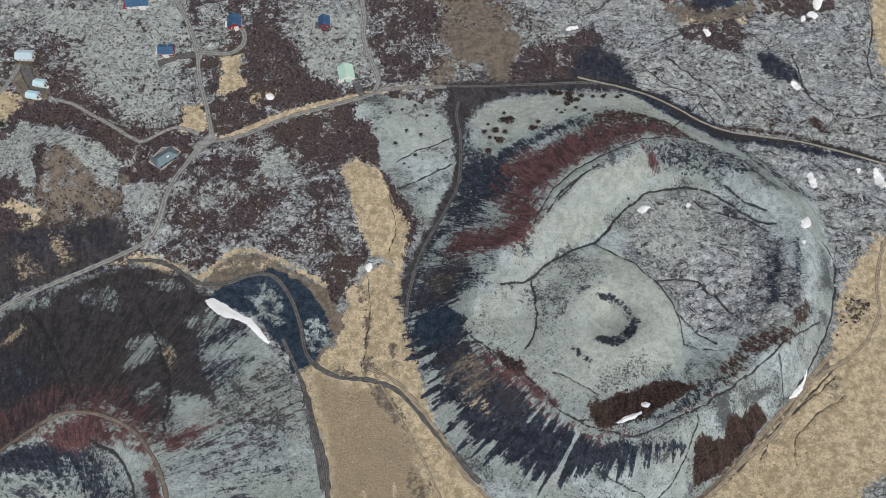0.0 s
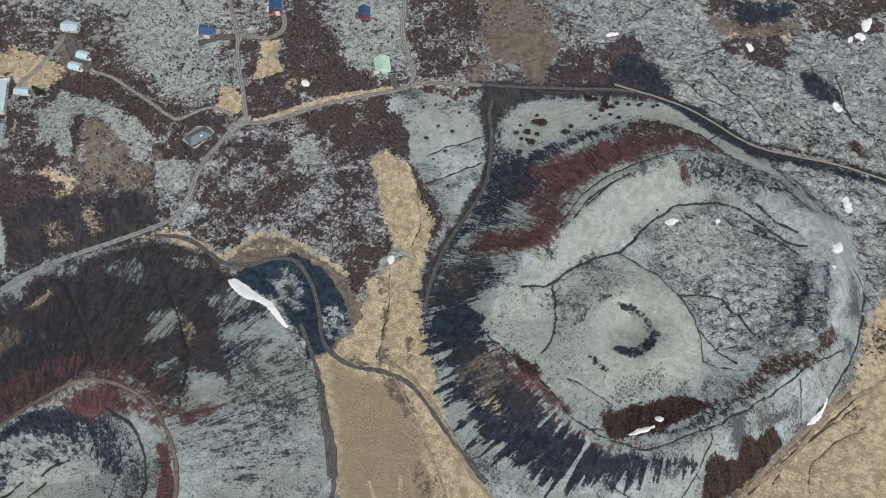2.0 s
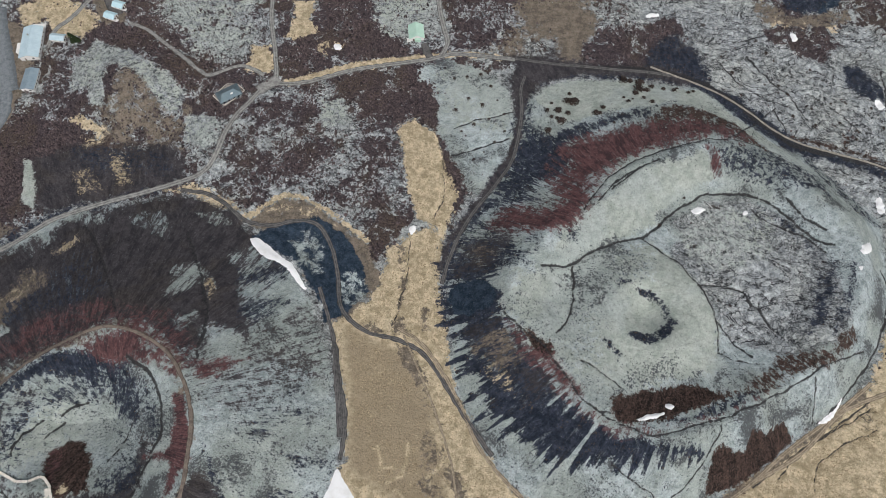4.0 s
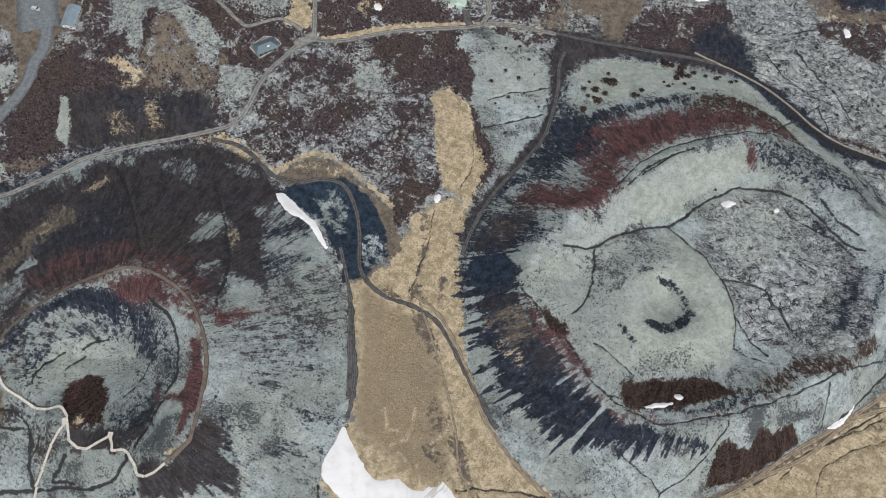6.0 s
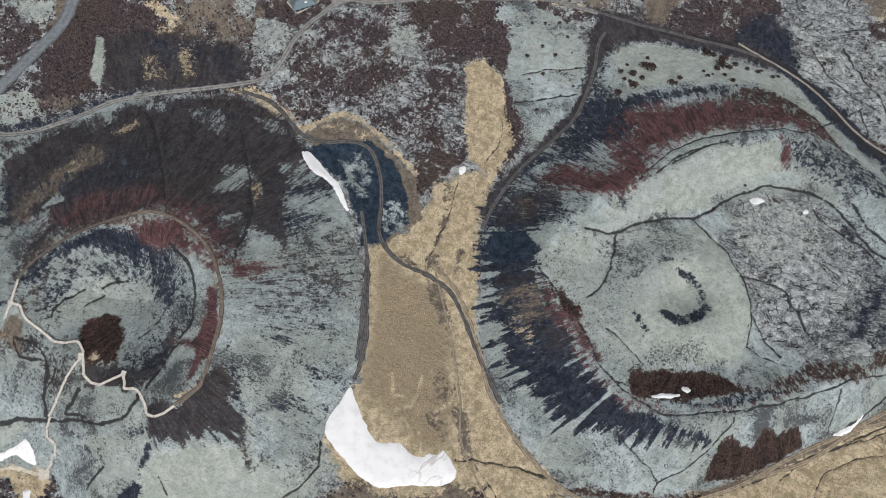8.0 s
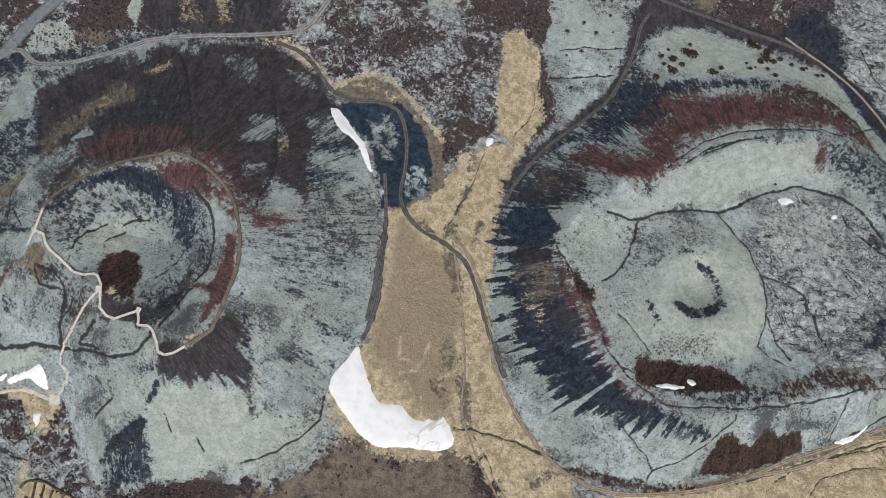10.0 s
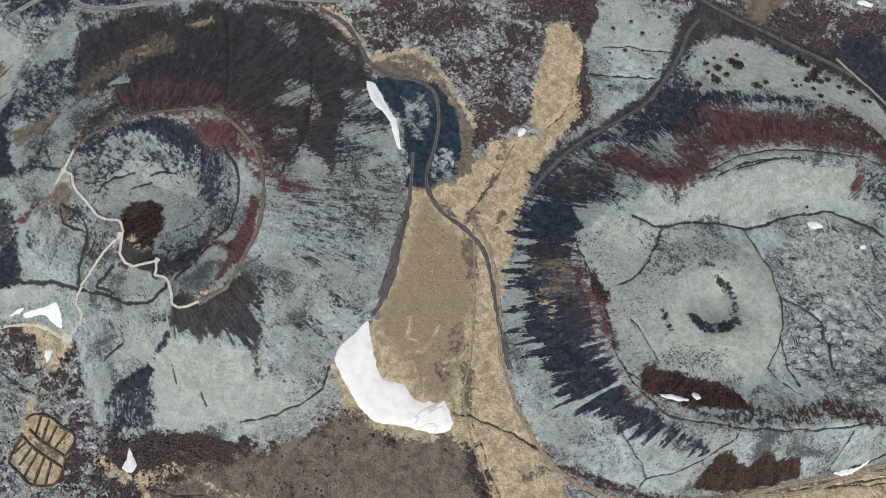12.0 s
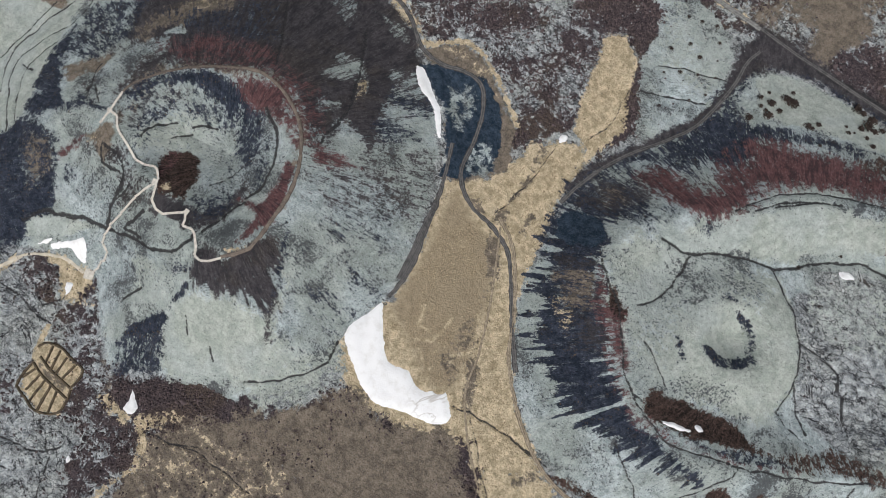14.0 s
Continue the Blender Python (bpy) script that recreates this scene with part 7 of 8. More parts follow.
# ---- buildings ----
WHITE = plain("white_painted_cladding", (0.70, 0.70, 0.69), (0.80, 0.80, 0.79), 0.7, 2.0, 0.01)
RED_PAINT = plain("red_painted_boards", (0.26, 0.03, 0.03), (0.36, 0.05, 0.045), 0.7, 2.0, 0.01)
BLUE_ROOF = plain("blue_roof_sheet", (0.035, 0.085, 0.17), (0.06, 0.13, 0.24), 0.5, 1.0, 0.01, 0.1)
GREY_ROOF = plain("grey_roof_sheet", (0.20, 0.27, 0.32), (0.27, 0.34, 0.39), 0.5, 1.0, 0.01, 0.1)
LIGHT_ROOF = plain("pale_roof_sheet", (0.43, 0.56, 0.63), (0.53, 0.65, 0.71), 0.5, 1.0, 0.01, 0.1)
SKY_ROOF = plain("pale_blue_roof_sheet", (0.47, 0.66, 0.73), (0.56, 0.75, 0.81), 0.5, 1.0, 0.01, 0.1)
GREEN_ROOF = plain("pale_green_roof_sheet", (0.43, 0.63, 0.53), (0.52, 0.71, 0.61), 0.5, 1.0, 0.01, 0.1)
SLATE_ROOF = plain("dark_grey_blue_roof_sheet", (0.085, 0.12, 0.14), (0.13, 0.17, 0.19), 0.5, 1.0, 0.01, 0.1)
DECKING = plain("grey_decking", (0.26, 0.24, 0.22), (0.38, 0.36, 0.33), 0.85, 2.0, 0.01)
CONCRETE = plain("concrete", (0.30, 0.30, 0.29), (0.40, 0.40, 0.39), 0.9, 2.0, 0.01)
GLASS = Nodes("dark_window_glass")
GLASS.bsdf.inputs["Roughness"].default_value = 0.08
GLASS.bsdf.inputs["Base Color"].default_value = (0.02, 0.025, 0.03, 1)
GLASS = GLASS.mat


def prism(length, width, low, rise):
    """The walls of a gabled house, ridge along x."""
    x, y = length / 2, width / 2
    v = [(-x, -y, -0.6), (x, -y, -0.6), (x, y, -0.6), (-x, y, -0.6), (-x, -y, low), (x, -y, low), (x, y, low), (-x, y, low), (-x, 0, low + rise), (x, 0, low + rise)]
    return mesh_of(v, [(3, 2, 1, 0), (0, 1, 5, 4), (2, 3, 7, 6), (1, 2, 6, 9, 5), (3, 0, 4, 8, 7), (4, 5, 9, 8), (6, 7, 8, 9)])


def slope(length, width, low, rise, side, over=0.45, thick=0.14):
    """One half of the roof, with standing ribs."""
    bm = bmesh.new()
    run = width / 2 + over
    fall = rise / (width / 2)
    ang = math.atan(fall)
    long = run / math.cos(ang)
    m = Matrix.Translation((0, side * run / 2, low + rise - fall * run / 2 + 0.1)) @ Matrix.Rotation(-side * ang, 4, "X")
    bmesh.ops.create_cube(bm, size=1.0, matrix=m @ Matrix.Diagonal((length + 2 * over, long, thick, 1)))
    ribs = int(length / 0.9)
    for k in range(ribs + 1):
        at = m @ Matrix.Translation((-(length / 2) + k * length / ribs, 0, thick / 2 + 0.02))
        bmesh.ops.create_cube(bm, size=1.0, matrix=at @ Matrix.Diagonal((0.06, long, 0.05, 1)))
    return bm


def box_part(name, centre, size, material, parent, label=""):
    bm = bmesh.new()
    add_box(bm, centre, size)
    if min(size) > 0.3:
        bmesh.ops.bevel(bm, geom=bm.edges[:], offset=0.03, segments=1, affect="EDGES")
    return part(name, bm, material, parent, label)


def opening(parent, x, y, z, w, h, face, kind="window", frame_mat=None):
    """A window or door on a long side (face 'y') or a gable (face 'x')."""
    s = (w + 0.2, 0.12, h + 0.2) if face == "y" else (0.12, w + 0.2, h + 0.2)
    ob = box_part(kind, (x, y, z), s, frame_mat or WHITE, parent)
    g = (w, 0.16, h) if face == "y" else (0.16, w, h)
    box_part("pane" if kind == "window" else "door_panel", (x, y, z), g, GLASS if kind == "window" else DARK_WOOD, ob)


def house(name, at, turn, length, width, low, rise, wall_mat, roof_mat, label, category="cabin", deck=None, porch=None, chimney=False, windows=3, group=""):
    base = new(name)
    base.matrix_world = pose(at[0], at[1], height(*at) + 0.15, 0, 0, turn)
    part("wall", prism(length, width, low, rise), wall_mat, base)
    part("foundation", (lambda b: (add_box(b, (0, 0, -0.5), (length + 0.1, width + 0.1, 1.3)), b)[1])(bmesh.new()), CONCRETE, base)
    for side in (-1, 1):
        part("roof", slope(length, width, low, rise, side), roof_mat, base)
    box_part("ridge_cap", (0, 0, low + rise + 0.17), (length + 0.9, 0.35, 0.08), roof_mat, base)
    for side in (-1, 1):
        for k in range(windows):
            x = (k + 0.5) / windows * length * 0.86 - length * 0.43
            opening(base, x, side * width / 2, low * 0.58, 1.1, 1.0, "y")
        opening(base, side * length / 2, -width * 0.2, low * 0.55, 1.2, 1.1, "x")
        opening(base, side * length / 2, width * 0.22, 1.0, 0.9, 1.9, "x", "door")
        box_part("gutter", (0, side * (width / 2 + 0.5), low - 0.32), (length + 0.8, 0.14, 0.12), WHITE, base)
        box_part("bargeboard", (side * (length / 2 + 0.46), 0, low + rise - 0.05), (0.06, 0.5, 0.25), WHITE, base)
    if deck:
        x, y, w, d, mat = deck
        bm = bmesh.new()
        n = int(w / 0.3)
        for k in range(n):
            add_box(bm, (x - w / 2 + (k + 0.5) * w / n, y, 0.15), (w / n * 0.92, d, 0.1))
        part("deck", bm, mat, base)
        for sx in (-1, 1):
            for sy in (-1, 1):
                box_part("post", (x + sx * (w / 2 - 0.1), y + sy * (d / 2 - 0.1), 0.2), (0.14, 0.14, 1.6), mat, base)
        box_part("railing", (x, y - d / 2 + 0.05, 1.0), (w, 0.09, 0.1), mat, base)
    if porch:
        x, y, w, d, mat = porch
        box_part("porch", (x, y, 1.0), (w, d, 2.2), mat, base)
        box_part("porch_roof", (x, y, 2.18), (w + 0.4, d + 0.4, 0.12), roof_mat if mat is not WHITE else WHITE, base)
    if chimney:
        box_part("chimney", (length * 0.18, width * 0.12, low + rise + 0.3), (0.6, 0.6, 1.2), CONCRETE, base)
    return tagged(base, label, category, group)


house("cabin", (-172.3, 270.2), 2, 9, 7.2, 2.5, 2.0, RED_PAINT, BLUE_ROOF, "red cabin with a dark blue roof and white terrace", deck=(-5.9, 1.0, 3.2, 5.4, WHITE), porch=(0, -4.2, 3.2, 1.4, WHITE), chimney=True, group="cabins")
house("cabin", (-133, 293), 100, 8.6, 8, 2.6, 2.6, RED_PAINT, BLUE_ROOF, "red cabin with a steep blue roof beside a drive", deck=(0.5, 5.2, 5, 2.4, WHITE), porch=(-4.9, -1.0, 1.4, 2.4, WHITE), group="cabins")
house("cabin", (-75.6, 293.1), 96, 7.6, 7, 2.5, 2.6, RED_PAINT, BLUE_ROOF, "small red cabin with blue roof and dark deck", deck=(-1.0, 4.6, 7, 2.6, DARK_WOOD), porch=(-4.4, 0.5, 1.4, 3.0, RED_PAINT), group="cabins")
house("cabin", (-59, 252.9), 104, 9.6, 8.6, 2.6, 2.4, WHITE, GREEN_ROOF, "cabin with a pale green metal roof beside a gravel lane", deck=(-4.0, 5.0, 3, 2.2, WHITE), porch=(-5.2, -0.6, 1.4, 3.4, GREEN_ROOF), group="cabins")
house("cabin", (-197.9, 309.5), 6, 14, 8, 2.6, 2.2, WHITE, BLUE_ROOF, "long cabin with a blue roof and red end", deck=(-8.4, 0, 3.2, 7, RED_PAINT), porch=(3, -4.6, 4, 1.4, WHITE), group="cabins")
house("cabin", (-259.8, 266.1), -2, 10, 6.4, 2.5, 1.4, WHITE, LIGHT_ROOF, "white cabin with a pale grey metal roof", deck=(1.0, -4.6, 7, 2.2, DARK_WOOD), group="cabins")
house("guest_hut", (-245.2, 244.9), -10, 6.6, 4.4, 2.2, 1.1, WHITE, SKY_ROOF, "small hut with a pale blue roof and white porch", "hut", deck=(4.3, -1.2, 1.6, 1.8, WHITE), windows=2, group="huts")
house("guest_hut", (-247.4, 236.1), -10, 6.6, 4.4, 2.2, 1.1, WHITE, SKY_ROOF, "small hut with a pale blue roof beside another hut", "hut", deck=(4.3, -1.2, 1.6, 1.8, WHITE), windows=2, group="huts")
house("garden_shed", (-273.4, 215.3), 2, 8.2, 4.2, 2.2, 1.1, WHITE, LIGHT_ROOF, "narrow white shed with a pale metal roof", "shed", windows=2)
house("service_building", (-287, 208.5), 104, 22, 11, 3.0, 1.7, WHITE, LIGHT_ROOF, "large white building with a pale grey roof beside a yard", "building", deck=(13.8, -1.5, 4.4, 8, WHITE), porch=(-3, 6.6, 7, 3.4, WHITE), chimney=True, windows=6)
house("service_hall", (-278.3, 183.6), 98, 14, 7.4, 2.8, 1.1, WHITE, GREY_ROOF, "long white hall with a grey-blue roof beside the yard", "building", windows=5)


def deck_house(at, turn, rim):
    """A hipped house in the middle of a many-sided terrace."""
    base = new("terrace_house")
    z = height(*at) + 0.4
    base.matrix_world = pose(at[0], at[1], z, 0, 0, turn)
    inv = base.matrix_world.inverted()
    edge = [inv @ Vector((x, y, z)) for x, y in rim]
    bm = mesh_of([(v.x, v.y, 0.1) for v in edge] + [(v.x, v.y, -1.4) for v in edge], [tuple(range(len(edge)))])
    n = len(edge)
    bm.verts.ensure_lookup_table()
    for k in range(n):
        bm.faces.new([bm.verts[k], bm.verts[(k + 1) % n], bm.verts[n + (k + 1) % n], bm.verts[n + k]])
    bmesh.ops.recalc_face_normals(bm, faces=bm.faces)
    part("terrace", bm, DECKING, base, "grey plank terrace")
    for k in range(n):
        a, b = edge[k], edge[(k + 1) % n]
        bm = bmesh.new()
        mid, d = (a + b) / 2, (b - a).length
        ang = math.atan2(b.y - a.y, b.x - a.x)
        add_box(bm, (mid.x, mid.y, 1.05), (d, 0.4, 0.12), ang)
        for j in range(max(2, int(d / 1.5))):
            q = a.lerp(b, (j + 0.5) / max(2, int(d / 1.5)))
            add_box(bm, (q.x, q.y, 0.55), (0.12, 0.12, 1.0), ang)
        part("railing", bm, PALE_WOOD, base, "pale timber railing")
    L, w, low, rise = 13.0, 7.4, 2.7, 2.0
    bm = bmesh.new()
    add_box(bm, (0, 0, low / 2), (L, w, low))
    part("wall", bm, SLATE_ROOF, base)
    x, y, o = L / 2 + 0.5, w / 2 + 0.5, 3.4
    v = [(-x, -y, low), (x, -y, low), (x, y, low), (-x, y, low), (-x + o, 0, low + rise), (x - o, 0, low + rise)]
    for f in ((0, 1, 5, 4), (1, 2, 5), (2, 3, 4, 5), (3, 0, 4)):
        bm = mesh_of([v[i] for i in f] + [(v[i][0], v[i][1], v[i][2] - 0.16) for i in f], [tuple(range(len(f))), tuple(range(2 * len(f) - 1, len(f) - 1, -1))]
                     + [(k, len(f) + k, len(f) + (k + 1) % len(f), (k + 1) % len(f)) for k in range(len(f))])
        # the sunward slope takes a paler tone, its light put into the colour
        part("roof", bm, SLATE_ROOF if f != (0, 1, 5, 4) else SLATE_LIT, base)
    for k in range(4):
        opening(base, -4.6 + 3.0 * k, -w / 2, 1.4, 1.5, 1.5, "y")
    opening(base, L / 2, 0, 1.2, 1.4, 2.0, "x", "door")
    box_part("roof_light", (1.5, -2.0, low + 1.35), (1.6, 0.9, 0.12), WHITE, base)
    tagged(base, "grey-blue hipped house on a railed terrace by the road", "house")


# the slate roof sheet again, lightened as if lit, for the sunward slope
SLATE_LIT = plain("lit_slate_roof", (0.11, 0.16, 0.19), (0.15, 0.20, 0.23), 0.5, 1.0, 0.01, 0.1)
deck_house((-159.4, 191.9), 40, [(-168.7, 189.6), (-163, 199.1), (-156.6, 199.9), (-151.5, 196.4), (-155.8, 189.7), (-160.6, 184.5)])

# ---- vehicles ----
CAR_PAINT = plain("silver_white_car_paint", (0.55, 0.56, 0.58), (0.66, 0.67, 0.69), 0.3, 1.0, 0.001, 0.2)
RUBBER = plain("black_rubber", (0.02, 0.02, 0.02), (0.035, 0.035, 0.035), 0.8, 3.0, 0.005)
STEEL = plain("wheel_steel", (0.35, 0.35, 0.36), (0.45, 0.45, 0.46), 0.4, 3.0, 0.002, 0.7)


def van(at, turn, length=5.2, label="", tall=1.9):
    base = new("van")
    base.matrix_world = pose(at[0], at[1], height(*at) + 0.2, 0, 0, turn)
    w, x = 1.95, length / 2
    prof = [(-x, 0.35), (x, 0.35), (x, 0.95), (x - 0.9, 1.15), (x - 1.5, tall), (-x + 0.15, tall), (-x, 1.2)]
    bm = mesh_of([(a, -w / 2, z) for a, z in prof] + [(a, w / 2, z) for a, z in prof],
                 [tuple(range(7)), tuple(range(13, 6, -1))] + [(k, 7 + k, 7 + (k + 1) % 7, (k + 1) % 7) for k in range(7)])
    bmesh.ops.recalc_face_normals(bm, faces=bm.faces)
    bmesh.ops.bevel(bm, geom=bm.edges[:], offset=0.09, segments=2, affect="EDGES")
    part("body", bm, CAR_PAINT, base)
    bm = bmesh.new()
    add_box(bm, (x - 1.19, 0, (1.15 + tall) / 2 + 0.03), (0.06, w * 0.84, 0.72), 0, math.radians(-38))
    part("windscreen", bm, GLASS, base)
    for s in (-1, 1):
        bm = bmesh.new()
        add_box(bm, (-0.4, s * (w / 2 + 0.005), tall - 0.42), (length * 0.55, 0.03, 0.45))
        part("side_window", bm, GLASS, base)
        bm = bmesh.new()
        add_box(bm, (x - 0.02, s * 0.7, 0.8), (0.08, 0.36, 0.18))
        part("headlight", bm, WHITE, base)
        for e in (-1, 1):
            for name, r, mat, d in (("tyre", 0.36, RUBBER, 0.26), ("rim", 0.22, STEEL, 0.28)):
                bm = bmesh.new()
                bmesh.ops.create_cone(bm, cap_ends=True, segments=18, radius1=r, radius2=r, depth=d,
                                      matrix=Matrix.Translation((e * length * 0.31, s * (w / 2 - 0.1), 0.34)) @ Matrix.Rotation(radians(90), 4, "X"))
                part(name, bm, mat, base)
    bm = bmesh.new()
    add_box(bm, (-0.3, 0, tall + 0.02), (length * 0.42, 0.05, 0.05))
    part("roof_rail", bm, RUBBER, base)
    return tagged(base, label, "van", "parked vehicles")


van((-301.8, 184), 3, 4.8, "silver-white van parked in the gravel yard")
van((-127.6, 303.4), -5, 5.0, "white van parked behind a blue-roofed cabin")

# ---- sheepfold ----
TURF = plain("dark_turf_and_stone", (0.05, 0.04, 0.03), (0.14, 0.11, 0.075), 0.95, 1.5, 0.1)


def fold_wall(pts, parent, wide=0.95, tall=0.8):
    """A dry stone wall, uneven along its top."""
    line = curve(pts, 0.9) if len(pts) > 2 else [(pts[0][0] + (pts[1][0] - pts[0][0]) * k / 8, pts[0][1] + (pts[1][1] - pts[0][1]) * k / 8) for k in range(9)]
    verts, faces = [], []
    for i, (x, y) in enumerate(line):
        a, b = line[max(i - 1, 0)], line[min(i + 1, len(line) - 1)]
        d = math.hypot(b[0] - a[0], b[1] - a[1]) or 1.0
        nx, ny = -(b[1] - a[1]) / d, (b[0] - a[0]) / d
        for u, h in ((-0.7, -0.3), (-0.45, 0.8), (0, 1.0), (0.45, 0.8), (0.7, -0.3)):
            k = 1 + 0.5 * noise.noise((x * 0.9, y * 0.9, u * 3))
            px, py = x + nx * u * wide * k, y + ny * u * wide * k
            verts.append((px, py, height(px, py) + tall * h * k))
    for i in range(len(line) - 1):
        for k in range(4):
            faces.append((i * 5 + k, i * 5 + 5 + k, i * 5 + 6 + k, i * 5 + 1 + k))
    bm = mesh_of(verts, faces)
    bmesh.ops.recalc_face_normals(bm, faces=bm.faces)
    part("wall", bm, TURF, parent)


sheepfold = new("sheepfold")
fold_wall([(-159.7, -145.5), (-152.1, -146.9), (-143.4, -147.4), (-135.5, -141.9), (-136.1, -134.8), (-138.6, -130)], sheepfold)
fold_wall([(-159.7, -145.5), (-161.5, -140.3), (-162, -132.5)], sheepfold)
fold_wall([(-165.7, -126.3), (-163.5, -122), (-156.3, -119.3), (-147.9, -119.6), (-141, -119.7), (-139.1, -125.1), (-139.4, -129.6)], sheepfold)
fold_wall([(-161.6, -132.9), (-153.9, -134.4), (-145.7, -134.4), (-136.9, -134.1)], sheepfold)
fold_wall([(-161.2, -128.9), (-152.8, -129.9), (-144.8, -129.8), (-139, -129.6)], sheepfold)
fold_wall([(-158.8, -134), (-160.5, -141.2)], sheepfold)
fold_wall([(-155.1, -134.4), (-154.8, -144)], sheepfold)
fold_wall([(-151.2, -134.6), (-149.6, -146.5)], sheepfold)
fold_wall([(-147.2, -134.6), (-143.4, -147.1)], sheepfold)
fold_wall([(-143.1, -134.6), (-138.7, -144.4)], sheepfold)
fold_wall([(-156.9, -129.9), (-160.4, -121.1)], sheepfold)
fold_wall([(-152.8, -129.9), (-156.1, -120.2)], sheepfold)
fold_wall([(-149.5, -129.9), (-151.2, -120.6)], sheepfold)
fold_wall([(-145.6, -129.7), (-145.3, -120.5)], sheepfold)
tagged(sheepfold, "old sheepfold of low turf and stone walls in dry grass", "sheepfold")

# ---- shrubs and stones ----
TWIGS = plain("bare_shrub_twigs", (0.03, 0.024, 0.022), (0.085, 0.062, 0.053), 0.95, 1.2, 0.05)
NEEDLES = plain("dark_green_needles", (0.012, 0.022, 0.01), (0.035, 0.05, 0.022), 0.95, 1.5, 0.05)


def clumps(rng, count, radius, tall, size):
    """Many small leaning blades in an uneven dome."""
    v, f = [], []
    for _ in range(count):
        a, r = rng.uniform(0, 2 * math.pi), radius * math.sqrt(rng.random()) * (0.75 + 0.35 * math.sin(rng.uniform(0, 6)))
        x, y = r * math.cos(a), r * math.sin(a)
        z = tall * max(0.08, 1 - (r / radius) ** 2) * rng.uniform(0.35, 1.0)
        b, s = rng.uniform(0, math.pi), size * rng.uniform(0.6, 1.4)
        k = len(v)
        dx, dy = s * math.cos(b), s * math.sin(b)
        v += [(x - dx, y - dy, z - 0.3 * s), (x + dx, y + dy, z - 0.2 * s), (x + 0.4 * dy, y - 0.4 * dx, z + s), (x - 0.7 * dy, y + 0.7 * dx, z + 0.4 * s)]
        f += [(k, k + 1, k + 2), (k, k + 2, k + 3), (k + 1, k + 3, k + 2)]
    return mesh_of(v, f)


def stem(radius, tall):
    bm = bmesh.new()
    bmesh.ops.create_cone(bm, cap_ends=True, segments=7, radius1=radius, radius2=radius * 0.3, depth=tall + 0.5, matrix=Matrix.Translation((0, 0, tall / 2 - 0.25)))
    return bm


def shrub(seed, radius, tall):
    rng = random.Random(seed)
    base = new("shrub")
    part("stem", stem(0.12, tall * 0.7), DARK_WOOD, base)
    part("crown", clumps(rng, 110, radius, tall, 0.28), TWIGS, base)
    return tagged(base, "low bare brown shrub on pale mossy ground", "shrub", "shrubs on the moss")


SHRUB_SPOTS = [(27.2, 214.3, 1.5), (37, 222.7, 2.2), (25.2, 208.3, 2), (31.4, 208.5, 2.2), (40, 216, 2.3), (36.3, 216.1, 1.9), (27.8, 203.6, 1.2), (33.5, 200.5, 1.9), (26.8, 193.8, 1.5), (31, 202.7, 1.1), (36.7, 206.7, 1.3), (52.2, 208.3, 1.4), (56.1, 213.4, 1.5), (54.6, 208.7, 1), (67.8, 239.1, 1.8), (71.7, 239, 1.7), (77.5, 238.5, 2), (76.8, 232.3, 2.2), (74.6, 228.5, 1.8), (81.2, 232.3, 1.5), (84.2, 236.1, 1.2), (83.9, 222, 1.5), (91.2, 235.3, 1.1), (97.2, 235, 1.1), (99.4, 237.5, 0.9), (105.5, 234.8, 1), (108.3, 236.1, 0.9), (67.9, 223.5, 0.9), (70.3, 220.5, 1), (79.2, 224.9, 0.9)]
FAR_SPOTS = [(-31.2, 224.7), (-23.8, 226.8), (-16.1, 229.7), (-9.2, 222.7), (-20.8, 211.9), (-12.3, 208.8), (-4, 213.5), (1, 204.9), (-27.2, 202.9), (-7.3, 200.2), (-15.4, 195.2), (2.6, 193.3), (-21.8, 189.5), (-2.2, 185.8), (88.4, 142.4), (100.4, 159.3), (72.7, 222.8), (62, 201.4)]
FAR_SPOTS += [(125.7, 266.2), (131.9, 254.4), (152, 272.1), (146.2, 281.1), (163.4, 243.8), (177.6, 236.7), (136.9, 239.5), (156.7, 267.6), (159.2, 250.2), (177.1, 263.2), (188.9, 241.7), (193.3, 229.3), (211.3, 241.8), (217.1, 229.3), (178.9, 225.2), (166.1, 229.2), (201.4, 219.1), (220.7, 215.2), (237.6, 229.4), (240.3, 213.2)]
kinds = [shrub(k, 1.1 + 0.35 * k, 0.8 + 0.2 * k) for k in range(3)]
rng = random.Random(5)
for k, (x, y, s) in enumerate(SHRUB_SPOTS + [(x, y, rng.uniform(0.6, 1.0)) for x, y in FAR_SPOTS]):
    if k < 3:
        kinds[k].matrix_world = pose(x, y, height(x, y) - 0.05, 0, 0, 40 * k)
        continue
    src = kinds[k % 3]
    copy = copy_thing(src, pose(x, y, height(x, y) - 0.05, 0, 0, rng.uniform(0, 360)))
    copy.scale = (s, s, s)


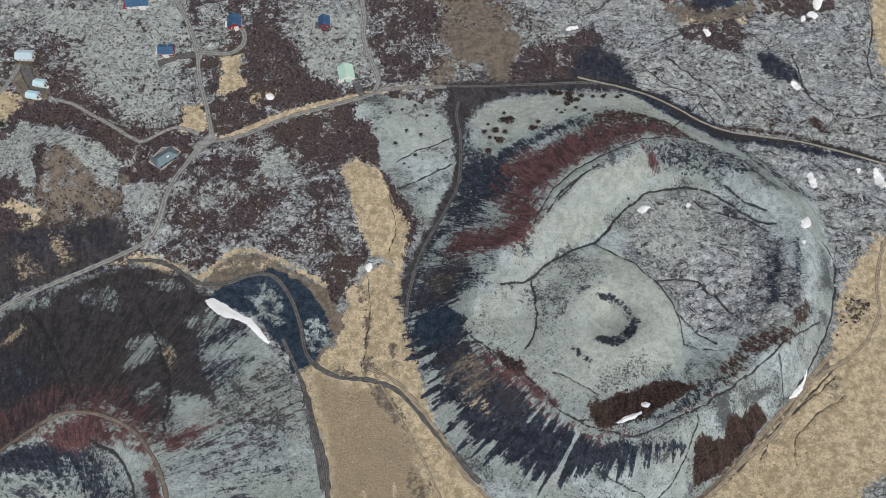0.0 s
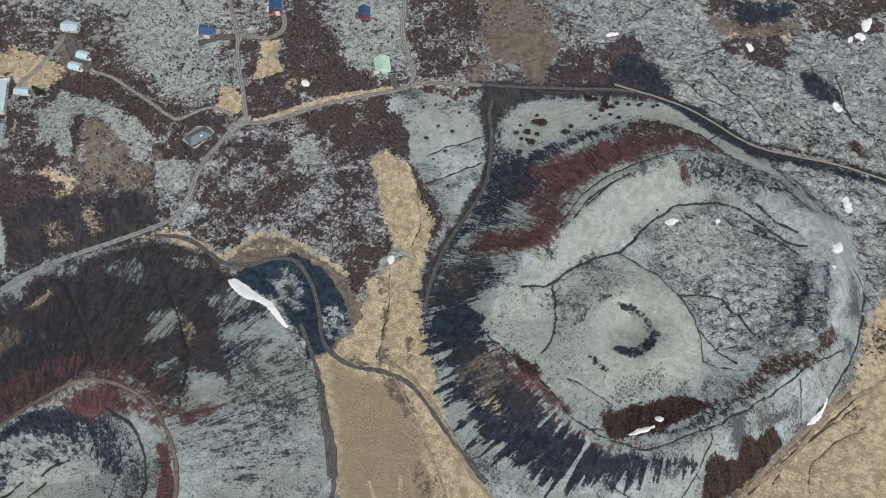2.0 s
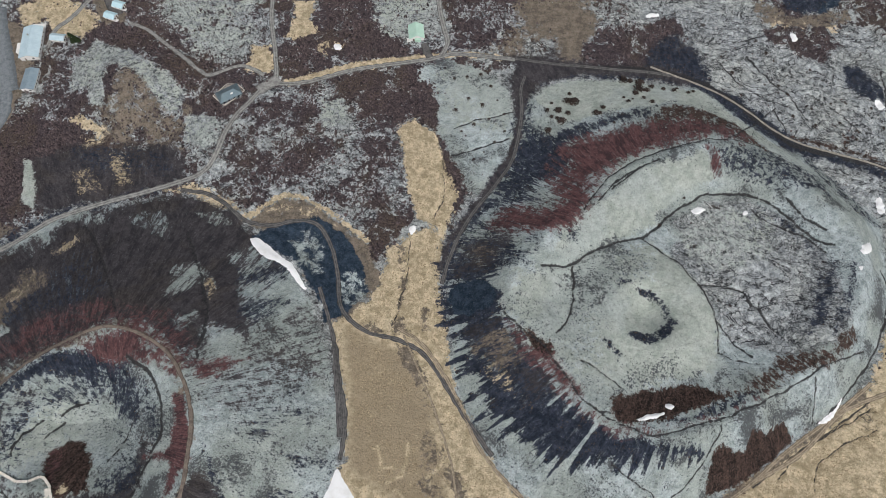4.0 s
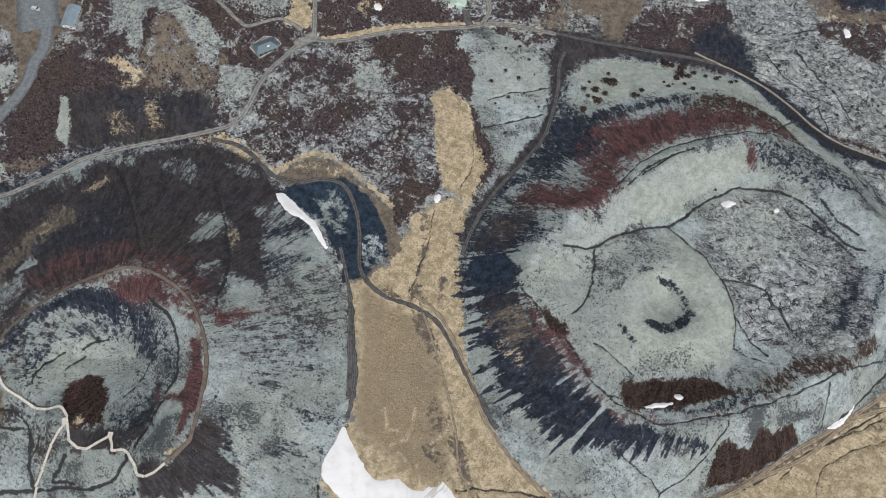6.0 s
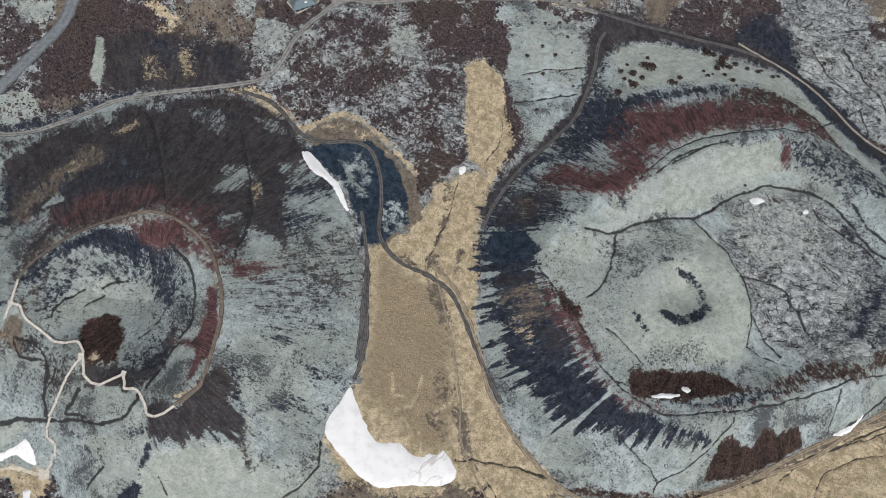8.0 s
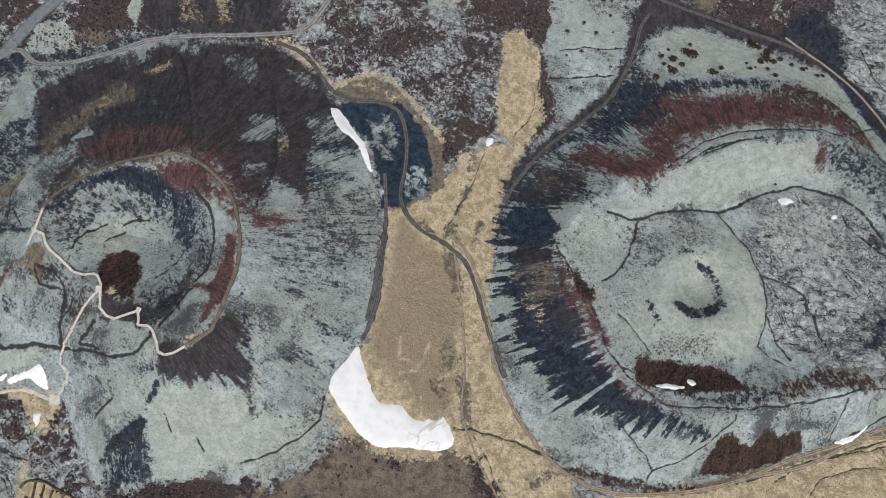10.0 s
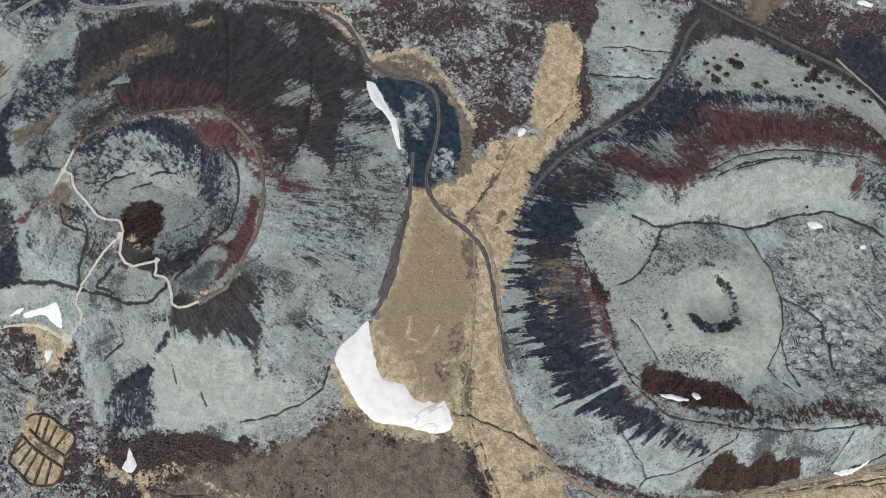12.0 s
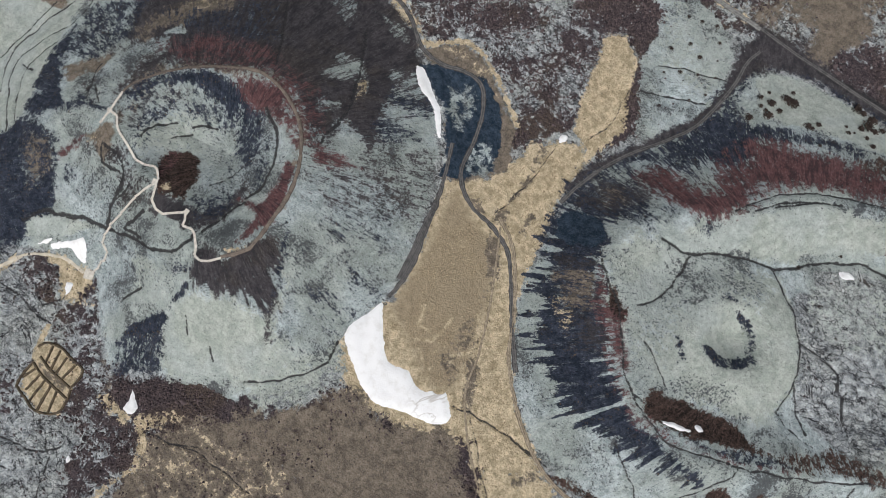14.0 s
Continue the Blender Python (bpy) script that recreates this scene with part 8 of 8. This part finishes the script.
def evergreen(at, tall, radius, seed):
    base = new("evergreen_tree")
    base.matrix_world = pose(at[0], at[1], height(*at) - 0.1)
    part("trunk", stem(0.16, tall), DARK_WOOD, base)
    rng, bm = random.Random(seed), bmesh.new()
    v, f = [], []
    for _ in range(420):
        z = tall * (0.12 + 0.85 * rng.random())
        r, a = radius * (1.05 - z / tall) * math.sqrt(rng.random()) * rng.uniform(0.8, 1.15), rng.uniform(0, 6.283)
        x, y, s, k = r * math.cos(a), r * math.sin(a), rng.uniform(0.18, 0.4), len(v)
        v += [(x - s * math.sin(a), y + s * math.cos(a), z), (x + s * math.sin(a), y - s * math.cos(a), z), (x + 1.6 * s * math.cos(a), y + 1.6 * s * math.sin(a), z - s)]
        f.append((k, k + 1, k + 2))
    bm.free()
    part("crown", mesh_of(v, f), NEEDLES, base)
    return tagged(base, "dark green bushy conifer beside a shed", "tree", "evergreens by the shed")


for k, (x, y) in enumerate([(-267.5, 218.4), (-264.2, 217), (-261.7, 216.1), (-264.5, 214.9)]):
    evergreen((x, y), 3.6 + 0.5 * (k % 2), 1.7, k)


def scatter(name, count, size, tall, density, material, seed, label, category):
    """Uncountable small clumps, as thick as the cover allows."""
    r = np.random.default_rng(seed)
    i, j = np.where((GX > -320) & (GX < 320))[0], np.where((GY > -200) & (GY < 330))[0]
    w = density[i[0]:i[-1], j[0]:j[-1]].astype(np.float64)
    pickd = r.choice(w.size, count, p=(w / w.sum()).ravel())
    a, b = np.unravel_index(pickd, w.shape)
    x, y = GX[i[0] + a] + r.uniform(-0.45, 0.45, count), GY[j[0] + b] + r.uniform(-0.45, 0.45, count)
    z = LAND[i[0] + a, j[0] + b]
    s = size * r.lognormal(0, 0.35, count)
    sides = 5
    ang = r.uniform(0, 6.28, (count, 1)) + np.arange(sides) * 2 * math.pi / sides
    rad = s[:, None] * r.uniform(0.6, 1.3, (count, sides))
    ring = np.stack([x[:, None] + rad * np.cos(ang), y[:, None] + rad * np.sin(ang), np.repeat(z[:, None] - 0.15, sides, 1)], -1)
    high = tall * s / size * r.uniform(0.6, 1.3, count)
    mid = np.stack([x[:, None] + 0.55 * rad * np.cos(ang + 0.5), y[:, None] + 0.55 * rad * np.sin(ang + 0.5), z[:, None] + high[:, None] * r.uniform(0.5, 1.0, (count, sides))], -1)
    top = np.stack([x + 0.2 * s * r.uniform(-1, 1, count), y + 0.2 * s * r.uniform(-1, 1, count), z + high], -1)[:, None]
    verts = np.concatenate([ring, mid, top], 1)
    n = 2 * sides + 1
    tri = []
    for k in range(sides):
        m = (k + 1) % sides
        tri += [(k, m, sides + k), (m, sides + m, sides + k), (sides + k, sides + m, 2 * sides)]
    tri = (np.array(tri)[None] + (np.arange(count) * n)[:, None, None]).reshape(-1, 3)
    me = bpy.data.meshes.new(name)
    me.vertices.add(count * n)
    me.vertices.foreach_set("co", verts.astype(np.float32).ravel())
    me.loops.add(tri.size)
    me.loops.foreach_set("vertex_index", tri.astype(np.int32).ravel())
    me.polygons.add(len(tri))
    me.polygons.foreach_set("loop_start", np.arange(0, tri.size, 3, dtype=np.int32))
    me.update(calc_edges=True)
    me.materials.append(material)
    return tagged(new(name, me), label, category, kind="stuff")


def island_material(name, low, high):
    n = Nodes(name)
    g = n.tree.nodes.new("ShaderNodeNewGeometry")
    f = n.noise(n.position(), 2.2, 4)
    return n.finish(n.mix(g.outputs["Random Per Island"], low, high), 0.95, f, 0.1, 0.5)


FREE = (1 - EVEN) * (1 - COVERED)
SHRUBBY = COVER["heath"] * FREE * (1 - STREAK)
OPEN_LAVA = np.clip(BARE, 0, 1) * FREE
PATCHY = smooth((fbm(XX, YY, 11, 4, 21) + 0.25) / 0.5)
scatter("heath_tufts", 45000, 0.46, 0.42, (SHRUBBY ** 1.5 + 0.003 * OPEN_LAVA) * (0.15 + PATCHY), island_material("heath_twigs", (0.022, 0.018, 0.021), (0.125, 0.096, 0.098)), 3, "dense low brown heath tufts", "heath")
scatter("lava_blocks", 15000, 0.42, 0.4, OPEN_LAVA ** 2 * (0.3 + PATCHY), island_material("mossy_lava_block", (0.17, 0.19, 0.20), (0.46, 0.49, 0.49)), 7, "broken grey lava blocks with moss", "lava blocks")
scatter("grass_tussocks", 22000, 0.26, 0.22, COVER["grass"] ** 3 * FREE * (0.2 + PATCHY), island_material("dry_tussock", (0.24, 0.19, 0.12), (0.54, 0.45, 0.31)), 9, "dry straw-coloured grass tussocks", "grass")
